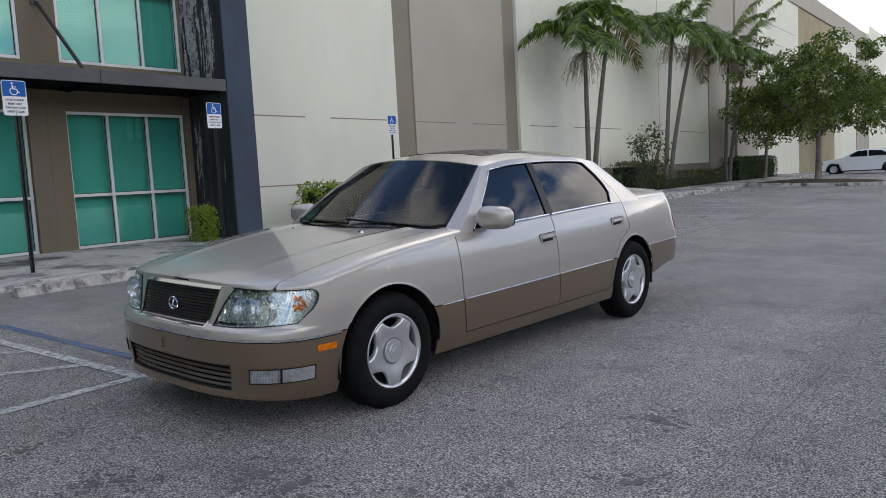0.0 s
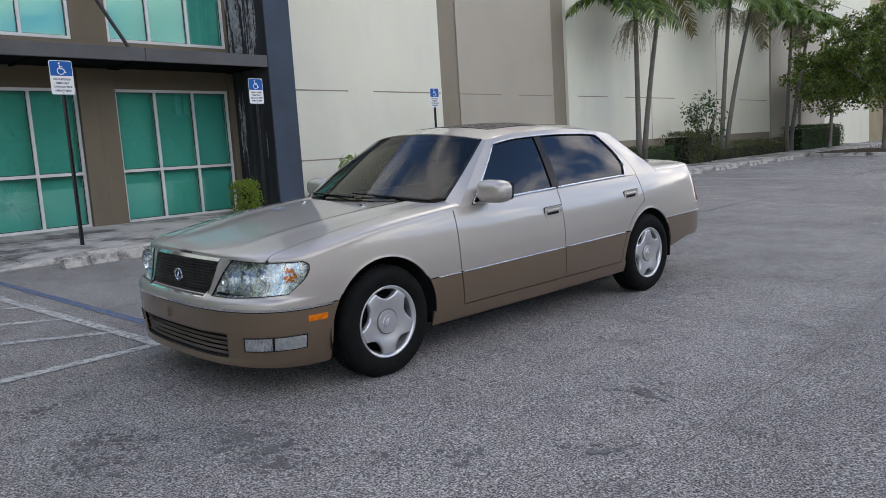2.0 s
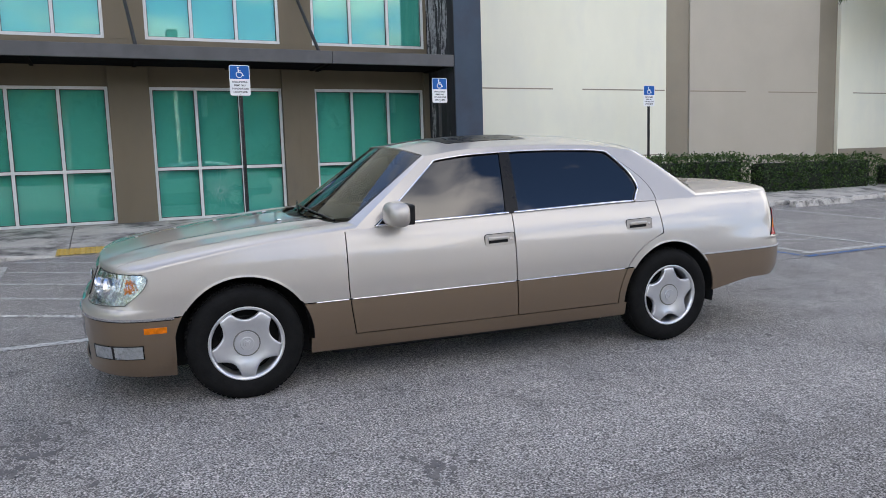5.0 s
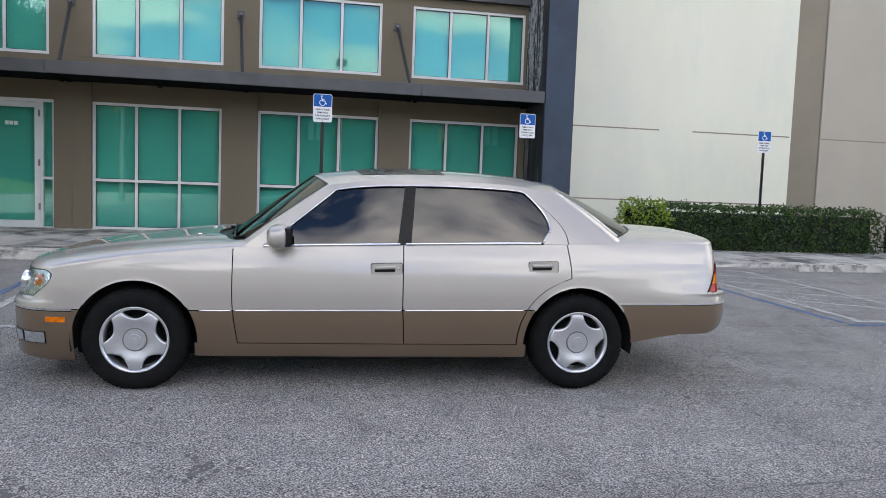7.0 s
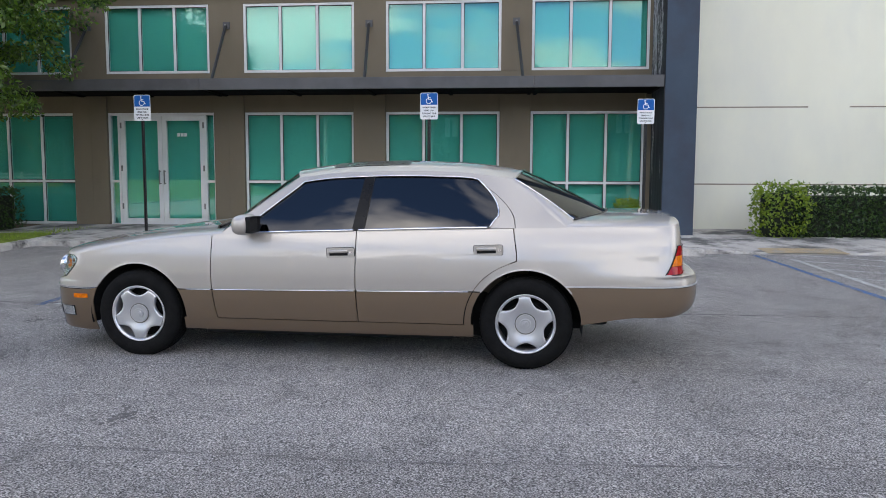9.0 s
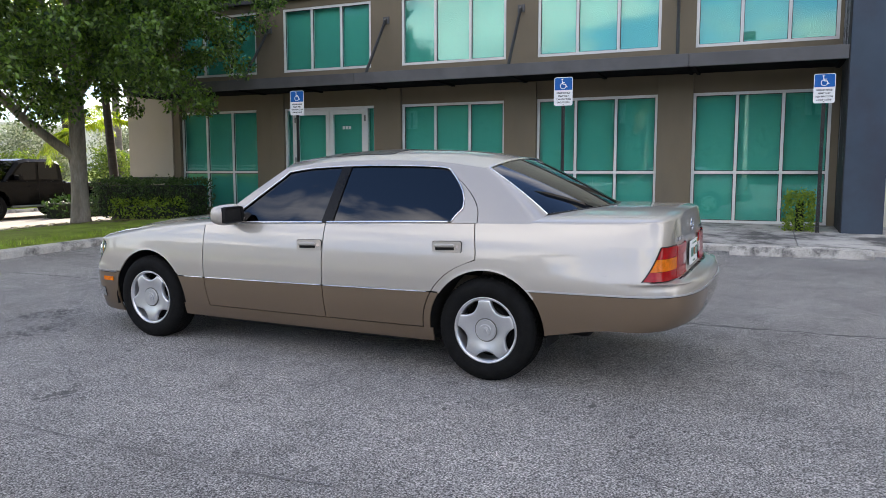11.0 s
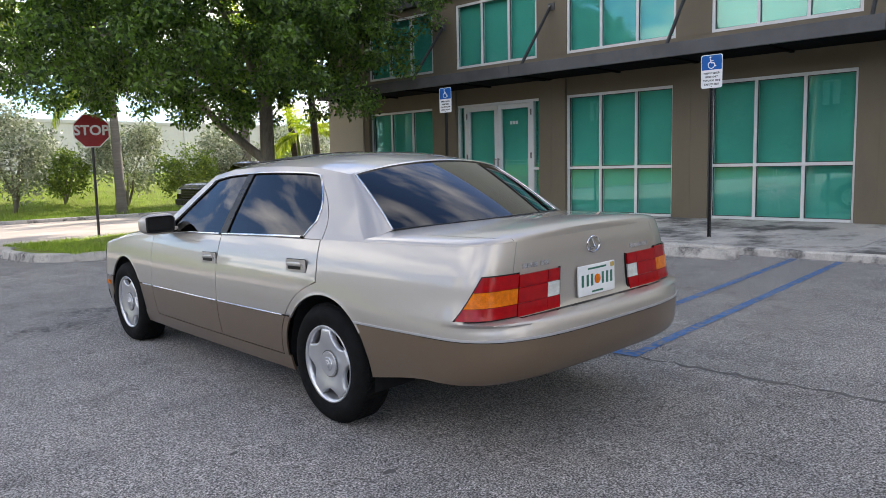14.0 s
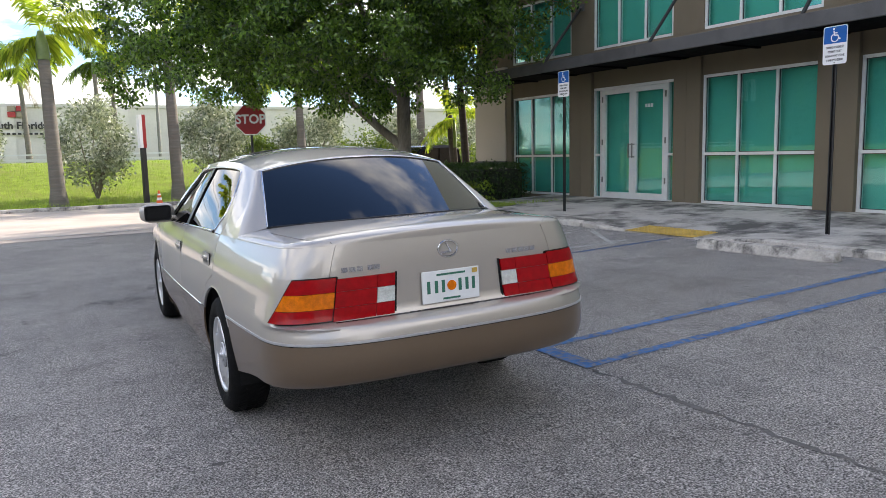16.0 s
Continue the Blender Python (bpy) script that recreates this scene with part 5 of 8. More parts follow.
        add_patch(bm, lambda a, r: cabin(lerp(max(wr(r) + 0.016, 3.645 - 0.42 * max(0, r - 0.12) ** 2.0 - 0.04 * r), pillar_c(r), a), r), 14, 24)
        shell("c_pillar", bm, CHAMPAGNE, car, "wide champagne rear pillar", 0.010, mir)
        bm = bmesh.new()
        add_patch(bm, lambda u, b: top_point(u, lerp(1, seam_t(u, deck_line(u)), b**2.0), deck_top), spread(3.99, 4.60, 15) + [4.625, 4.65, 4.672, 4.69, 4.705, 4.719, 4.731, 4.742, 4.752, 4.760, 4.767, 4.772, 4.776], 14)
        shell("quarter_shoulder", bm, CHAMPAGNE, car, "rounded champagne shoulder beside the boot lid", 0.010, mir)
        bm = bmesh.new()
        low = [HUB_W + Ra * math.sin(x) for x in np.linspace(math.asin(-0.066 / Ra), math.asin((tl - 0.008 - HUB_W) / Ra), 10)]
        add_patch(bm, lambda w, b: at(lerp(d2(w) + G, arc_u(w, -1), b), w), low, 4)
        shell("quarter_cladding", bm, BRONZE, car, "bronze lower quarter", 0.010, mir)
        # side return of the rear bumper, from the arch back
        hem = smooth_curve([(4.0, 0.300), (4.2, 0.336), (4.36, 0.364), (4.46, 0.376)])
        for nm, f0, f1, mat in (("bumper_strip_return", lambda u: 0.580, lambda u: 0.591, ALLOY), ("bumper_skirt_return", hem, lambda u: 0.577, BRONZE)):
            bm = bmesh.new()

            def ret(a, b):
                w = lerp(f0(4.1), f1(4.1), b)
                u = lerp(arc_u(max(w, HUB_W), 1), 4.46, a)
                w = lerp(f0(u), f1(u), b)
                return (u, side_v(u, w) + (0.003 if mat is ALLOY else 0.0), w)

            add_patch(bm, ret, 16, 8)
            shell(nm, bm, mat, car, "", 0.010, mir)
        # rolled lips of the wheel arches
        for uc in (FRONT_U, REAR_U):
            bm = bmesh.new()
            lo = math.asin((0.535 - HUB_W) / ARCH_R)

            def lip(a, b):
                R = lerp(ARCH_R - 0.004, ARCH_R + 0.008, b)
                u, w = uc + math.cos(a) * R, HUB_W + math.sin(a) * R
                return (u, side_v(u, w) + 0.0016 * (1 - b * b), w)

            add_patch(bm, lip, [lerp(lo, math.pi - lo, i / 40) for i in range(41)], 4)
            shell("arch_lip", bm, CHAMPAGNE, car, "", 0.012, mir)
        # gutter round the boot lid, below the seam
        bm = bmesh.new()
        add_patch(bm, lambda u, b: (lambda q: (q[0], q[1] * 0.994, q[2] - 0.010))(top_point(u, lerp(0.80, 1.0, b), deck_top)), spread(4.24, 4.77, 16), 8)
        shell("boot_gutter", bm, CHAMPAGNE, car, "", 0.004, mir)
        # ---- cabin side
        def cab(name, e0, e1, r0, r1, mat, push=0.0, nu=16, nr=10, thick=0.012, label=""):
            bm = bmesh.new()

            def fn(a, b):
                r = lerp(r0, r1, b)
                u = lerp(e0(r), e1(r), a)
                x, y, z = cabin(u, r)
                return (x, y - push, z)

            add_patch(bm, fn, nu, nr)
            return shell(name, bm, mat, car, label, thick, mir, (2.7, 0, 1.0))

        a_in = lambda r: pillar_a(r) + 0.085 + 0.05 * (1 - r)
        cab("a_pillar", pillar_a, lambda r: a_in(r) - 0.004, 0.0, 1.0, CHAMPAGNE, 0, 3, 16)
        cab("roof_rail", lambda r: a_in(r) - 0.004, lambda r: wr(min(r, 0.9)) + 0.02, 0.915, 1.0, CHAMPAGNE, 0, 24, 3)
        cab("door_frame", lambda r: wr(r) + 0.016, lambda r: max(wr(r) + 0.017, 3.639 - 0.42 * max(0, r - 0.12) ** 2.0 - 0.04 * r), 0.0, 1.0, CHAMPAGNE, 0, 5, 22)
        cab("b_pillar", lambda r: 2.490 + 0.060 * r, lambda r: 2.578 + 0.042 * r, 0.01, 0.915, BLACKTRIM, 0.002, 3, 8)
        cab("front_side_glass", lambda r: a_in(r), lambda r: 2.493 + 0.060 * r, 0.02, 0.912, CARGLASS, 0.012, 14, 8, 0.004, "dark tinted front side window").visible_shadow = False
        cab("rear_side_glass", lambda r: 2.575 + 0.042 * r, lambda r: wr(r) + 0.004, 0.02, 0.912, CARGLASS, 0.012, 14, 16, 0.004, "dark tinted rear side window").visible_shadow = False
        # bright window surround
        bm = bmesh.new()
        pts = [cabin(a_in(r), r) for r in np.linspace(0.02, 0.91, 12)] + [cabin(u, 0.913) for u in np.linspace(a_in(0.91) + 0.05, wr(0.9) - 0.03, 20)] + [cabin(wr(r) + 0.008, r) for r in np.linspace(0.90, 0.02, 24)]
        bent_tube(bm, [(q[0], side * (q[1] + 0.001), q[2]) for q in pts], [0.0055] * len(pts), 6)
        part("window_surround", bm, CHROME, car, smooth=True)
        # ---- mirror
        um, wm = 1.755, 0.984
        bm = bmesh.new()
        bmesh.ops.create_uvsphere(bm, u_segments=24, v_segments=16, radius=1)
        for v in bm.verts:
            x, y, z = v.co
            f = lambda q, e: math.copysign(abs(q) ** e, q)
            v.co = Vector((f(x, 0.8) * (0.085 if x < 0 else 0.045), f(y, 0.62) * 0.128, f(z, 0.60) * 0.074 * (1 - 0.10 * side * y)))
        bmesh.ops.translate(bm, vec=(um, side * 0.945, wm + 0.008), verts=bm.verts)
        mirror = part("door_mirror", bm, CHAMPAGNE, car, "champagne door mirror", smooth=True)
        bm = bmesh.new()
        add_box(bm, um + 0.041, um + 0.049, side * 0.945 - 0.096, side * 0.945 + 0.096, wm - 0.048, wm + 0.066, 0.024)
        part("mirror_glass", bm, UNDER, mirror, "dark mirror glass")
        bm = bmesh.new()
        add_box(bm, um - 0.05, um + 0.045, side * 0.79 - 0.02, side * 0.89, wm - 0.045, wm - 0.015, 0.01)
        part("mirror_foot", bm, CHAMPAGNE, mirror)
        bm = bmesh.new()
        pts = [(1.63, 0.02), (1.79, 0.02), (1.735, 0.20)]
        vv = [bm.verts.new((cabin(u, r)[0], side * (cabin(u, r)[1] + 0.002), cabin(u, r)[2])) for u, r in pts]
        bm.faces.new(vv)
        part("sail_panel", bm, BLACKTRIM, mirror)
        # side marker, fog lamp
        bm = bmesh.new()
        add_patch(bm, lambda a, b: face(side * lerp(79.5, 88.5, a), lerp(0.424, 0.456, b), 0.008), 6, 2)
        shell("side_marker", bm, AMBERLENS, car, "amber side marker lamp", 0.02)
        bm = bmesh.new()
        add_patch(bm, lambda a, b: face(side * lerp(41, 78, a), lerp(0.282, 0.352, b) + 0.006 * a, 0.004 - 0.0035 * (a < 0.45) * (round(a * 88) % 2)), 88, 3)
        fog = shell("fog_lamp", bm, CLEARLENS, car, "clear fog lamp", 0.02)
        bm = bmesh.new()
        add_patch(bm, lambda a, b: face(side * lerp(58, 59.3, a), lerp(0.282, 0.352, b) + 0.003, 0.008), 2, 2)
        shell("divider", bm, BLACKTRIM, fog, "", 0.01)
        bm = bmesh.new()
        for t0, t1, z0, z1 in ((40.4, 78.6, 0.351, 0.355), (40.4, 78.6, 0.278, 0.282), (40.4, 41, 0.280, 0.354), (78, 78.6, 0.286, 0.360)):
            add_patch(bm, lambda a, b: face(side * lerp(t0, t1, a), lerp(z0, z1, b) + 0.006 * (t1 - t0 > 9) * a, 0.006), 10, 2)
        shell("bezel", bm, BLACKTRIM, fog, "", 0.02)
        # wheels
        wheel(car, FRONT_U, side, 0.25)
        wheel(car, REAR_U, side, 0.72)
    # ---- hood
    bm = bmesh.new()
    rows = [face(th, 0.755)[0] for th in (0.8, 2, 4, 8, 12, 17, 22, 28, 34, 40, 47, 55, 64, 74, 84)] + spread(0.53, 1.25, 16)
    rows = sorted(u for u in rows if u > face(0.5, 0.755)[0])

    def hood(t, u):
        k = seam_t(u)
        k -= 0.006 * (k < 1)
        tt = t * k
        if u > 1.0:
            u = lerp(1.0, 1.262 + 0.175 * abs(t) ** 2, (u - 1.0) / 0.25)
        x, y, z = top_point(u, tt, hood_top)
        crease = 0.009 * math.exp(-((abs(y) - 0.40 - 0.10 * u) / 0.045) ** 2) * min(1, max(0, (u - 0.2) / 0.3))
        return (x, y, z + crease)

    add_patch(bm, hood, [i / 30 - 1 for i in range(61)], rows)
    shell("hood", bm, CHAMPAGNE, car, "long champagne hood reflecting the facade")
    # cowl and wipers
    bm = bmesh.new()
    add_patch(bm, lambda a, b: (lambda t: (lerp(1.262 + 0.175 * t * t, 1.375 + 0.17 * t * t, b), t * 0.78, lerp(hood_top(1.25) - 0.045 * t * t - 0.014, 0.94, b)))(lerp(-1, 1, a)), 20, 3)
    shell("cowl", bm, BLACKTRIM, car, "black cowl")
    for v0, v1 in ((-0.62, 0.02), (-0.02, 0.60)):
        bm = bmesh.new()
        p = screen_point(0.05, v0 / 0.78)
        q = screen_point(0.10, v1 / 0.78)
        add_tube(bm, Vector(p) + Vector((-0.03, 0, 0.012)), Vector(q) + Vector((-0.03, 0, 0.012)), 0.009, 0.006, 6)
        part("wiper", bm, BLACKTRIM, car)
    for v in (-0.33, 0.33):
        bm = bmesh.new()
        p = hood(v / 0.715, 1.14)
        add_box(bm, p[0] - 0.015, p[0] + 0.012, v - 0.012, v + 0.012, p[2] - 0.004, p[2] + 0.010, 0.004)
        part("washer_nozzle", bm, CHROME, car)
    # ---- windscreen, roof, rear screen
    def screen_at(a, b):
        q = lerp(-1, 1, a)
        r = lerp(0.03 + 0.09 * abs(q) ** 4, 0.985, b)
        return screen_point(r, q * front_glass_t(r))

    bm = bmesh.new()
    add_patch(bm, screen_at, 28, 14)
    shell("windscreen", bm, SCREENGLASS, car, "wide raked windscreen", 0.005, centre=(2.7, 0, 1.0)).visible_shadow = False
    for s in (-1, 1):
        bm = bmesh.new()
        add_patch(bm, lambda a, b: screen_point(lerp(0.10, 1.0, b), s * (front_glass_t(b) + lerp(-0.004, 0.022, a))), 2, 14)
        shell("screen_trim", bm, BLACKTRIM, car, centre=(2.7, 0, 1.0))
        bm = bmesh.new()
        add_patch(bm, lambda a, b: screen_point(b, s * lerp(front_glass_t(b) + 0.020, 1.0, a)), 4, 14)
        shell("pillar_face", bm, CHAMPAGNE, car, centre=(2.7, 0, 1.0))
    bm = bmesh.new()
    add_patch(bm, lambda a, b: rear_glass(lerp(0.0, 0.955, b), lerp(-1, 1, a)), 28, 14)
    shell("rear_screen", bm, CARGLASS, car, "dark tinted rear screen", 0.005, centre=(2.7, 0, 1.0)).visible_shadow = False
    for s in (-1, 1):
        bm = bmesh.new()

        def round_pillar(a, r):
            q = cabin(pillar_c(r), r)
            p = rear_glass(r, 1.0)
            c = (lerp(q[0], p[0], 0.45) + 0.027, lerp(q[1], p[1], 0.22) - 0.008, lerp(q[2], p[2], 0.70))
            x, y, z = bend(q, c, p, a)
            return (x, s * y, z)

        add_patch(bm, round_pillar, 8, 16)
        shell("rear_pillar", bm, CHAMPAGNE, car, centre=(2.7, 0, 1.0))
    bm = bmesh.new()
    pts = [rear_glass(r, -1.0) for r in np.linspace(0, 0.955, 12)] + [rear_glass(0.965, q) for q in np.linspace(-0.97, 0.97, 22)] + [rear_glass(r, 1.0) for r in np.linspace(0.955, 0, 12)]
    bent_tube(bm, [(x + 0.002, y, z + 0.003) for x, y, z in pts], [0.0052] * len(pts), 6)
    part("rear_screen_moulding", bm, CHROME, car, smooth=True)
    bm = bmesh.new()
    pts = [rear_glass(0.0, q) for q in np.linspace(-1, 1, 26)]
    bent_tube(bm, [(x + 0.006, y, z - 0.002) for x, y, z in pts], [0.011] * len(pts), 6)
    part("screen_seal", bm, BLACKTRIM, car, smooth=True)
    bm = bmesh.new()
    add_patch(bm, lambda a, b: rear_glass(lerp(0.968, 1.0, b), lerp(-1, 1, a)), 20, 2)
    add_patch(bm, lambda a, b: roof_point(b, lerp(-1, 1, a)), 28, 26)
    roof = shell("roof", bm, CHAMPAGNE, car, "champagne roof", centre=(2.7, 0, 1.0))
    bm = bmesh.new()
    add_patch(bm, lambda a, b: (lambda p: (p[0], p[1], p[2] + 0.0025))(roof_point(lerp(0.17, 0.52, b), lerp(-0.72, 0.72, a))), 20, 10)
    shell("sunroof", bm, BLACKTRIM, roof, "dark glass sunroof", 0.006, centre=(2.7, 0, 1.0))
    # ---- boot lid
    bm = bmesh.new()
    rows = spread(4.15, 4.55, 9) + [tail(th, 0.99)[0] for th in (74, 66, 58, 50, 46, 43.5, 41.5, 36, 30, 24, 18, 13, 8, 4)]
    rows = sorted(set(rows))

    def deck(t, u):
        k = seam_t(u, deck_line(u))
        k -= 0.006 * (k < 1)
        if u < 4.40:
            u = lerp(4.325 - 0.27 * min(1.06, abs(t) * 0.69 / 0.653) ** 2, 4.40, (u - 4.15) / 0.25)
        return top_point(u, t * k, deck_top)

    add_patch(bm, deck, [i / 24 - 1 for i in range(49)], rows)
    for i in range(1):
        ths = [t for t in spread(-37, 37, 24)]
        add_patch(bm, lambda th, b: tail(th, lerp(0.662, rim_height(tail, th), b)), ths, 14)
        for s in (-1, 1):     # the lid above the lamps reaches further out
            add_patch(bm, lambda a, b: (lambda th: tail(th, lerp(0.858, rim_height(tail, th), b)))(s * lerp(37, 41.5, a)), 3, 5)
    lid = shell("boot_lid", bm, CHAMPAGNE, car, "champagne boot lid")
    for side in (-1, 1):
        bm = bmesh.new()
        add_patch(bm, lambda a, b: (lambda th: tail(side * th, lerp(0.858, rim_height(tail, th), b)))(lerp(41.75, 90, a)), 18, 6)
        shell("tail_corner", bm, CHAMPAGNE, car)
        bm = bmesh.new()
        add_patch(bm, lambda a, b: tail(side * lerp(37.5, 90, a), lerp(0.640, 0.672, b)), 18, 4)
        shell("lamp_sill", bm, CHAMPAGNE, car)
        bm = bmesh.new()
        add_patch(bm, lambda a, b: (lambda w: tail(side * lerp(lamp_end(w) - 0.5, 90, a), w))(lerp(0.670, 0.860, b)), 6, 8)
        shell("lamp_flank", bm, CHAMPAGNE, car)
        outer = None
        for z0, z1, mat in ((0.671, 0.722, REDLENS), (0.724, 0.792, AMBERLENS), (0.794, 0.856, REDLENS)):
            bm = bmesh.new()
            add_patch(bm, lambda a, b: (lambda w: tail(side * lerp(37.9, lamp_end(w), a), w, 0.010))(lerp(z0, z1, b)), 14, 4)
            if outer is None:
                outer = shell("tail_lamp", bm, mat, car, "red and amber wrap-round tail lamp", 0.03)
            else:
                shell("lens", bm, mat, outer, "", 0.03)
        inner = None
        for z0, z1 in ((0.666, 0.722), (0.724, 0.792), (0.794, 0.850)):
            for t0, t1, mat in ((13.2, 19.3, REVERSELENS if z0 == 0.724 else REDLENS), (19.5, 37.2, REDLENS)):
                bm = bmesh.new()
                add_patch(bm, lambda a, b: tail(side * lerp(t0, t1, a), lerp(z0, z1, b), 0.012), 8, 3)
                if inner is None:
                    inner = shell("lid_lamp", bm, mat, lid, "red tail lamp on the boot lid", 0.02)
                else:
                    shell("lens", bm, mat, inner, "", 0.02)
        for fn, na, nb in ((lambda a, b: tail(side * lerp(12.5, 13.1, a), lerp(0.668, 0.854, b), 0.006), 2, 4),
                           (lambda a, b: tail(side * lerp(37.2, 37.9, a), lerp(0.665, 0.858, b), 0.004), 2, 4),
                           (lambda a, b: tail(side * lerp(12.5, 76, a), lerp(0.664, 0.671, b), 0.004), 16, 2)):
            bm = bmesh.new()
            add_patch(bm, fn, na, nb)
            shell("lamp_gasket", bm, BLACKTRIM, inner, "", 0.01)
        bm = bmesh.new()
        add_patch(bm, lambda a, b: (lambda w: tail(side * (lamp_end(w) + 1.1 * a - 0.2), w, 0.006))(lerp(0.668, 0.860, b)), 2, 10)
        add_patch(bm, lambda a, b: (lambda w: tail(side * lerp(37.4, lamp_end(w), a), w, 0.006))(lerp(0.8555, 0.861, b)), 14, 1)
        shell("lamp_edge", bm, BLACKTRIM, outer, "", 0.01)
    # plate, with plain bars in place of its characters
    bm = bmesh.new()
    add_box(bm, 4.813, 4.822, -0.150, 0.150, 0.684, 0.834, 0.004)
    plate = part("number_plate", bm, SIGNWHITE, car, "white number plate")
    GREEN = material("plate_ink", (0.03, 0.15, 0.10), 0.5, vary=0)
    for k, y in enumerate((-0.118, -0.078, -0.042, 0.046, 0.083, 0.118)):
        box("bar", 4.822, 4.824, y - 0.008, y + 0.008, 0.730, 0.788, GREEN, plate)
    for z, h, w in ((0.815, 0.009, 0.075), (0.700, 0.009, 0.045)):
        box("bar", 4.822, 4.824, -w, w, z - h / 2, z + h / 2, GREEN, plate)
    bm = bmesh.new()
    bmesh.ops.create_cone(bm, cap_ends=True, segments=16, radius1=0.024, radius2=0.024, depth=0.003, matrix=Matrix.Translation((4.823, 0.002, 0.759)) @ Matrix.Rotation(radians(90), 4, "Y"))
    part("fruit_mark", bm, AMBERLENS, plate)
    box("sticker", 4.822, 4.824, 0.112, 0.140, 0.806, 0.828, YELLOWMAT, plate)
    # badges as plain shapes
    def ring(parent, c, axis, ru, rw):
        bm = bmesh.new()
        k = 28
        for i in range(k):
            a, b = i / k * math.tau, (i + 1) / k * math.tau
            add_tube(bm, (c[0], c[1] + math.cos(a) * ru, c[2] + math.sin(a) * rw), (c[0], c[1] + math.cos(b) * ru, c[2] + math.sin(b) * rw), 0.005, seg=6, caps=False)
        add_tube(bm, (c[0], c[1] - ru * 0.2, c[2] + rw * 0.75), (c[0], c[1] + ru * 0.35, c[2] - rw * 0.45), 0.005, seg=6)
        add_tube(bm, (c[0], c[1] + ru * 0.35, c[2] - rw * 0.45), (c[0], c[1] - ru * 0.75, c[2] - rw * 0.45), 0.005, seg=6)
        part("badge", bm, CHROME, parent, "oval chrome badge")
    def lid_u(y, w=0.885):
        k = abs(y) / (half_w(4.76) - inset(w) - taper(4.76, w))
        return 4.46 + (TAIL_U - 4.46 - rear_set(w)) * (1 - k ** tail_n(w)) ** (1 / tail_n(w))

    ring(lid, (4.803, 0, 0.930), 0, 0.050, 0.038)
    for y, wd in ((0.47, 0.028), (0.435, 0.03), (0.40, 0.03), (0.365, 0.03), (0.33, 0.026), (-0.36, 0.03), (-0.39, 0.026), (-0.44, 0.028), (-0.475, 0.03), (-0.51, 0.028)):
        box("badge_mark", lid_u(y) - 0.004, lid_u(y) + 0.005, y - wd / 2, y + wd / 2, 0.874, 0.896, CHROME, lid)
    end_band("lid_gap", tail, [0.655, 0.664], BLACKTRIM, car, -37, 37, push=-0.004)
    # ---- bumpers
    end_band("rear_bumper", tail, [0.590, 0.60, 0.612, 0.622, 0.634, 0.645, 0.651, 0.656, 0.662], CHAMPAGNE, car, label="champagne rear bumper top")
    end_band("rear_bumper_strip", tail, [0.580, 0.591], ALLOY, car, label="thin chrome bumper strip", push=0.003)
    end_band("bumper_groove", tail, [0.5760, 0.5812], BLACKTRIM, car, push=0.002)
    end_band("rear_bumper_skirt", tail, [0.376, 0.382, 0.39, 0.40, 0.412, 0.43, 0.46, 0.50, 0.54, 0.577], BRONZE, car, label="bronze rear bumper skirt")
    end_band("front_bumper", face, [0.508, 0.52, 0.53, 0.538, 0.546, 0.552, 0.557, 0.562], CHAMPAGNE, car, label="champagne front bumper top")
    end_band("front_bumper_strip", face, [0.495, 0.508], CHROME, car, label="thin chrome bumper strip", push=0.004)
    end_band("bumper_groove", face, [0.490, 0.4955], BLACKTRIM, car, push=0.003)
    for t0, t1, zz in ((-90, 90, [0.370, 0.40, 0.44, 0.494]), (-90, -30, [0.235, 0.27, 0.32, 0.37]), (30, 90, [0.235, 0.27, 0.32, 0.37])):
        end_band("bumper_skirt", face, zz, BRONZE, car, t0, t1, "bronze front bumper skirt")
    end_band("bumper_lip", lambda th, w, push=0.0: face(th, w + 0.030 * math.cos(radians(th)) * (0.235 - w) / 0.065, push), [0.17, 0.185, 0.20, 0.22, 0.235], BRONZE, car, label="bronze lip below the front bumper")
    bm = bmesh.new()
    for k in range(5):
        z = 0.250 + k * 0.027
        add_patch(bm, lambda a, b: face(a, z + 0.011 * b, -0.020 - 0.012 * b), spread(-30, 30, 12), 2)
    shell("lower_grille", bm, SLATS, car, "dark bronze slatted lower grille", 0.006)
    bm = bmesh.new()
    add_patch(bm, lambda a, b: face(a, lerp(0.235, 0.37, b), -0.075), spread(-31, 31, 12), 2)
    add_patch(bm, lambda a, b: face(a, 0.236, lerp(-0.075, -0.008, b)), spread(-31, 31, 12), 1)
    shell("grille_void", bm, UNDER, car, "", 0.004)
    bm = bmesh.new()
    add_box(bm, -0.012, 0.004, 0.030, 0.045, 0.40, 0.452, 0.003)
    part("plate_bracket", bm, BRONZE, car)
    # ---- face: grille, lamps and the panels between
    bm = bmesh.new()
    add_patch(bm, lambda a, b: face(a, lerp(0.545, rim_height(face, a) - 0.012, b), -0.045), spread(-80, 80, 24), 4)
    shell("front_panel", bm, BLACKTRIM, car, "", 0.008)
    def lamp_low(th):
        return 0.562 + 0.022 * max(0.0, min(1.0, (th - 30) / 40))

    def lamp_in(b):
        return 18.2 + 5.0 * b + 3.2 * b**3

    def lamp_out(b):
        return 66.0 + 13.5 * math.sin(math.pi / 2 * min(1.0, b * 1.25)) - 5.0 * max(0.0, (b - 0.80) / 0.2) ** 2

    def lamp_at(side, th, b, push, top=0.004):
        return face(side * th, lerp(lamp_low(th), rim_height(face, th) - top, b), push)

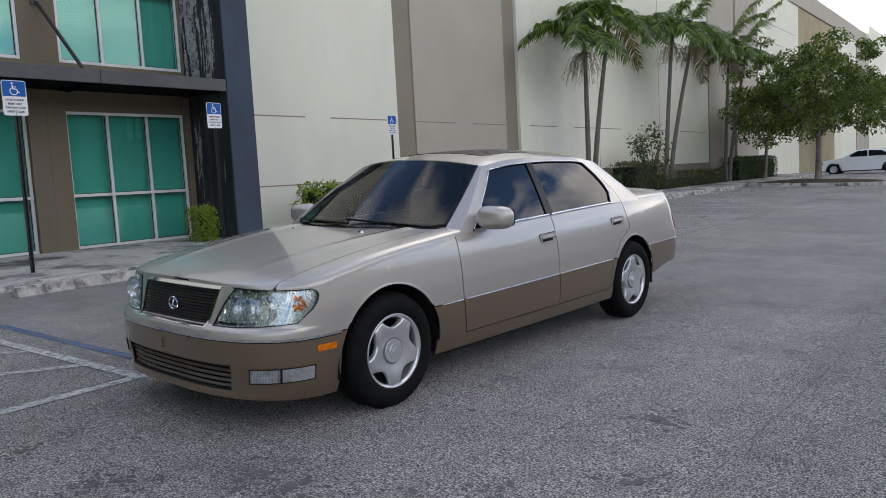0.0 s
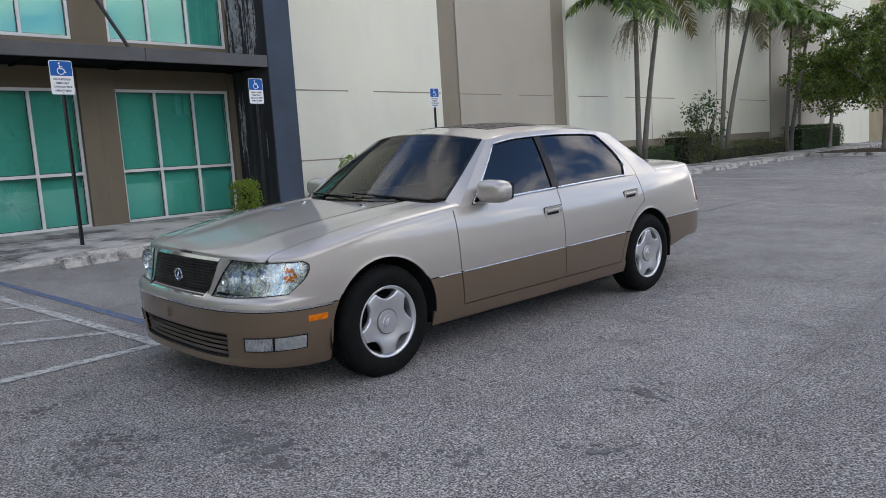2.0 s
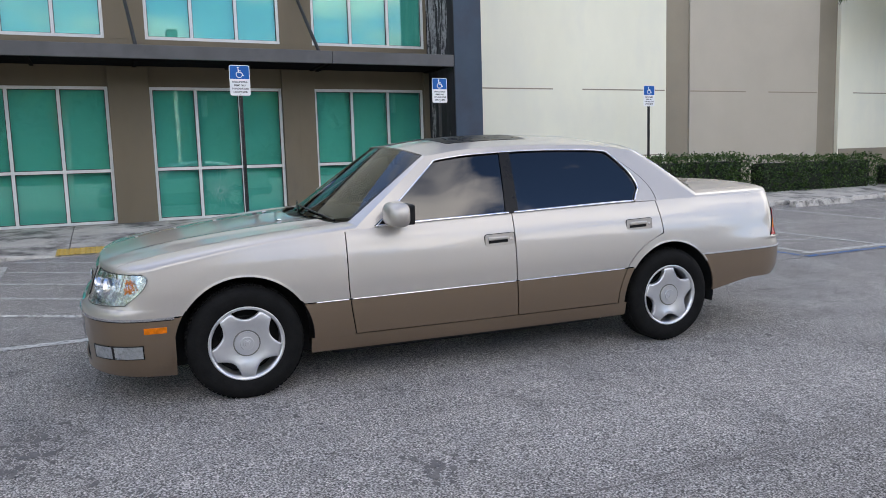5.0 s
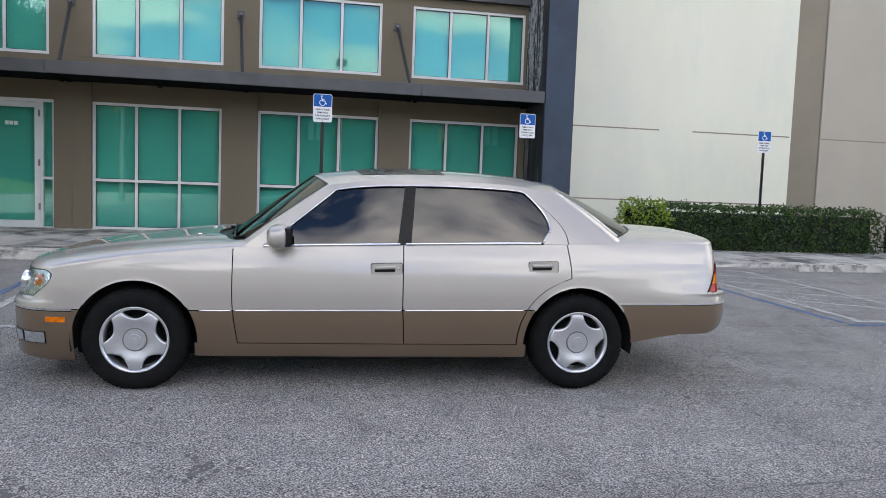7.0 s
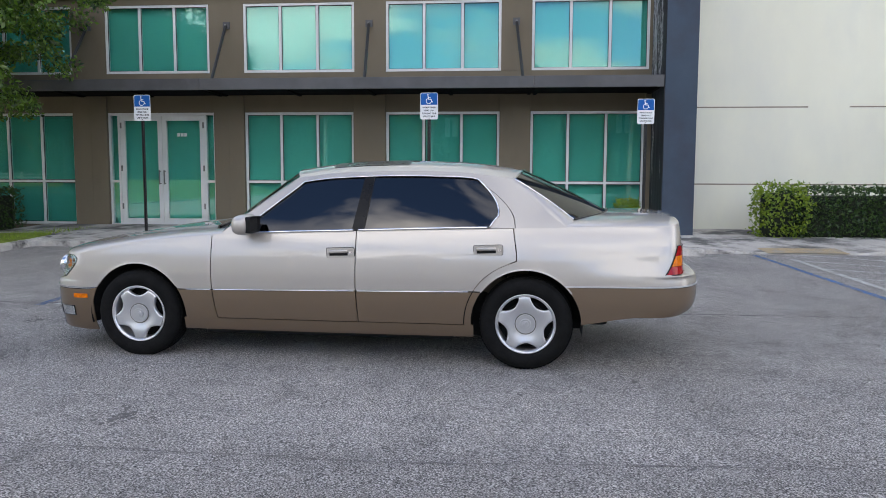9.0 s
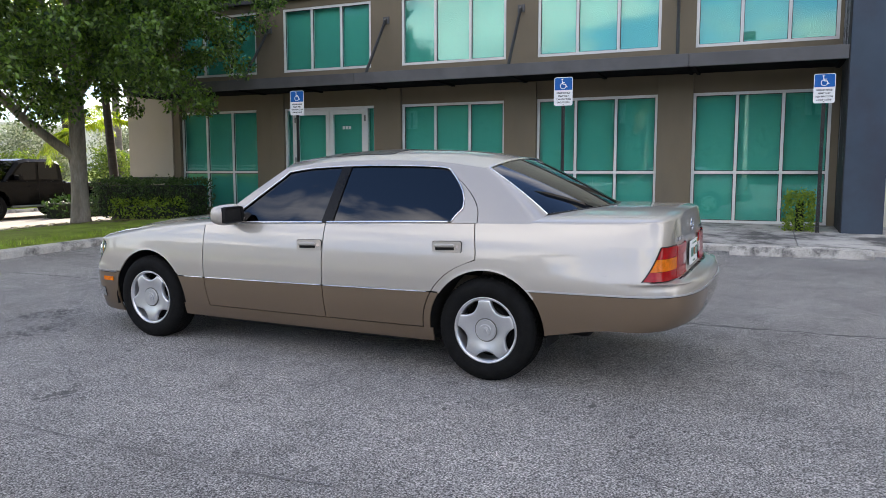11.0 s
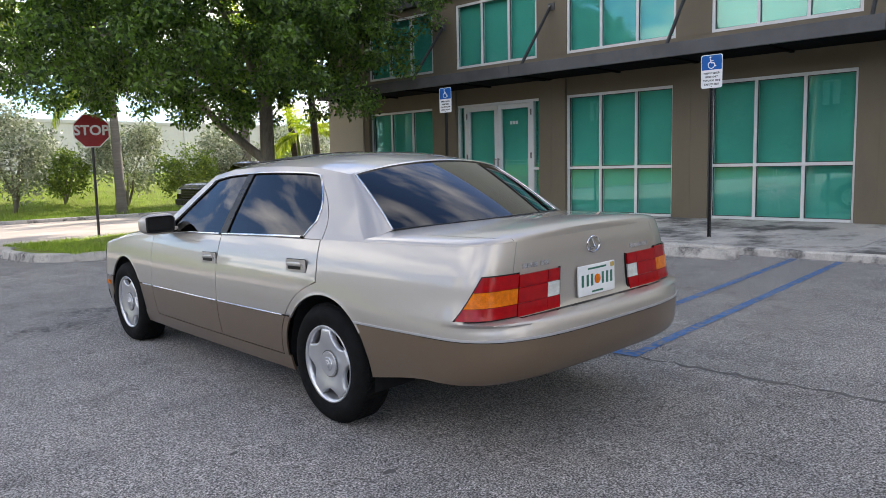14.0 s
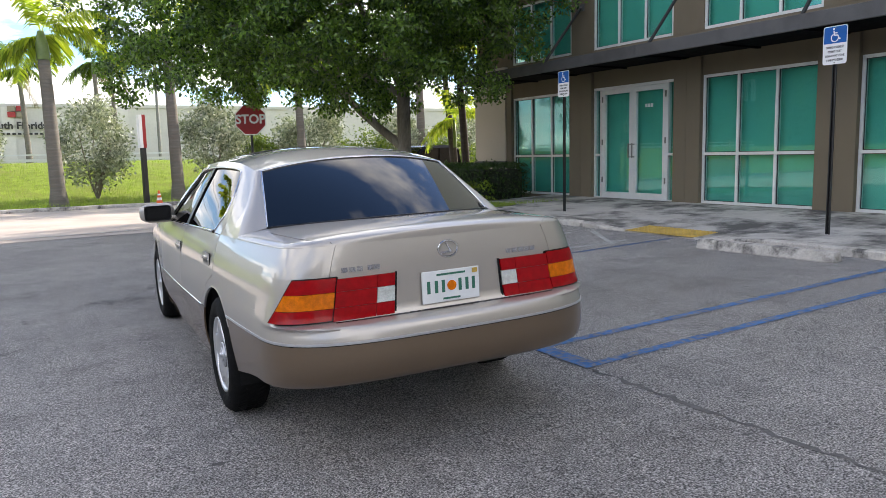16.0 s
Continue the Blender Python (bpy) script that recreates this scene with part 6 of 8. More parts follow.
    for s in (-1, 1):
        bm = bmesh.new()
        add_patch(bm, lambda a, b: lamp_at(s, lerp(15.7 + 3.0 * b, lamp_in(b) - 0.4, a), b, 0.0, 0.0), 6, 10)
        add_patch(bm, lambda a, b: (lambda th: face(s * th, lerp(0.556, lamp_low(th), b)))(lerp(15.2, 90, a)), 26, 2)
        add_patch(bm, lambda a, b: lamp_at(s, lerp(lamp_out(b) + 0.6, 90, a), b, 0.0, 0.0), 8, 12)
        shell("headlamp_surround", bm, CHAMPAGNE, car)
    grille = None
    for k in range(12):
        z = 0.5555 + k * 0.0153
        bm = bmesh.new()
        half = 14.3 + 2.9 * k / 11
        add_patch(bm, lambda a, b: face(a, z + 0.0075 * b, 0.004 - 0.016 * b), spread(-half, half, 14), 2)
        if grille is None:
            grille = shell("grille", bm, GRILLEGREY, car, "dark slatted radiator grille with a chrome rim", 0.006)
        else:
            shell("slat", bm, GRILLEGREY, grille, "", 0.006)
    bm = bmesh.new()
    add_patch(bm, lambda a, b: face(lerp(-18.2, 18.2, a), lerp(0.737, 0.752, b), 0.012 - 0.010 * b), 16, 3)
    for s in (-1, 1):
        add_patch(bm, lambda a, b: face(s * lerp(14.5 + 3.0 * b, 15.5 + 3.0 * b, a), lerp(0.552, 0.740, b), 0.008), 2, 8)
    add_patch(bm, lambda a, b: face(lerp(-15.2, 15.2, a), lerp(0.548, 0.555, b), 0.006), 14, 2)
    shell("grille_rim", bm, CHROME, grille, "chrome grille rim", 0.012)
    bm = bmesh.new()
    add_patch(bm, lambda a, b: face(a, lerp(0.748, rim_height(face, a) + 0.002, b), 0.002 - 0.004 * b), spread(-24, 24, 16), 3)
    shell("nose_lip", bm, CHAMPAGNE, grille, "champagne lip below the hood", 0.008)
    p = face(0, 0.640, 0.022)
    ring(grille, (p[0] + 0.006, 0, 0.638), 0, 0.044, 0.033)
    for s in (-1, 1):
        bm = bmesh.new()
        add_patch(bm, lambda a, b: lamp_at(s, lerp(lamp_in(b), lamp_out(b), a), b, 0.004), 22, 10)
        lamp = shell("headlamp", bm, LAMPGLASS, car, "clear swept-back glass headlamp", 0.004)
        lamp.visible_shadow = False
        bm = bmesh.new()
        add_patch(bm, lambda a, b: lamp_at(s, lerp(lamp_in(b), lamp_out(b), a), b, -0.034), 22, 8)
        shell("lamp_bowl", bm, LAMPBOWL, lamp, "", 0.004)
        bm = bmesh.new()
        add_patch(bm, lambda a, b: lamp_at(s, lamp_in(b) + 0.05, b, lerp(0.001, -0.036, a)), 2, 10)
        add_patch(bm, lambda a, b: lamp_at(s, lerp(lamp_in(0), lamp_out(0), a), 0.004, lerp(0.001, -0.036, b)), 18, 2)
        part("lamp_wall", bm, LAMPBOWL, lamp, smooth=True)
        for th, r, w in ((23.5, 0.050, 0.640), (32.5, 0.066, 0.644), (44, 0.068, 0.650)):
            c = face(s * th, w, -0.004)
            turn_in = Matrix.Translation((c[0] + 0.034, c[1], c[2])) @ Matrix.Rotation(radians(s * th * 0.25), 4, "Z") @ Matrix.Rotation(radians(-90), 4, "Y")
            bm = bmesh.new()
            k = 32
            prof = [(0.10, -0.030), (0.42, -0.024), (0.70, -0.008), (0.90, 0.014), (1.0, 0.030), (1.06, 0.030)]
            rows = [[bm.verts.new(turn_in @ Vector((math.cos(i / k * math.tau) * r * p, math.sin(i / k * math.tau) * r * p, z + (0.0018 if i % 4 < 2 else 0)))) for i in range(k)] for p, z in prof]
            for p, q in zip(rows[:-1], rows[1:]):
                for i in range(k):
                    bm.faces.new((p[i], p[(i + 1) % k], q[(i + 1) % k], q[i]))
            bowl = part("reflector", bm, REFLECTOR, lamp)
            bm = bmesh.new()
            bmesh.ops.create_uvsphere(bm, u_segments=10, v_segments=7, radius=r * 0.17, matrix=turn_in @ Matrix.Translation((0, 0, -0.012)))
            part("bulb", bm, GRILLEGREY, bowl, smooth=True)
        rnd = random.Random(7)
        bm = bmesh.new()
        for k in range(46):
            an, f = rnd.uniform(0, math.tau), math.sqrt(rnd.random())
            th, h, big = 66.3 + 4.4 * f * math.cos(an), 0.60 + 0.26 * f * math.sin(an), rnd.uniform(0.5, 1.0)
            bm.faces.new([bm.verts.new(lamp_at(s, th + 1.5 * big * math.cos(an + q), h + 0.085 * big * math.sin(an + q), -0.010 - rnd.uniform(0, 0.010))) for q in (0, 2.0, 4.1)])
        part("turn_signal", bm, AMBERLENS, lamp, "faceted amber bulb cap in a clear turn signal")
        bm = bmesh.new()
        add_patch(bm, lambda a, b: lamp_at(s, lerp(56.3, 56.9, a) + 4.6 * b, b, -0.002), 2, 8)
        shell("lamp_divider", bm, LAMPBOWL, lamp, "", 0.010)
        for fn, na, nb in ((lambda a, b: lamp_at(s, lamp_in(b) - 0.25 * a, b, 0.005), 1, 10),
                           (lambda a, b: lamp_at(s, lamp_out(b) + 0.45 * a, b, 0.005), 1, 12),
                           (lambda a, b: (lambda th: face(s * th, lerp(lamp_low(th) - 0.0035, lamp_low(th), b), 0.005))(lerp(18.0, 66.8, a)), 18, 1),
                           (lambda a, b: (lambda th: face(s * th, lerp(rim_height(face, th) - 0.005, rim_height(face, th) - 0.001, b), 0.003))(lerp(24, 75, a)), 18, 1)):
            bm = bmesh.new()
            add_patch(bm, fn, na, nb)
            shell("lamp_gasket", bm, BLACKTRIM, lamp, "", 0.01)
    # ---- inside
    for v in (-0.37, 0.37):
        bm = bmesh.new()
        add_box(bm, 2.05, 2.58, v - 0.26, v + 0.26, 0.42, 0.60, 0.06)
        seat = part("front_seat", bm, LEATHER, car, "ivory leather front seat", smooth=True)
        bm = bmesh.new()
        add_box(bm, -0.07, 0.07, v - 0.25, v + 0.25, 0.0, 0.60, 0.06, Matrix.Translation((2.55, 0, 0.55)) @ Matrix.Rotation(radians(14), 4, "Y"))
        part("backrest", bm, LEATHER, seat, smooth=True)
        bm = bmesh.new()
        add_box(bm, -0.05, 0.05, v - 0.14, v + 0.14, 0.0, 0.17, 0.04, Matrix.Translation((2.70, 0, 1.13)) @ Matrix.Rotation(radians(10), 4, "Y"))
        part("headrest", bm, LEATHER, seat, smooth=True)
    bm = bmesh.new()
    add_box(bm, 3.05, 3.60, -0.62, 0.62, 0.42, 0.62, 0.06)
    bench = part("rear_seat", bm, LEATHER, car, "ivory leather rear bench", smooth=True)
    bm = bmesh.new()
    add_box(bm, -0.08, 0.08, -0.62, 0.62, 0.0, 0.56, 0.06, Matrix.Translation((3.62, 0, 0.52)) @ Matrix.Rotation(radians(18), 4, "Y"))
    part("backrest", bm, LEATHER, bench, smooth=True)
    bm = bmesh.new()
    add_box(bm, 3.64, 4.10, -0.62, 0.62, 0.945, 0.975, 0.01)
    part("parcel_shelf", bm, DASH, car)
    bm = bmesh.new()
    add_box(bm, 1.50, 1.92, -0.66, 0.66, 0.68, 0.935, 0.05)
    part("dashboard", bm, DASH, car, smooth=True)
    bm = bmesh.new()
    k = 24
    mm = Matrix.Translation((2.0, -0.37, 0.92)) @ Matrix.Rotation(radians(-62), 4, "Y")
    for i in range(k):
        a, b = i / k * math.tau, (i + 1) / k * math.tau
        add_tube(bm, mm @ Vector((math.cos(a) * 0.185, math.sin(a) * 0.185, 0)), mm @ Vector((math.cos(b) * 0.185, math.sin(b) * 0.185, 0)), 0.015, seg=8, caps=False)
    add_tube(bm, mm @ Vector((0, -0.18, 0)), mm @ Vector((0, 0.18, 0)), 0.03)
    part("steering_wheel", bm, DASH, car, smooth=True)
    bm = bmesh.new()
    add_box(bm, 2.02, 2.06, -0.11, 0.11, 1.25, 1.31, 0.01)
    part("rear_view_mirror", bm, BLACKTRIM, car)
    bm = bmesh.new()
    for v in (-0.55,):
        add_tube(bm, (4.3, v, 0.36), (4.74, v, 0.375), 0.022)
    part("exhaust_pipe", bm, STEEL, car)
    return car


sedan()

# ---------------------------------------------------------------- signs
def handicap_sign(x, y, top, label):
    z0 = walk_z(x)
    root = empty("parking_sign", Matrix.Translation((x, y, z0)), label=label, category="sign", group="accessible parking signs")
    h = top - z0
    bm = bmesh.new()      # U-channel post with punched edge
    add_box(bm, -0.020, -0.014, -0.015, 0.015, 0, h - 0.05)
    for s in (-1, 1):
        add_box(bm, -0.014, 0.012, s * 0.017 - 0.002, s * 0.017 + 0.002, 0, h - 0.05)
        add_box(bm, 0.010, 0.014, min(s * 0.017, s * 0.028), max(s * 0.017, s * 0.028), 0, h - 0.05)
    post = part("post", bm, BLACKPAINT, root, "dark steel channel post")
    bm = bmesh.new()
    for i in range(40):
        bmesh.ops.create_cone(bm, cap_ends=True, segments=6, radius1=0.005, radius2=0.005, depth=0.002, matrix=Matrix.Translation((-0.012, 0, 0.1 + i * 0.06)) @ Matrix.Rotation(radians(90), 4, "Y"))
    part("punched_holes", bm, STEEL, post)

    def sheet(x0, x1, hw, z0, z1, r0, r1):
        """A thin plate with rounded corners; r0 below, r1 above."""
        bm = bmesh.new()
        ring_ = []
        for cy, cz, rr, a in ((hw - r0, z0 + r0, r0, -90), (hw - r1, z1 - r1, r1, 0), (-hw + r1, z1 - r1, r1, 90), (-hw + r0, z0 + r0, r0, 180)):
            ring_ += [(cy + rr * math.cos(radians(a + 15 * k)), cz + rr * math.sin(radians(a + 15 * k))) for k in range(7)]
        front = [bm.verts.new((x1, y, z)) for y, z in ring_]
        back = [bm.verts.new((x0, y, z)) for y, z in ring_]
        bm.faces.new(front)
        bm.faces.new(back[::-1])
        for k in range(len(ring_)):
            bm.faces.new((front[k], back[k], back[(k + 1) % len(ring_)], front[(k + 1) % len(ring_)]))
        return bm

    plate = part("plate", sheet(0.016, 0.019, 0.152, h - 0.452, h, 0.03, 0.03), SIGNWHITE, root, "white and blue sign plate")
    part("blue_field", sheet(0.0185, 0.0205, 0.142, h - 0.205, h - 0.010, 0.003, 0.024), SIGNBLUE, plate)
    bm = bmesh.new()      # wheelchair symbol of strokes
    X = 0.0215

    def stroke(pts, w):
        for (a, b), (c, d) in zip(pts[:-1], pts[1:]):
            add_tube(bm, (X, a, h - 0.11 + b), (X, c, h - 0.11 + d), w, seg=6)
    arc = [(math.cos(a) * 0.046 - 0.004, math.sin(a) * 0.046 - 0.030) for a in np.linspace(radians(118), radians(390), 14)]
    stroke([(p[0], p[1]) for p in arc], 0.006)
    stroke([(-0.018, 0.052), (-0.012, 0.0), (0.034, -0.004), (0.052, -0.048), (0.066, -0.044)], 0.0075)
    stroke([(-0.014, 0.026), (0.026, 0.024)], 0.006)
    bmesh.ops.create_uvsphere(bm, u_segments=10, v_segments=8, radius=0.013, matrix=Matrix.Translation((X, -0.020, h - 0.038)))
    for v in bm.verts:
        v.co.x = X + (v.co.x - X) * 0.12
    part("symbol", bm, SIGNWHITE, plate)
    mt = Matrix.Rotation(radians(90), 4, "Z") @ Matrix.Rotation(radians(90), 4, "X")
    for i, t in enumerate(("PARKING BY DISABLED", "PERMIT ONLY", "TOW-AWAY ZONE", "& FINE UP TO $250.00")):
        writing("wording", t, 0.036, Matrix.Translation((0.0197, 0, h - 0.252 - i * 0.050)) @ mt @ Matrix.Diagonal((0.78 if len(t) < 15 else 0.60, 1, 1, 1)), INK, plate)
    for z in (h - 0.030, h - 0.43):
        bm = bmesh.new()
        bmesh.ops.create_cone(bm, cap_ends=True, segments=10, radius1=0.008, radius2=0.006, depth=0.006, matrix=Matrix.Translation((0.023, 0, z)) @ Matrix.Rotation(radians(90), 4, "Y"))
        part("bolt", bm, STEEL, plate)


handicap_sign(-10.34, -0.555, 2.81, "blue and white accessible parking sign on a post before the entrance")
handicap_sign(-10.34, 4.545, 2.815, "blue and white accessible parking sign on a post by the kerb")
handicap_sign(-11.50, 8.39, 2.815, "blue and white accessible parking sign beside the slate blue pier")
handicap_sign(-11.93, 13.65, 2.79, "blue and white accessible parking sign behind a clipped hedge")


def stop_sign(x, y):
    z0 = ground_z(x, y)
    root = empty("stop_sign", Matrix.Translation((x, y, z0)) @ Matrix.Rotation(radians(62), 4, "Z"), label="red octagonal stop sign on a dark post at the street", category="sign")
    tube("post", (0, 0, -0.1), (0, 0, 2.74), 0.03, BLACKPAINT, root)
    for nm, r, d, mat in (("plate", 0.395, 0.004, SIGNWHITE), ("red_face", 0.372, 0.008, SIGNRED)):
        bm = bmesh.new()
        bmesh.ops.create_cone(bm, cap_ends=True, segments=8, radius1=r, radius2=r, depth=d, matrix=Matrix.Translation((0.035, 0, 2.39)) @ Matrix.Rotation(radians(90), 4, "Y") @ Matrix.Rotation(radians(22.5), 4, "Z"))
        pl = part(nm, bm, mat, root)
    mt = Matrix.Rotation(radians(90), 4, "Z") @ Matrix.Rotation(radians(90), 4, "X")
    writing("wording", "STOP", 0.30, Matrix.Translation((0.0405, 0, 2.39)) @ mt, SIGNWHITE, root)


stop_sign(-6.77, -8.0)


def marker_board(x, y):
    root = empty("marker_board", Matrix.Translation((x, y, ground_z(x, y))) @ Matrix.Rotation(radians(20), 4, "Z"), label="slim red and white sign board on a black post", category="sign")
    box("post", -0.07, 0.09, -0.08, 0.08, 0, 2.15, BLACKPAINT, root)
    box("red_face", -0.10, 0.03, -0.09, 0.09, 2.15, 3.35, SIGNRED, root)
    box("white_face", 0.03, 0.15, -0.09, 0.09, 2.15, 3.35, SIGNWHITE, root)


marker_board(-5.95, -19.3)


def cone(x, y):
    root = empty("traffic_cone", Matrix.Translation((x, y, ground_z(x, y))), label="orange traffic cone with white bands at the street", category="cone")
    ORANGE = material("cone_orange", (0.75, 0.12, 0.02), 0.5)
    box("base", -0.19, 0.19, -0.19, 0.19, 0, 0.03, ORANGE, root, bevel=0.01)
    for a, b, mat, nm in ((0.03, 0.22, ORANGE, "body"), (0.22, 0.32, SIGNWHITE, "band"), (0.32, 0.40, ORANGE, "body"), (0.40, 0.46, SIGNWHITE, "band"), (0.46, 0.58, ORANGE, "tip")):
        r = lambda z: 0.14 - 0.19 * z
        tube(nm, (0, 0, a), (0, 0, b), r(a), mat, root, r1=r(b), seg=20)


cone(-6.35, -19.1)


# ---------------------------------------------------------------- plants
def leaf_cloud(name, centres, radii, per, size, mat, parent, seed, flat=0.0, aspect=0.5, down=0.0, kind="stuff"):
    """Many small pointed leaves in loose clumps; each leaf is two triangles folded along its rib."""
    rng = np.random.default_rng(seed)
    n = len(centres) * per
    c = np.repeat(np.asarray(centres, float), per, axis=0)
    r = np.repeat(np.asarray(radii, float), per, axis=0)
    d = rng.normal(size=(n, 3))
    d /= np.linalg.norm(d, axis=1, keepdims=True)
    p = c + d * (rng.random((n, 1)) ** 0.5) * r
    a = d * 0.5 + rng.normal(size=(n, 3)) * 0.6 + np.array([0, 0, -down])
    a /= np.linalg.norm(a, axis=1, keepdims=True)
    b = np.cross(a, rng.normal(size=(n, 3)))
    b /= np.linalg.norm(b, axis=1, keepdims=True)
    up = np.cross(a, b)
    L = size * (0.7 + 0.6 * rng.random((n, 1)))
    W = L * aspect / 2
    v = np.stack([p - a * L / 2, p + b * W + up * W * 0.25, p + a * L / 2, p - b * W + up * W * 0.25], 1).reshape(-1, 3)
    i = np.arange(n) * 4
    f = np.stack([i, i + 1, i + 2, i + 3], 1)
    me = bpy.data.meshes.new(name)
    me.vertices.add(len(v))
    me.vertices.foreach_set("co", v.ravel())
    me.loops.add(4 * n)
    me.loops.foreach_set("vertex_index", f.ravel().astype(np.int32))
    me.polygons.add(n)
    me.polygons.foreach_set("loop_start", (np.arange(n) * 4).astype(np.int32))
    me.update(calc_edges=True)
    me.validate()
    me.materials.append(mat)
    ob = new(name, me)
    if parent:
        ob.parent = parent
    return tagged(ob, kind=kind)


def limb(bm, start, end, r0, r1, rnd, wob=0.12, n=6):
    start, end = Vector(start), Vector(end)
    L = (end - start).length
    pts = []
    for i in range(n + 1):
        t = i / n
        p = start.lerp(end, t)
        p.z += 0.10 * L * math.sin(math.pi * t) * 0.6
        if 0 < i < n:
            p += Vector((rnd.uniform(-1, 1), rnd.uniform(-1, 1), rnd.uniform(-0.6, 0.6))) * wob * L * 0.25
        pts.append(p)
    bent_tube(bm, pts, [lerp(r0, r1, i / n) for i in range(n + 1)])
    return pts


def tree(base, fork, r, crown, radii, seed, label, leaves=LEAF, clumps=150, per=90, size=0.13, clump_r=0.55, main_limbs=(), skirt=0.0, name="tree", hollow=0.45, aspect=0.5, keep=None, low_limb=(), droop=0.0):
    rnd = random.Random(seed)
    root = empty(name, Matrix.Translation(base), label=label, category="tree")
    bm = bmesh.new()
    pts = [Vector((0, 0, -0.1))] + [Vector(fork) * f for f in (0.06, 0.25, 0.6, 1.0)]
    bent_tube(bm, pts, [r * 1.55, r * 1.2, r, r * 0.92, r * 0.9], 14)
    part("trunk", bm, BARK, root, smooth=True)
    ends = []
    if low_limb:
        bm = bmesh.new()
        k = len(low_limb) - 1
        bent_tube(bm, low_limb, [lerp(r * 0.66, r * 0.28, i / k) for i in range(k + 1)], 12)
        for j in range(2, k + 1):
            for _ in range(3):
                q = Vector(low_limb[j]) + Vector((rnd.uniform(-0.8, 1), rnd.uniform(-1, 0.8), rnd.uniform(0.3, 1.0)))
                limb(bm, low_limb[j], q, r * 0.22, r * 0.06, rnd, n=4)
                ends.append(q)
        part("limb", bm, BARK, root, smooth=True)
    crown = Vector(crown)
    n_l = len(main_limbs)
    targets = [Vector(m) for m in main_limbs]
    for i in range(7 - n_l):
        a = i / (7 - n_l) * math.tau + rnd.uniform(-0.4, 0.4)
        targets.append(crown + Vector((math.cos(a) * radii[0] * 0.55, math.sin(a) * radii[1] * 0.55, rnd.uniform(-0.3, 0.5) * radii[2])))
    for i, t in enumerate(targets):
        bm = bmesh.new()
        rr = r * (0.62 if i < n_l else rnd.uniform(0.35, 0.5))
        pts = limb(bm, Vector(fork) * 0.93, t, rr, rr * 0.4, rnd)
        for j in range(5):
            s = pts[rnd.randint(2, 6)]
            q = s + Vector((rnd.uniform(-1, 1), rnd.uniform(-1, 1), rnd.uniform(-0.2, 0.8))).normalized() * rnd.uniform(0.7, 1.6) * radii[0] / 4
            limb(bm, s, q, rr * 0.28, rr * 0.08, rnd, n=4)
            ends.append(q)
        ends.append(t)
        part("limb", bm, BARK, root, smooth=True)
    cs, rs = [Vector(e) for e in ends], [clump_r * rnd.uniform(0.6, 1.1) for _ in ends]
    while len(cs) < clumps:
        d = Vector((rnd.gauss(0, 1), rnd.gauss(0, 1), rnd.gauss(0, 1))).normalized()
        f = (hollow + (1 - hollow) * rnd.random())
        lump = 1 + 0.22 * noise.noise(d * 2.3 + Vector((seed, 0, 0)))
        q = crown + Vector((d.x * radii[0], d.y * radii[1], d.z * radii[2])) * f * lump
        if q.z < crown.z - radii[2] * (0.62 + skirt * rnd.random()):
            continue
        q.z -= droop * max(0.0, q.x - crown.x)
        if keep and not keep(q):
            continue
        cs.append(q)
        rs.append(clump_r * rnd.uniform(0.6, 1.15))
    leaf_cloud("crown", cs, [(q, q, q * 0.7) for q in rs], per, size, leaves, root, seed, aspect=aspect, down=0.35)
    return root


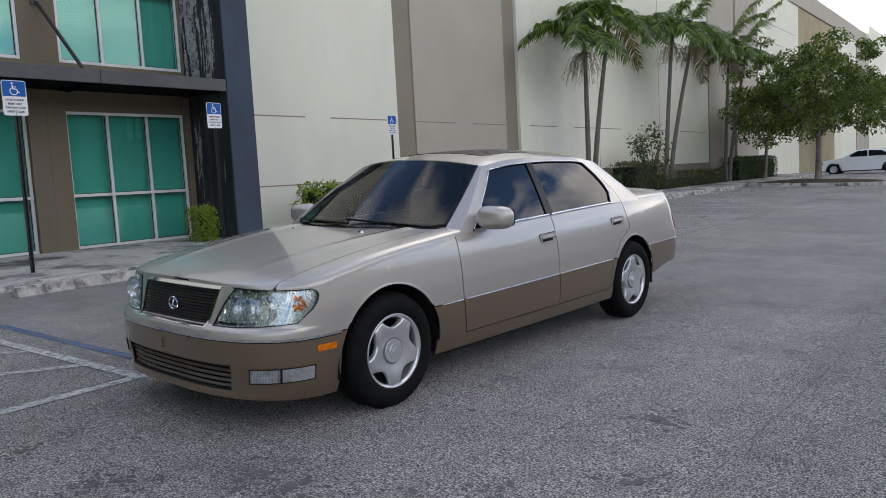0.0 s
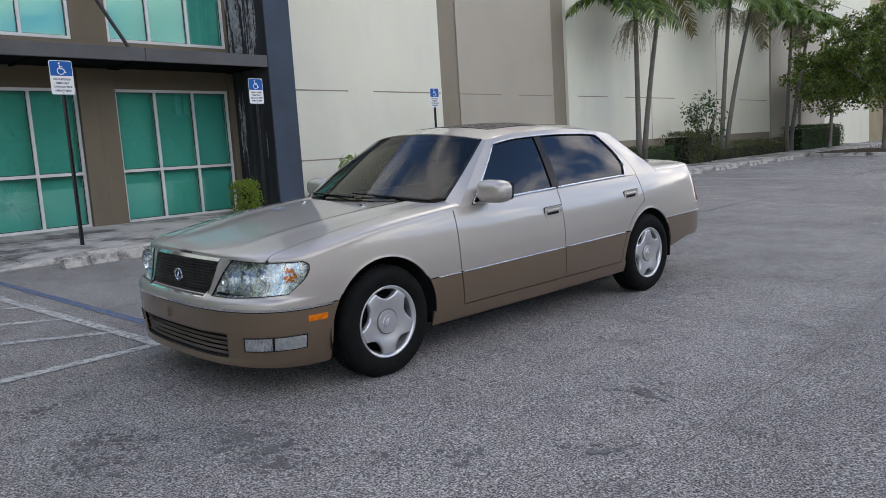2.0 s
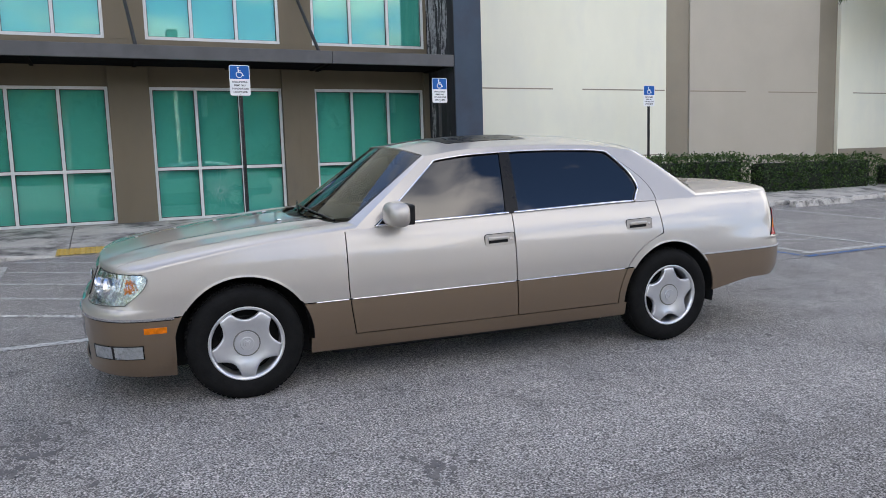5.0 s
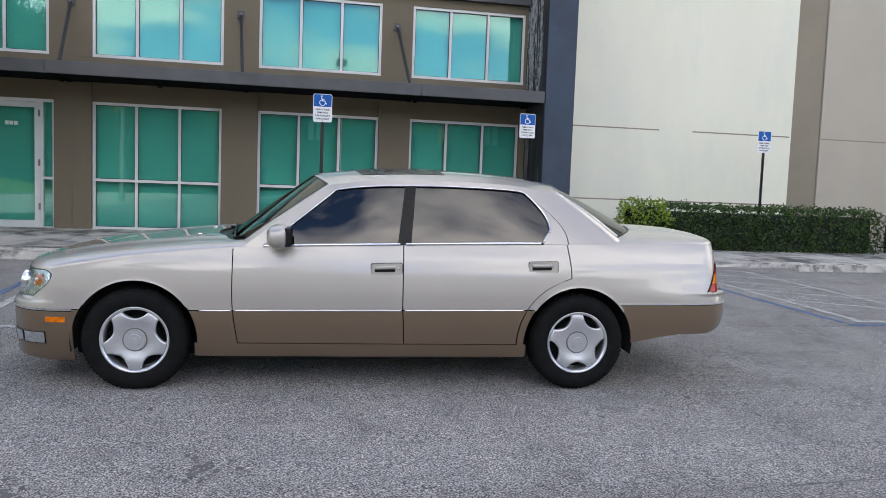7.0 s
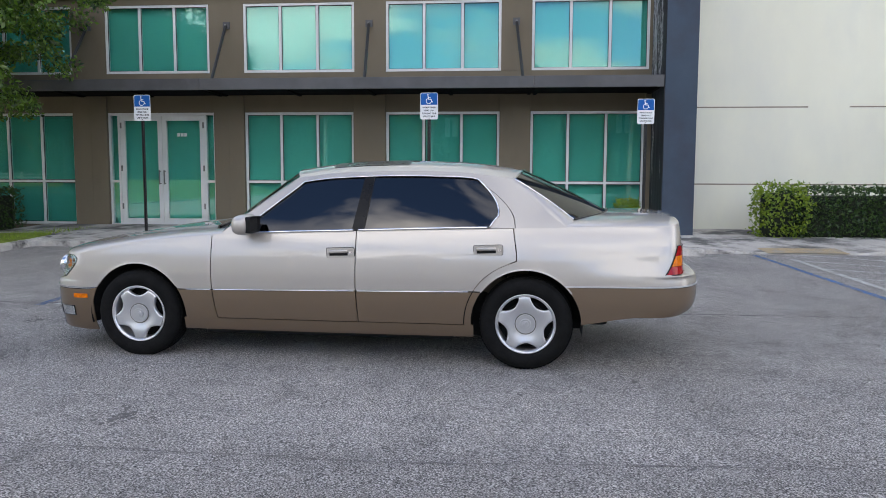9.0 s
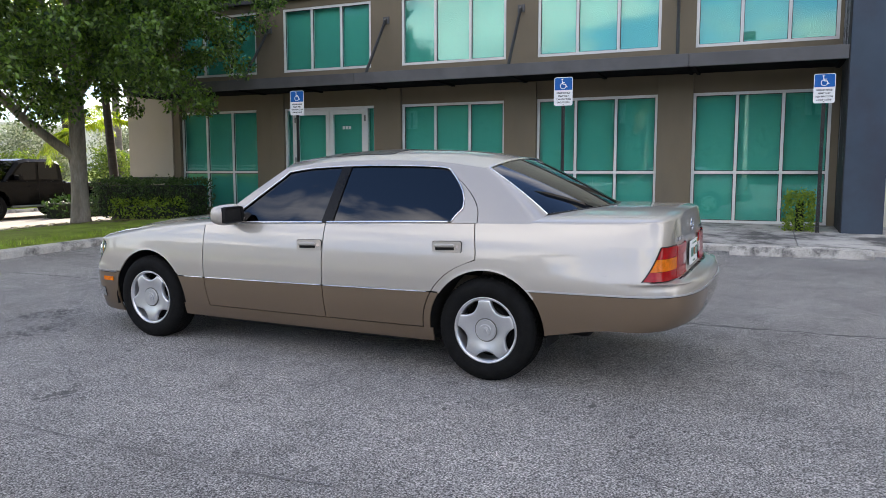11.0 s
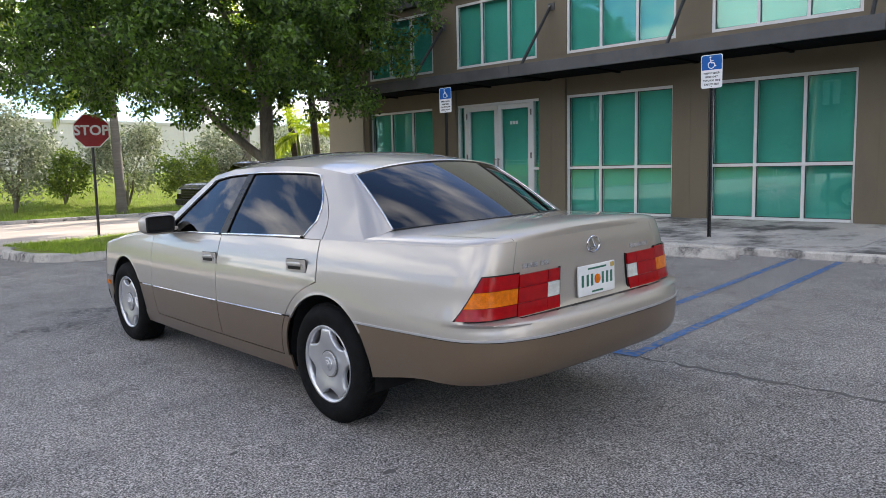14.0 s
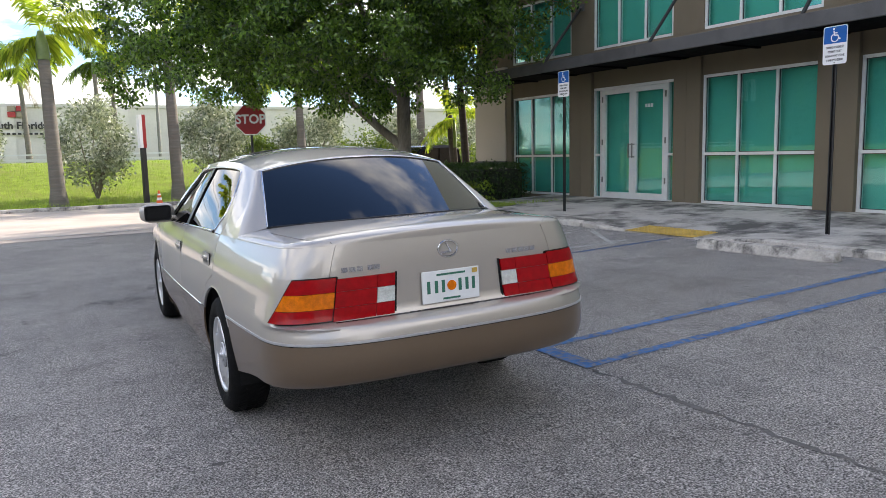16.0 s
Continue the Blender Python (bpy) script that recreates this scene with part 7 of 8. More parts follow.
def palm(base, top, r, fronds, length, seed, label, mat=PALMLEAF, shaft=True, seeds=False, dry=1, rise=0.9, trunk_mat=PALMBARK):
    rnd = random.Random(seed)
    rng = np.random.default_rng(seed)
    root = empty("palm_tree", Matrix.Translation(base), label=label, category="palm tree")
    top = Vector(top)
    bm = bmesh.new()
    n = 14
    pts, rad = [], []
    for i in range(n + 1):
        t = i / n
        pts.append(Vector((top.x * t**1.3, top.y * t**1.3, top.z * t)))
        rad.append(r * (1.35 - 0.35 * min(1, t * 8)) * (1 - 0.30 * t) * (1 + 0.03 * (i % 2)))
    bent_tube(bm, pts, rad, 14)
    part("trunk", bm, trunk_mat, root, "slim ringed trunk", smooth=True)
    if shaft:
        bm = bmesh.new()
        d = (pts[-1] - pts[-2]).normalized()
        bent_tube(bm, [pts[-1] - d * 0.05, pts[-1] + d * 0.45, pts[-1] + d * 0.95], [r * 0.85, r * 0.8, r * 0.40], 12)
        part("crownshaft", bm, material("crownshaft_green", (0.10, 0.15, 0.04), 0.5), root, "green crownshaft", smooth=True)
    head = pts[-1] + Vector((0, 0, 0.85 if shaft else 0.1))
    for k in range(fronds + dry):
        az = k * 2.399 + rnd.uniform(-0.25, 0.25)
        is_dry = k >= fronds
        el = rnd.uniform(-0.35, 0.15) - 0.6 if is_dry else lerp(-0.30, 1.35, ((k * 0.618) % 1.0)) * rise
        L = length * rnd.uniform(0.85, 1.1)
        ax = []
        p = head.copy()
        d = Vector((math.cos(az) * math.cos(el), math.sin(az) * math.cos(el), math.sin(el)))
        m = 12
        sag = rnd.uniform(0.07, 0.11)
        for i in range(m + 1):
            ax.append(p.copy())
            p = p + d * L / m
            d = (d + Vector((0, 0, -sag - 0.09 * (i / m) ** 2))).normalized()
        vs, fs = [], []
        for i in range(m):      # rib
            q = (ax[i + 1] - ax[i]).normalized()
            s = q.cross(Vector((0, 0, 1))).normalized() * lerp(0.022, 0.004, i / m)
            b = len(vs)
            vs += [ax[i] - s, ax[i] + s, ax[i + 1] + s * 0.9, ax[i + 1] - s * 0.9]
            fs.append((b, b + 1, b + 2, b + 3))
        lf = 52
        for i in range(lf):
            t = 0.12 + 0.88 * i / lf
            x = t * m
            j = min(m - 1, int(x))
            o = ax[j].lerp(ax[j + 1], x - j)
            q = (ax[j + 1] - ax[j]).normalized()
            sd = q.cross(Vector((0, 0, 1))).normalized()
            ll = length * 0.25 * math.sin(math.pi * (0.14 + 0.80 * t)) ** 0.7 * rnd.uniform(0.75, 1.15)
            for s in (-1, 1):
                dr = (sd * s * 0.85 + q * 0.60 + Vector((0, 0, rnd.uniform(-0.50, 0.25)))).normalized()
                wv = q * 0.0098 * length
                e = o + dr * ll * 0.55 + Vector((0, 0, -0.04 * ll))
                tip = o + dr * ll * 0.90 + Vector((0, 0, -0.48 * ll))
                b = len(vs)
                vs += [o - wv * 0.6, o + wv * 0.6, e + wv, tip, e - wv]
                fs.append((b, b + 1, b + 2, b + 3, b + 4))
        link("frond", vs, fs, DRYLEAF if is_dry else mat, root)
    if seeds:
        bm = bmesh.new()
        for i in range(95):
            a = rnd.uniform(0, math.tau)
            st = pts[-1] + Vector((0, 0, rnd.uniform(-0.15, 0.05)))
            out = rnd.uniform(0.15, 0.75)
            mid = st + Vector((math.cos(a) * out * 0.7, math.sin(a) * out * 0.7, -rnd.uniform(0.0, 0.25)))
            e = mid + Vector((math.cos(a) * out * 0.35, math.sin(a) * out * 0.35, -rnd.uniform(0.25, 0.85)))
            bent_tube(bm, [st, mid, e], [0.007, 0.005, 0.003], 3)
            for _ in range(4):
                q = mid.lerp(e, rnd.uniform(0.2, 1)) + Vector((rnd.uniform(-1, 1), rnd.uniform(-1, 1), rnd.uniform(-1, 1))) * 0.04
                bm_r = 0.020
                q0 = [bm.verts.new(q + Vector(o) * bm_r) for o in ((1, 0, -0.6), (-0.5, 0.87, -0.6), (-0.5, -0.87, -0.6), (0, 0, 1))]
                for f in ((0, 1, 2), (0, 1, 3), (1, 2, 3), (2, 0, 3)):
                    bm.faces.new([q0[v] for v in f])
        part("fruiting_branch", bm, SEEDS, root, "pale hanging fruit stalk")
    return root


def hedge(x0, x1, y0, y1, z0, h, seed, label, mat=HEDGELEAF, size=0.055, density=520, name="hedge", lumpy=0.05):
    """A clipped hedge: a solid core, coloured near-black as the shade inside, under a skin of small leaves."""
    root = empty(name, label=label, category="hedge")
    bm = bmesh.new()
    # plain box; its dark colour stands for the shaded inside
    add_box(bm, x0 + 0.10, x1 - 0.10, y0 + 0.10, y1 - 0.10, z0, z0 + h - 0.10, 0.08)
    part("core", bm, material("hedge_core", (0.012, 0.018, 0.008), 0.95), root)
    rng = np.random.default_rng(seed)
    area = 2 * (x1 - x0) * h + 2 * (y1 - y0) * h + (x1 - x0) * (y1 - y0)
    n = int(area * density)
    pts = []
    while len(pts) < n:
        f = rng.random() * area
        u, v = rng.random(), rng.random()
        if f < 2 * (y1 - y0) * h:
            p = [x1 if rng.random() < 0.7 else x0, lerp(y0, y1, u), z0 + h * v]
        elif f < 2 * (y1 - y0) * h + 2 * (x1 - x0) * h:
            p = [lerp(x0, x1, u), y1 if rng.random() < 0.5 else y0, z0 + h * v]
        else:
            p = [lerp(x0, x1, u), lerp(y0, y1, v), z0 + h]
        q = noise.noise(Vector(p) * 2.2 + Vector((seed, 0, 0))) * lumpy * 2
        p = [p[0] + q + rng.normal() * 0.035, p[1] + q * 0.7 + rng.normal() * 0.035, p[2] + q * 0.8 + rng.normal() * 0.035]
        pts.append(p)
    leaf_cloud("leaves", pts, [(0.03, 0.03, 0.03)] * n, 2, size, mat, root, seed, aspect=0.55)
    return root


def shrub(x, y, z, r, h, seed, label, mat=LIMELEAF, per=60, clumps=26, size=0.07, name="shrub", stems=4):
    rnd = random.Random(seed)
    root = empty(name, Matrix.Translation((x, y, z)), label=label, category="shrub")
    bm = bmesh.new()
    cs, rs = [], []
    for i in range(stems):
        a = rnd.uniform(0, math.tau)
        limb(bm, (0, 0, -0.03), (math.cos(a) * r * 0.5, math.sin(a) * r * 0.5, h * 0.75), 0.02 + 0.01 * h, 0.006, rnd, n=5)
    part("trunk", bm, BARK, root, smooth=True)
    for i in range(clumps):
        d = Vector((rnd.gauss(0, 1), rnd.gauss(0, 1), rnd.gauss(0, 1))).normalized() * rnd.uniform(0.55, 1)
        cs.append((d.x * r * 0.85, d.y * r * 0.85, h * 0.58 + d.z * h * 0.42))
        rs.append((r * 0.32, r * 0.32, h * 0.16))
    leaf_cloud("leaves", cs, rs, per, size, mat, root, seed, aspect=0.5)
    return root


# the big shade tree on the grass island
tree((-9.6, -5.45, ground_z(-9.6, -5.45) + 0.12), (0.0, 0.02, 2.75), 0.168, (1.4, 0.0, 4.3), (5.2, 4.4, 2.65), 3, "broad shade tree with dense dark green leaves and forked limbs", clumps=760, per=215, size=0.098,
     clump_r=0.43, main_limbs=((1.6, 0.9, 4.6), (0.1, 0.1, 5.4), (-1.4, 1.0, 4.6)), skirt=0.75, low_limb=((0, 0, 1.38), (0.34, -0.24, 1.72), (0.78, -0.56, 2.20), (1.18, -0.9, 2.78), (1.75, -1.3, 3.25), (2.7, -1.9, 4.1)), keep=lambda q: not (q.x < -2.4 and q.y > -2.4) and q.z > 2.15 + 0.17 * max(0.0, min(3.2, q.x - 1.0)) - 0.3 * max(0.0, q.x - 4.8) and noise.noise(q * 0.75 + Vector((3.1, 7.7, 1.3))) < 0.24 + 0.10 * (q.z - 4.0) + 0.05 * max(0.0, q.x - 3.0), droop=0.16)
# clipped hedges and shrubs by the walls
hedge(-11.88, -11.28, 10.95, 16.0, walk_z(-11.5) - 0.02, 0.86, 11, "clipped dark green hedge along the warehouse wall")
hedge(-11.9, -11.2, 10.45, 11.15, walk_z(-11.5) - 0.02, 0.90, 12, "lime green shrub at the end of the hedge", LIMELEAF, 0.06, 420, "shrub", 0.12)
hedge(-11.88, -11.25, 16.45, 20.3, walk_z(-11.5) - 0.02, 0.78, 13, "clipped dark green hedge along the warehouse wall", density=380)
hedge(-11.88, -11.2, 20.9, 24.8, walk_z(-11.5) - 0.02, 0.62, 14, "low clipped green hedge below the palms", density=320, lumpy=0.09)
hedge(-12.0, -10.9, 25.4, 27.6, walk_z(-11.5) - 0.02, 1.05, 15, "tall round-topped olive brown hedge below the palms", OLIVELEAF, density=320, lumpy=0.14)
hedge(-11.95, -11.1, 28.2, 36.2, walk_z(-11.5) - 0.02, 0.52, 16, "low uneven olive brown hedge below the palms", OLIVELEAF, density=240, lumpy=0.2)
hedge(-11.9, -10.9, 37.5, 44.0, walk_z(-11.5) - 0.02, 1.1, 17, "clipped bright green hedge far along the wall", density=240)
hedge(-11.92, -11.56, 7.97, 8.30, walk_z(-11.7) - 0.02, 0.62, 21, "small clipped lime green shrub beside the blue pier", LIMELEAF, 0.042, 1300, "shrub", 0.03)
hedge(-12.2, -10.9, -6.6, -4.15, walk_z(-11.5) - 0.05, 0.80, 18, "clipped dark hedge at the corner of the office", density=420)
hedge(-11.1, -10.5, -5.6, -3.95, walk_z(-11) - 0.10, 0.42, 19, "low variegated shrub in front of the corner hedge", LIMELEAF, 0.06, 300, "shrub", 0.1)
shrub(-11.3, 27.6, walk_z(-11.4), 1.0, 2.5, 22, "thin flowering shrub with bare stems by the warehouse wall", HEDGELEAF, 22, 34, 0.12, stems=9)

# palms along the warehouse
for i, (y, dx, dy, h, seed) in enumerate(((22.6, 0.05, -0.1, 4.55, 31), (22.9, 0.2, 1.0, 5.25, 32), (29.2, 0.1, 0.7, 5.6, 33), (29.6, 0.3, 2.0, 5.7, 34), (36.6, 0.1, 0.5, 5.6, 35), (37.2, 0.3, 1.6, 5.4, 36))):
    palm((-11.35, y, walk_z(-11.35)), (dx, dy, h + 0.15), 0.092, 11, 2.55, seed, "slender palm with arching green fronds beside the cream wall", seeds=i < 5, dry=1 if i in (1, 3, 4) else 0, rise=0.92)

# tree island further along the lot
tree((-6.95, 34.8, 0.25), (0.0, 0.1, 1.9), 0.125, (-0.2, 0.2, 3.9), (3.5, 3.6, 2.45), 7, "bushy green street tree on a kerbed island", STREETLEAF, clumps=230, per=150, size=0.13, clump_r=0.46, skirt=0.32, hollow=0.35)
tree((-10.6, 40.5, 0.3), (0.1, 0.1, 1.9), 0.09, (0.2, 0.3, 3.2), (2.6, 3.4, 1.8), 8, "bushy green tree beside the warehouse", STREETLEAF, clumps=100, per=100, size=0.16, clump_r=0.65, skirt=0.5)
tree((-7.6, 62, 0.25), (0.0, 0.1, 2.4), 0.17, (0.0, 0.3, 4.8), (3.6, 3.8, 2.6), 9, "green street tree far along the lot", STREETLEAF, clumps=110, per=50, size=0.28, clump_r=0.8, skirt=0.4)


def island(name, pts, label, top_mat, height=0.13):
    """A kerbed island: ring of kerb and a slightly mounded top."""
    n = len(pts)
    c = Vector((sum(p[0] for p in pts) / n, sum(p[1] for p in pts) / n))
    vs, fs = [], []
    for k, f in enumerate((0.985, 0.8, 0.5)):
        for p in pts:
            q = c + (Vector(p) - c) * f
            vs.append((q.x, q.y, ground_z(q.x, q.y) + height - 0.03 + 0.05 * k))
    vs.append((c.x, c.y, ground_z(c.x, c.y) + height + 0.10))
    for k in range(2):
        fs += [(k * n + i, k * n + (i + 1) % n, (k + 1) * n + (i + 1) % n, (k + 1) * n + i) for i in range(n)]
    fs += [(2 * n + i, 2 * n + (i + 1) % n, 3 * n) for i in range(n)]
    tagged(link(name, vs, fs, top_mat, smooth=True), label, "ground", kind="structure")
    swept_kerb("kerb", pts, 0.16, height, KERB, "pale concrete kerb round an island", closed=True)


def rounded(x0, x1, y0, y1, r, k=7):
    out = []
    for cx, cy, a in ((x1 - r, y0 + r, -90), (x1 - r, y1 - r, 0), (x0 + r, y1 - r, 90), (x0 + r, y0 + r, 180)):
        out += [(cx + r * math.cos(radians(a + 90 * i / k)), cy + r * math.sin(radians(a + 90 * i / k))) for i in range(k + 1)]
    return out


left_island = rounded(-12.4, -4.05, -6.3, -2.25, 1.6)
island("lawn_island", left_island, "mown green lawn on a kerbed island", LAWN)
island("planted_island", rounded(-9.4, -4.4, 32.6, 36.2, 1.0), "bare soil on a kerbed tree island", MULCH)


def blades(name, spots, size, mat, label, seed):
    rng = np.random.default_rng(seed)
    vs, fs = [], []
    for x, y, z in spots:
        a = rng.random() * math.tau
        dx, dy, h = math.cos(a) * 0.006, math.sin(a) * 0.006, size * (0.5 + rng.random())
        lx, ly = rng.normal(size=2) * size * 0.4
        b = len(vs)
        vs += [(x - dx, y - dy, z), (x + dx, y + dy, z), (x + lx, y + ly, z + h)]
        fs.append((b, b + 1, b + 2))
    return tagged(link(name, vs, fs, mat), label, "grass", kind="stuff")


rng = np.random.default_rng(4)
spots = []
for _ in range(15000):
    x, y = -4.3 - 7.8 * rng.random() ** 1.2, -2.45 - 3.6 * rng.random()
    spots.append((x, y, ground_z(x, y) + 0.12 + 0.03 * rng.random()))
blades("lawn_grass", spots, 0.06, GRASS, "short green grass blades on the island", 5)


rng = np.random.default_rng(24)
vs, fs = [], []
for _ in range(900):
    x, y = -9.2 + rng.normal() * 0.9, -5.0 + rng.normal() * 0.55
    if not (-12.2 < x < -4.3 and -6.1 < y < -2.5):
        continue
    a, h, b = rng.random() * math.tau, 0.03 + 0.05 * rng.random(), len(vs)
    z = ground_z(x, y) + 0.15 + 0.05 * rng.random()
    vs += [(x + math.cos(a + k) * h, y + math.sin(a + k) * h, z + 0.03 * rng.random()) for k in (0, 1.2, 3.1, 4.4)]
    fs.append((b, b + 1, b + 2, b + 3))
tagged(link("leaf_litter", vs, fs, DRYLEAF), "dry brown leaf litter round the tree foot", "litter", kind="stuff")


# ---------------------------------------------------------------- beyond the street
def bank_z(x, y):
    t = max(0.0, min(1.0, (-20.6 - y) / 11.0))
    return ground_z(x, -20) + 0.10 + 1.55 * t * t * (3 - 2 * t) + 0.06 * noise.noise(Vector((x * 0.3, y * 0.3, 0)))


def bank():
    xs, ys = np.linspace(-95, 70, 70), np.concatenate([np.linspace(-19.3, -32, 14), [-40, -60, -140]])
    vs = [(x, y, bank_z(x, y)) for x in xs for y in ys]
    n = len(ys)
    fs = [(i * n + j, i * n + j + 1, (i + 1) * n + j + 1, (i + 1) * n + j) for i in range(len(xs) - 1) for j in range(n - 1)]
    return tagged(link("grass_bank", vs, fs, LAWN, smooth=True), "sunlit green grass bank beyond the street", "ground", kind="structure")


bank()
swept_kerb("kerb", [(x, -19.15) for x in np.linspace(60, -90, 40)][::-1], 0.22, 0.14, KERB, "pale kerb along the far side of the street")
rng = np.random.default_rng(14)
spots = []
for _ in range(42000):
    x, y = -28 + 34 * rng.random(), -19.4 - 12 * rng.random() ** 1.4
    spots.append((x, y, bank_z(x, y) - 0.01))
blades("bank_grass", spots, 0.15, GRASS, "tufted green grass on the sunlit bank", 6)


def guard_rail():
    root = empty("guard_rail", label="low pale metal rail along the top of the bank", category="rail", kind="structure")
    for i in range(34):
        x = -70 + i * 3.0
        box("post", x - 0.06, x + 0.06, -33.1, -33.0, bank_z(x, -33) - 0.2, bank_z(x, -33) + 0.62, ALU, root)
    bm = bmesh.new()
    add_box(bm, -72, 32, -32.98, -32.92, 1.42, 1.56)
    add_box(bm, -72, 32, -32.98, -32.92, 1.72, 1.80)
    part("rail", bm, ALU, root)


guard_rail()
for i, (x, y, r, h, seed) in enumerate(((-4.6, -22.5, 1.7, 3.9, 41), (-9.3, -22.6, 1.8, 3.9, 42), (-13.8, -23.0, 1.9, 3.7, 43), (-18.0, -22.0, 1.8, 3.6, 44), (-22.5, -23.0, 2.0, 3.9, 45), (-0.2, -27, 1.5, 2.6, 46), (-27.5, -22.5, 2.1, 3.8, 47), (-33, -23, 2.2, 4.0, 48), (3.5, -30, 1.6, 2.2, 49))):
    shrub(x, y, bank_z(x, y), r, h, seed, "silvery green round-crowned shrub on a thin trunk", SILVERLEAF, 110, 60, 0.15, "silver_shrub", 5)
for x, y, r, h, seed in ((-11.6, -24.0, 1.4, 2.3, 142), (-15.8, -21.2, 1.5, 2.6, 143), (-20.3, -21.0, 1.6, 2.4, 144), (-25, -20.8, 1.6, 2.6, 145), (-30, -21, 1.8, 2.8, 146)):
    shrub(x, y, bank_z(x, y), r, h, seed, "loose yellow-green bush on the bank", BUSHLEAF, 90, 44, 0.14, "bush", 5)
for x, y, h, r, seed in ((-3.1, -20.3, 5.35, 0.27, 51), (-7.3, -20.4, 5.8, 0.24, 52), (-12.4, -20.3, 4.6, 0.2, 53), (-18.5, -21.0, 6.5, 0.22, 54), (-25.5, -21.0, 6.5, 0.22, 55), (2.4, -20.5, 5.2, 0.24, 58)):
    palm((x, y, bank_z(x, y) - 0.1), (0.1, 0.0, h), r, 14, 2.9, seed, "royal palm with a stout grey trunk in the sun", YELLOWPALM, dry=0, rise=1.0)
for x, y, h, seed in ((-3.0, -52, 6.0, 56), (-7.9, -52, 6.6, 57), (-9.6, -57, 7.0, 59)):
    palm((x, y, bank_z(x, y) - 0.1), (0.2, 0.0, h), 0.2, 12, 2.9, seed, "distant tall palm before the far warehouse", PALMLEAF, dry=1)
for x, y, lean, long, seed in ((-13.75, -10.0, (-0.2, -0.4, 1.75), 1.5, 61), (-13.95, -10.4, (-0.4, -1.3, 4.3), 2.2, 63), (-12.75, -7.75, (0.15, -0.2, 4.2), 2.2, 62)):
    palm((x, y, ground_z(x, y)), lean, 0.12 if long > 2 else 0.07, 12, long, seed, "slim leaning palm with yellow-green fronds past the corner of the office", YELLOWPALM, dry=0, trunk_mat=BACKLITTRUNK)
hedge(-40, -15, -7.2 - 6.2, -7.2 - 5.4, -0.2, 0.6, 63, "rough green hedge along the street", density=60, size=0.12, lumpy=0.2)


FARWALL = material("far_cream_render", (0.60, 0.585, 0.55), 0.9, vary=0.08, scale=0.3, fine=4, spec=0.2, per_object=0.1)


def far_warehouse():
    root = empty("far_warehouse", label="long pale distant warehouse with a flat roof and bare wall sign", category="building", kind="structure")
    box("wall", -120, 40, -118, -88, 0, 7.6, FARWALL, root)
    box("roof_edge", -120.2, 40.2, -118.2, -87.8, 7.6, 8.0, FARWALL, root)
    for x in range(-110, 40, 12):
        box("wall_fin", x - 0.6, x + 0.6, -88.0, -87.7, 0, 7.6, FARWALL, root)
    writing("wording", "South Florida", 1.12, Matrix.Translation((-5.9, -87.55, 5.5)) @ Matrix.Rotation(math.pi, 4, "Z") @ Matrix.Rotation(math.pi / 2, 4, "X"), BLACKPAINT, root, "RIGHT", 0.04)
    for i in range(2):
        for j in range(2):
            box("sign_block", -3.7 + i * 0.9, -2.9 + i * 0.9, -87.7, -87.5, 6.45 + j * 0.68, 7.05 + j * 0.68, SIGNRED if (i + j) % 2 else DARKBEIGE, root)
    for k in range(9):
        box("sign_bar", -5.4 + k * 0.55, -5.05 + k * 0.55, -87.7, -87.5, 4.50, 4.72, BLACKPAINT, root)


far_warehouse()


def pole_line():
    root = empty("utility_pole", Matrix.Translation((-14, -64, 0)), label="distant grey utility pole with overhead wires", category="pole")
    tube("pole", (0, 0, 0), (0, 0, 13), 0.16, STEEL, root, r1=0.11)
    box("crossarm", -1.2, 1.2, -0.06, 0.06, 11.9, 12.05, BARK, root)
    for i, z in enumerate((12.1, 12.1, 9.6)):
        x = (-1.1, 1.1, 0)[i]
        bm = bmesh.new()
        for s in (-1, 1):
            pts = [Vector((x + s * 60 * t, 0, z - 1.6 * math.sin(math.pi * t))) for t in np.linspace(0, 1, 13)]
            bent_tube(bm, pts, [0.02] * 13, 5)
        part("wire", bm, BLACKPAINT, root)


pole_line()


# ---------------------------------------------------------------- other vehicles
def prism(profile, y0, y1, taper=0.0):
    """A side outline (x, z) pulled across from y0 to y1."""
    bm = bmesh.new()
    rows = []
    for y, f in ((y0, 1), (lerp(y0, y1, 0.06), 0), (lerp(y0, y1, 0.94), 0), (y1, 1)):
        rows.append([bm.verts.new((x, y + 0, z - taper * f * (z > 0.9))) for x, z in profile])
    n = len(profile)
    for a, b in zip(rows[:-1], rows[1:]):
        for i in range(n):
            bm.faces.new((a[i], a[(i + 1) % n], b[(i + 1) % n], b[i]))
    bm.faces.new(rows[0])
    bm.faces.new(rows[-1][::-1])
    return bm


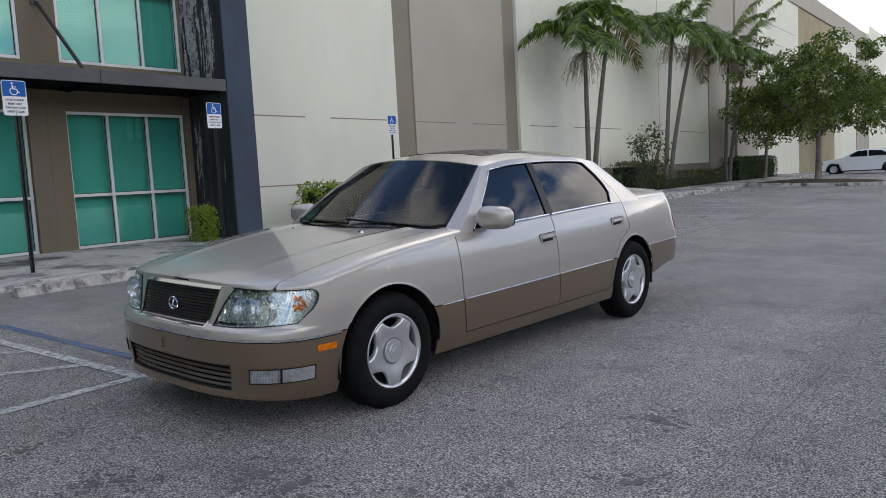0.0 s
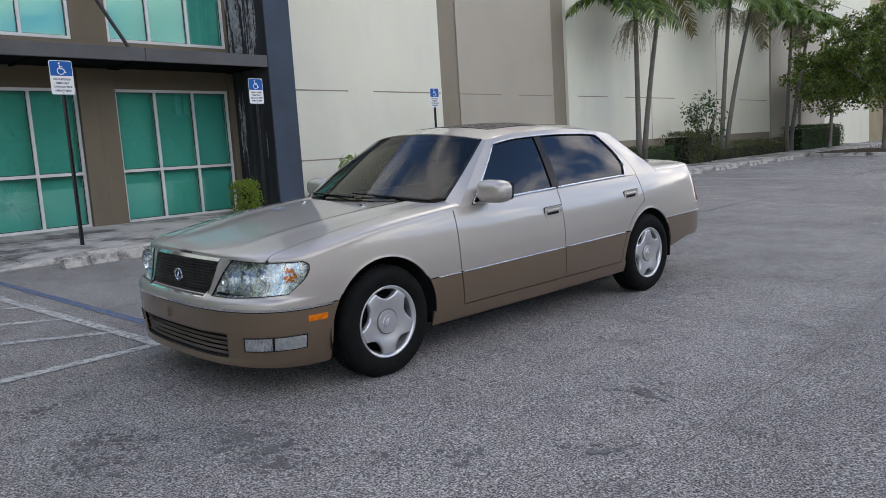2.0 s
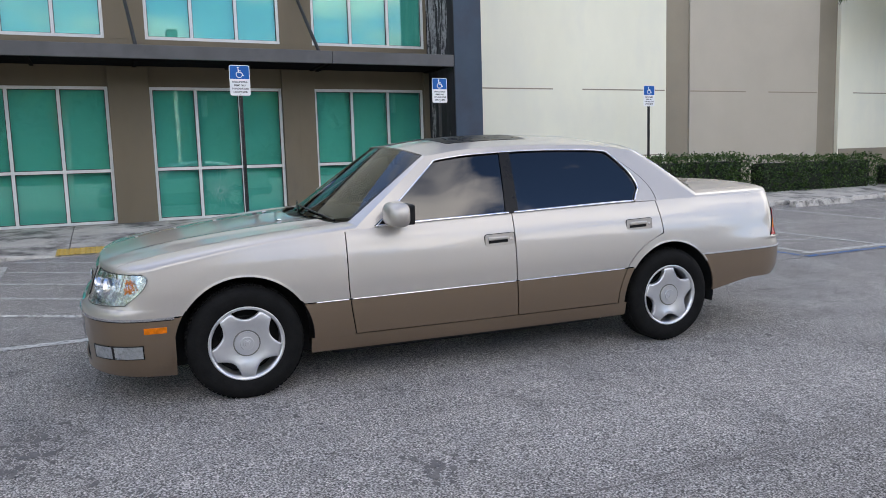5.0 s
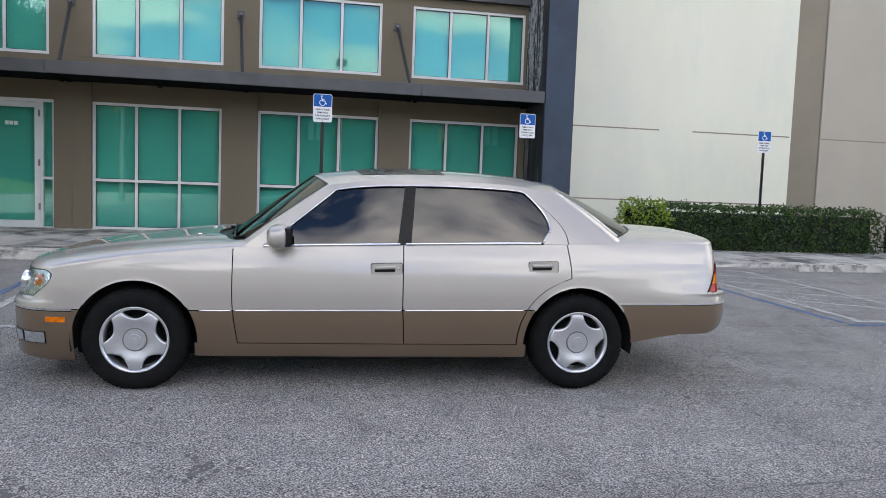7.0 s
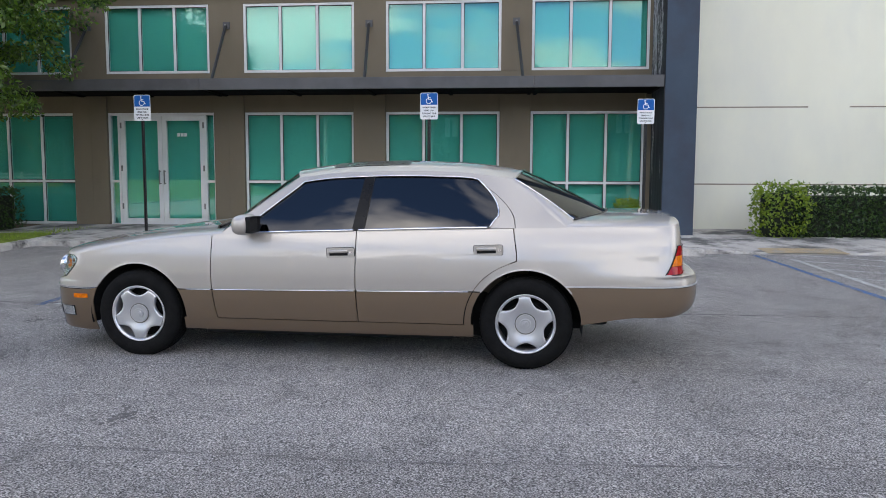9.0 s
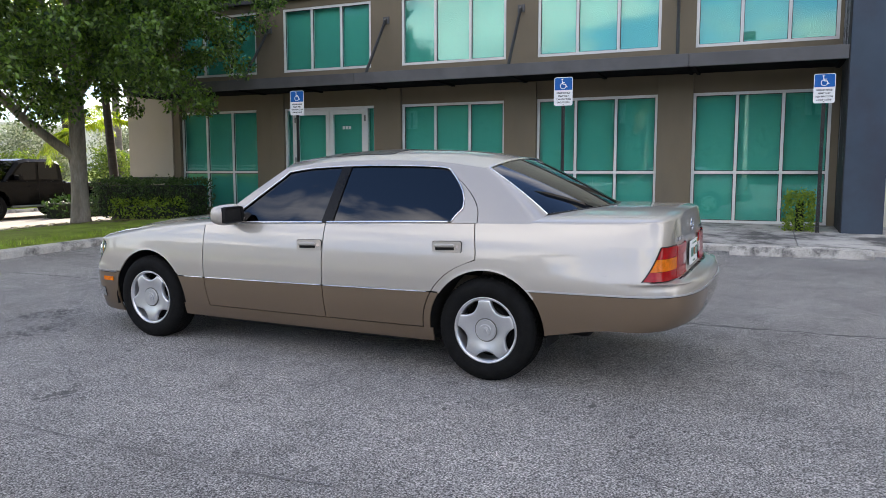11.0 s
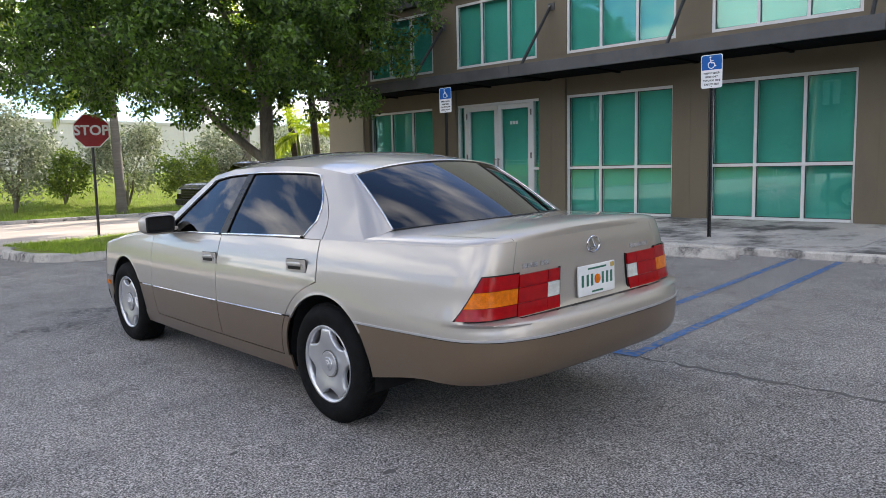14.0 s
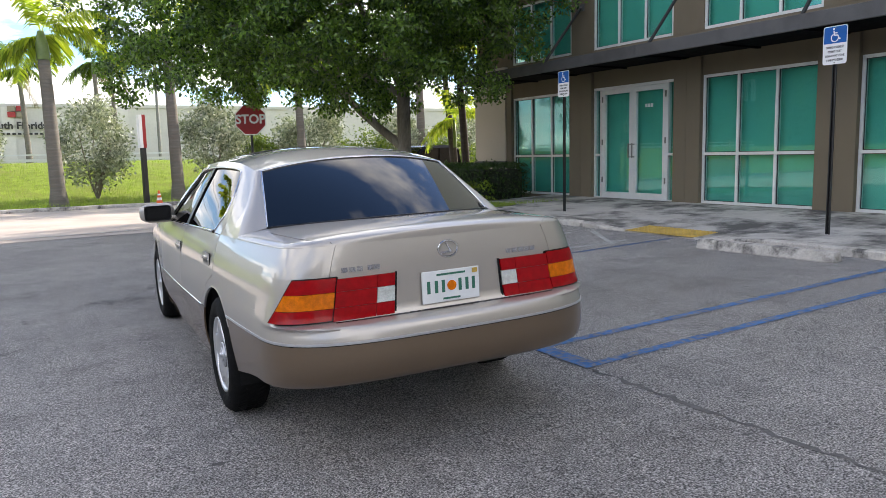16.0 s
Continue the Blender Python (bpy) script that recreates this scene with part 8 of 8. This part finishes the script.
def plain_wheel(root, x, y, r, mat_rim, side):
    w = new("wheel")
    w.parent = root
    w.matrix_basis = Matrix.Translation((x, y, r)) @ Matrix.Rotation(radians(-90 * side), 4, "X")
    k = 32
    for nm, prof, mat in (("tyre", [(r * 0.62, -0.22), (r * 0.93, -0.22), (r, -0.18), (r, -0.04), (r * 0.93, 0.0), (r * 0.64, 0.0), (r * 0.62, -0.03)], RUBBER), ("rim", [(r * 0.63, -0.01), (r * 0.58, -0.02), (r * 0.56, -0.07), (r * 0.2, -0.05), (r * 0.12, -0.03), (0.001, -0.03)], mat_rim)):
        m = len(prof)
        vs = [(math.cos(i / k * math.tau) * p, math.sin(i / k * math.tau) * p, z) for i in range(k) for p, z in prof]
        fs = [(i * m + j, ((i + 1) % k) * m + j, ((i + 1) % k) * m + j + 1, i * m + j + 1) for i in range(k) for j in range(m - 1)]
        link(nm, vs, fs, mat, w, smooth=True)
    bm = bmesh.new()
    for i in range(6):
        a = i / 6 * math.tau
        mm = Matrix.Rotation(a, 4, "Z") @ Matrix.Translation((r * 0.34, 0, -0.035))
        bmesh.ops.create_cube(bm, size=1, matrix=mm @ Matrix.Diagonal((r * 0.45, r * 0.16, 0.03, 1)))
    part("spokes", bm, mat_rim, w)


TRUCKGLASS = glass("truck_glass", (0.03, 0.032, 0.035), 0.0, 0.03)


def pickup(m):
    root = empty("pickup_truck", m, label="black crew-cab pickup truck out on the street", category="truck")
    BLK = material("black_lacquer", (0.003, 0.003, 0.0035), 0.22, vary=0.05, spec=0.12)
    # x forward from the rear bumper, y to its left
    body = [(0.05, 0.55), (0.05, 1.14), (1.95, 1.18), (1.97, 1.22), (3.95, 1.24), (4.10, 1.24), (5.30, 1.19), (5.66, 1.13), (5.80, 1.02), (5.84, 0.80), (5.84, 0.46), (5.05, 0.45), (5.0, 0.72), (4.85, 0.92), (4.55, 0.98), (4.25, 0.92), (4.1, 0.72), (4.05, 0.46), (1.62, 0.46), (1.57, 0.72), (1.42, 0.92), (1.12, 0.98), (0.82, 0.92), (0.67, 0.72), (0.62, 0.5)]
    part("body", prism(body, -0.98, 0.98, 0.03), BLK, root, "black body with cargo bed")
    cab = [(1.98, 1.20), (2.12, 1.84), (2.35, 1.92), (3.35, 1.92), (3.62, 1.86), (4.22, 1.20)]
    bm = prism(cab, -0.90, 0.90, 0.10)
    part("cab", bm, BLK, root)
    for s in (-1, 1):
        for pts in (((2.20, 1.26), (2.28, 1.80), (2.95, 1.81), (2.95, 1.26)), ((3.05, 1.26), (3.05, 1.81), (3.50, 1.78), (4.02, 1.26))):
            bm = bmesh.new()
            a = [bm.verts.new((x, s * 0.915, z)) for x, z in pts]
            b = [bm.verts.new((x, s * 0.90, z)) for x, z in pts]
            bm.faces.new(a)
            for i in range(4):
                bm.faces.new((a[i], a[(i + 1) % 4], b[(i + 1) % 4], b[i]))
            part("side_window", bm, TRUCKGLASS, root, "dark side window")
        for x in (3.0, 2.05):
            box("door_gap", x - 0.006, x + 0.006, s * 0.978, s * 0.984, 0.55, 1.19, UNDER, root)
        for x in (2.18, 3.15):
            box("door_handle", x, x + 0.22, s * 0.98, s * 1.0, 1.03, 1.08, BLK, root)
        box("tail_light", 0.035, 0.10, s * 0.80, s * 0.985, 0.78, 1.10, REDLENS, root, "red tail light")
        bm = bmesh.new()
        add_box(bm, 3.72, 3.88, s * 0.95, s * 1.20, 1.24, 1.42, 0.03)
        part("door_mirror", bm, BLK, root)
        tube("step_bar", (1.75, s * 0.97, 0.42), (4.0, s * 0.97, 0.42), 0.04, STEEL, root)
        for x in (1.12, 4.55):
            plain_wheel(root, x, s * 0.97, 0.40, BLACKTRIM, s)
    bm = bmesh.new()
    add_box(bm, -0.06, 0.12, -0.95, 0.95, 0.52, 0.72, 0.03)
    part("rear_bumper", bm, BLACKTRIM, root)
    box("chassis", 0.3, 5.6, -0.7, 0.7, 0.38, 0.62, UNDER, root)
    grille = box("grille", 5.82, 5.87, -0.62, 0.62, 0.70, 1.02, BLACKTRIM, root, "black grille", bevel=0.02)
    for k in range(3):
        box("bar", 5.865, 5.885, -0.58, 0.58, 0.76 + k * 0.09, 0.79 + k * 0.09, BLK, grille)
    for s in (-1, 1):
        box("headlamp", 5.70, 5.86, s * 0.66, s * 0.95, 0.84, 1.0, CLEARLENS, root, "clear headlamp", bevel=0.02)
    box("front_bumper", 5.75, 5.93, -0.97, 0.97, 0.44, 0.66, BLACKTRIM, root, bevel=0.04)
    bm = bmesh.new()
    pts = [(3.66, 1.83), (4.19, 1.26)]
    vv = [bm.verts.new((pts[i][0] + 0.02, y, pts[i][1] + 0.01)) for i, y in ((0, -0.76), (0, 0.76), (1, 0.84), (1, -0.84))]
    bm.faces.new(vv)
    bmesh.ops.solidify(bm, geom=list(bm.faces), thickness=0.01)
    part("windscreen", bm, TRUCKGLASS, root, "dark windscreen")


pickup(pose(-18.3, -14.9, ground_z(-13, -14.9) + 0.012, 0, 0, 2))


def white_sedan(m):
    root = empty("parked_sedan", m, label="white four-door sedan parked in a far bay", category="car")
    WHT = material("white_lacquer", (0.75, 0.76, 0.77), 0.3, vary=0.03, coat=1.0)
    body = [(0.02, 0.35), (0.0, 0.60), (0.12, 0.78), (0.55, 0.88), (1.25, 0.98), (1.5, 1.0), (3.9, 1.04), (4.4, 1.05), (4.6, 0.95), (4.62, 0.40), (4.2, 0.26), (4.18, 0.45), (4.05, 0.64), (3.78, 0.70), (3.5, 0.64), (3.38, 0.45), (3.35, 0.24), (1.3, 0.24), (1.27, 0.45), (1.14, 0.64), (0.87, 0.70), (0.6, 0.64), (0.47, 0.45), (0.44, 0.26)]
    part("body", prism(body, -0.88, 0.88, 0.03), WHT, root)
    cab = [(1.25, 0.98), (2.0, 1.38), (2.4, 1.44), (3.1, 1.44), (3.5, 1.38), (4.2, 1.05)]
    part("cabin", prism(cab, -0.78, 0.78, 0.08), WHT, root)
    for s in (-1, 1):
        for pts in (((1.55, 1.02), (2.1, 1.34), (2.62, 1.37), (2.62, 1.03)), ((2.7, 1.03), (2.7, 1.37), (3.35, 1.33), (3.75, 1.05))):
            bm = bmesh.new()
            a = [bm.verts.new((x, s * 0.795, z)) for x, z in pts]
            b = [bm.verts.new((x, s * 0.775, z)) for x, z in pts]
            bm.faces.new(a)
            for i in range(4):
                bm.faces.new((a[i], a[(i + 1) % 4], b[(i + 1) % 4], b[i]))
            part("side_window", bm, BLACKTRIM, root, "dark side window")
        for x in (0.87, 3.78):
            plain_wheel(root, x, s * 0.87, 0.325, ALLOY, s)
        bm = bmesh.new()
        add_box(bm, 1.6, 1.75, s * 0.86, s * 1.0, 1.0, 1.1, 0.03)
        part("door_mirror", bm, WHT, root)
        box("headlamp", -0.005, 0.30, s * 0.60, s * 0.884, 0.62, 0.74, CLEARLENS, root)
    box("chassis", 0.4, 4.2, -0.7, 0.7, 0.18, 0.3, UNDER, root)


white_sedan(pose(-10.0, 50.5, ground_z(-7, 50) + 0.0, 0, 0, 0))


# ---------------------------------------------------------------- across the lot, seen in the glass
def lamp_post(x, y):
    root = empty("lamp_post", Matrix.Translation((x, y, ground_z(x, y))), label="concrete parking lot lamp post with a box head", category="lamp post")
    tube("base", (0, 0, 0), (0, 0, 0.7), 0.3, CONCRETE, root)
    tube("pole", (0, 0, 0.7), (0, 0, 8.6), 0.13, CONCRETE, root, r1=0.09)
    bm = bmesh.new()
    add_box(bm, -0.35, 0.35, -0.3, 0.3, 8.6, 8.95, 0.03)
    part("head", bm, BLACKPAINT, root)


lamp_post(17.0, 6.6)
for x, y, h, seed in ((19, 1.0, 5.2, 71), (20, 13.5, 5.5, 72), (24, -7, 7, 73)):
    palm((x, y, ground_z(x, y)), (0.2, 0.1, h), 0.17, 12, 2.6, seed, "palm across the parking lot", PALMLEAF)


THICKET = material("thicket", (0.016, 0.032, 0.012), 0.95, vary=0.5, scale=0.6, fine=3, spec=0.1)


def treeline():
    """Woods far across the lot, and the dark trunks below them."""
    rnd = random.Random(80)
    cs, rs = [], []
    for i in range(1500):
        y = rnd.uniform(-95, 110)
        top = 13.0 + 1.8 * noise.noise(Vector((y * 0.07, 0, 0))) + 1.0 * noise.noise(Vector((y * 0.4, 3, 0)))
        cs.append((66 + rnd.uniform(-3, 3), y, rnd.uniform(0.2, top)))
        rs.append((2.2, 2.4, 1.6))
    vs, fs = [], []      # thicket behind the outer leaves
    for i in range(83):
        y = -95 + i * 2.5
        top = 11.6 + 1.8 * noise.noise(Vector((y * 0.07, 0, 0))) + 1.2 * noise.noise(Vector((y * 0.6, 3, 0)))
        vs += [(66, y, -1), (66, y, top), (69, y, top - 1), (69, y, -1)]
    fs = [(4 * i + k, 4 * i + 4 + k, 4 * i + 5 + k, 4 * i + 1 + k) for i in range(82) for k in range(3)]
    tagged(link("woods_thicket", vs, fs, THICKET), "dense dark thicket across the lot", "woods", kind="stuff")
    ob = leaf_cloud("far_woods", cs, rs, 34, 1.0, WOODLEAF, None, 80)
    return tagged(ob, "far line of dark green trees across the lot", "woods", kind="stuff")


treeline()


def end_woods():
    """A second line of trees closes the far end of the lot."""
    rnd = random.Random(81)
    cs = []
    for i in range(620):
        x = rnd.uniform(6, 66)
        top = 11.0 + 1.8 * noise.noise(Vector((x * 0.08, 7, 0))) + 1.0 * noise.noise(Vector((x * 0.4, 9, 0)))
        cs.append((x, 72 + rnd.uniform(-3, 3), rnd.uniform(0.2, top)))
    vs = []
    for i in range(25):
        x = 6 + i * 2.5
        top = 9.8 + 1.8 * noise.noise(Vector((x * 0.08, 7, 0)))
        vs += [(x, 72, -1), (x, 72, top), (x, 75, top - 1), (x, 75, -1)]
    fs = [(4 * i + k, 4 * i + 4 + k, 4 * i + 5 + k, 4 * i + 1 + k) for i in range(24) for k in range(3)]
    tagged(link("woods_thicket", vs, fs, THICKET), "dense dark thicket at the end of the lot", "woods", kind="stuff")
    ob = leaf_cloud("far_woods", cs, [(2.2, 2.4, 1.6)] * len(cs), 34, 1.0, WOODLEAF, None, 82)
    tagged(ob, "far line of dark green trees at the end of the lot", "woods", kind="stuff")


end_woods()


# unseen stand-in, added to give a yellow reflection in the office glass
def yellow_reflection_block(x, y):
    root = empty("reflected_yellow_block", Matrix.Translation((x, y, bank_z(x, y) - 0.1)), label="low yellow block added out of view for its reflection in the windows", category="barrier")
    bm = bmesh.new()
    add_box(bm, -1.7, 1.7, -0.35, 0.35, 0.0, 1.0, 0.08)
    for v in bm.verts:
        if v.co.z > 0.4:
            v.co.y *= 0.6
    part("block", bm, YELLOWMAT, root)
    bm = bmesh.new()
    add_box(bm, -1.75, 1.75, -0.42, 0.42, -0.05, 0.14, 0.02)
    part("foot", bm, CONCRETE, root)


yellow_reflection_block(13.0, -20.4)
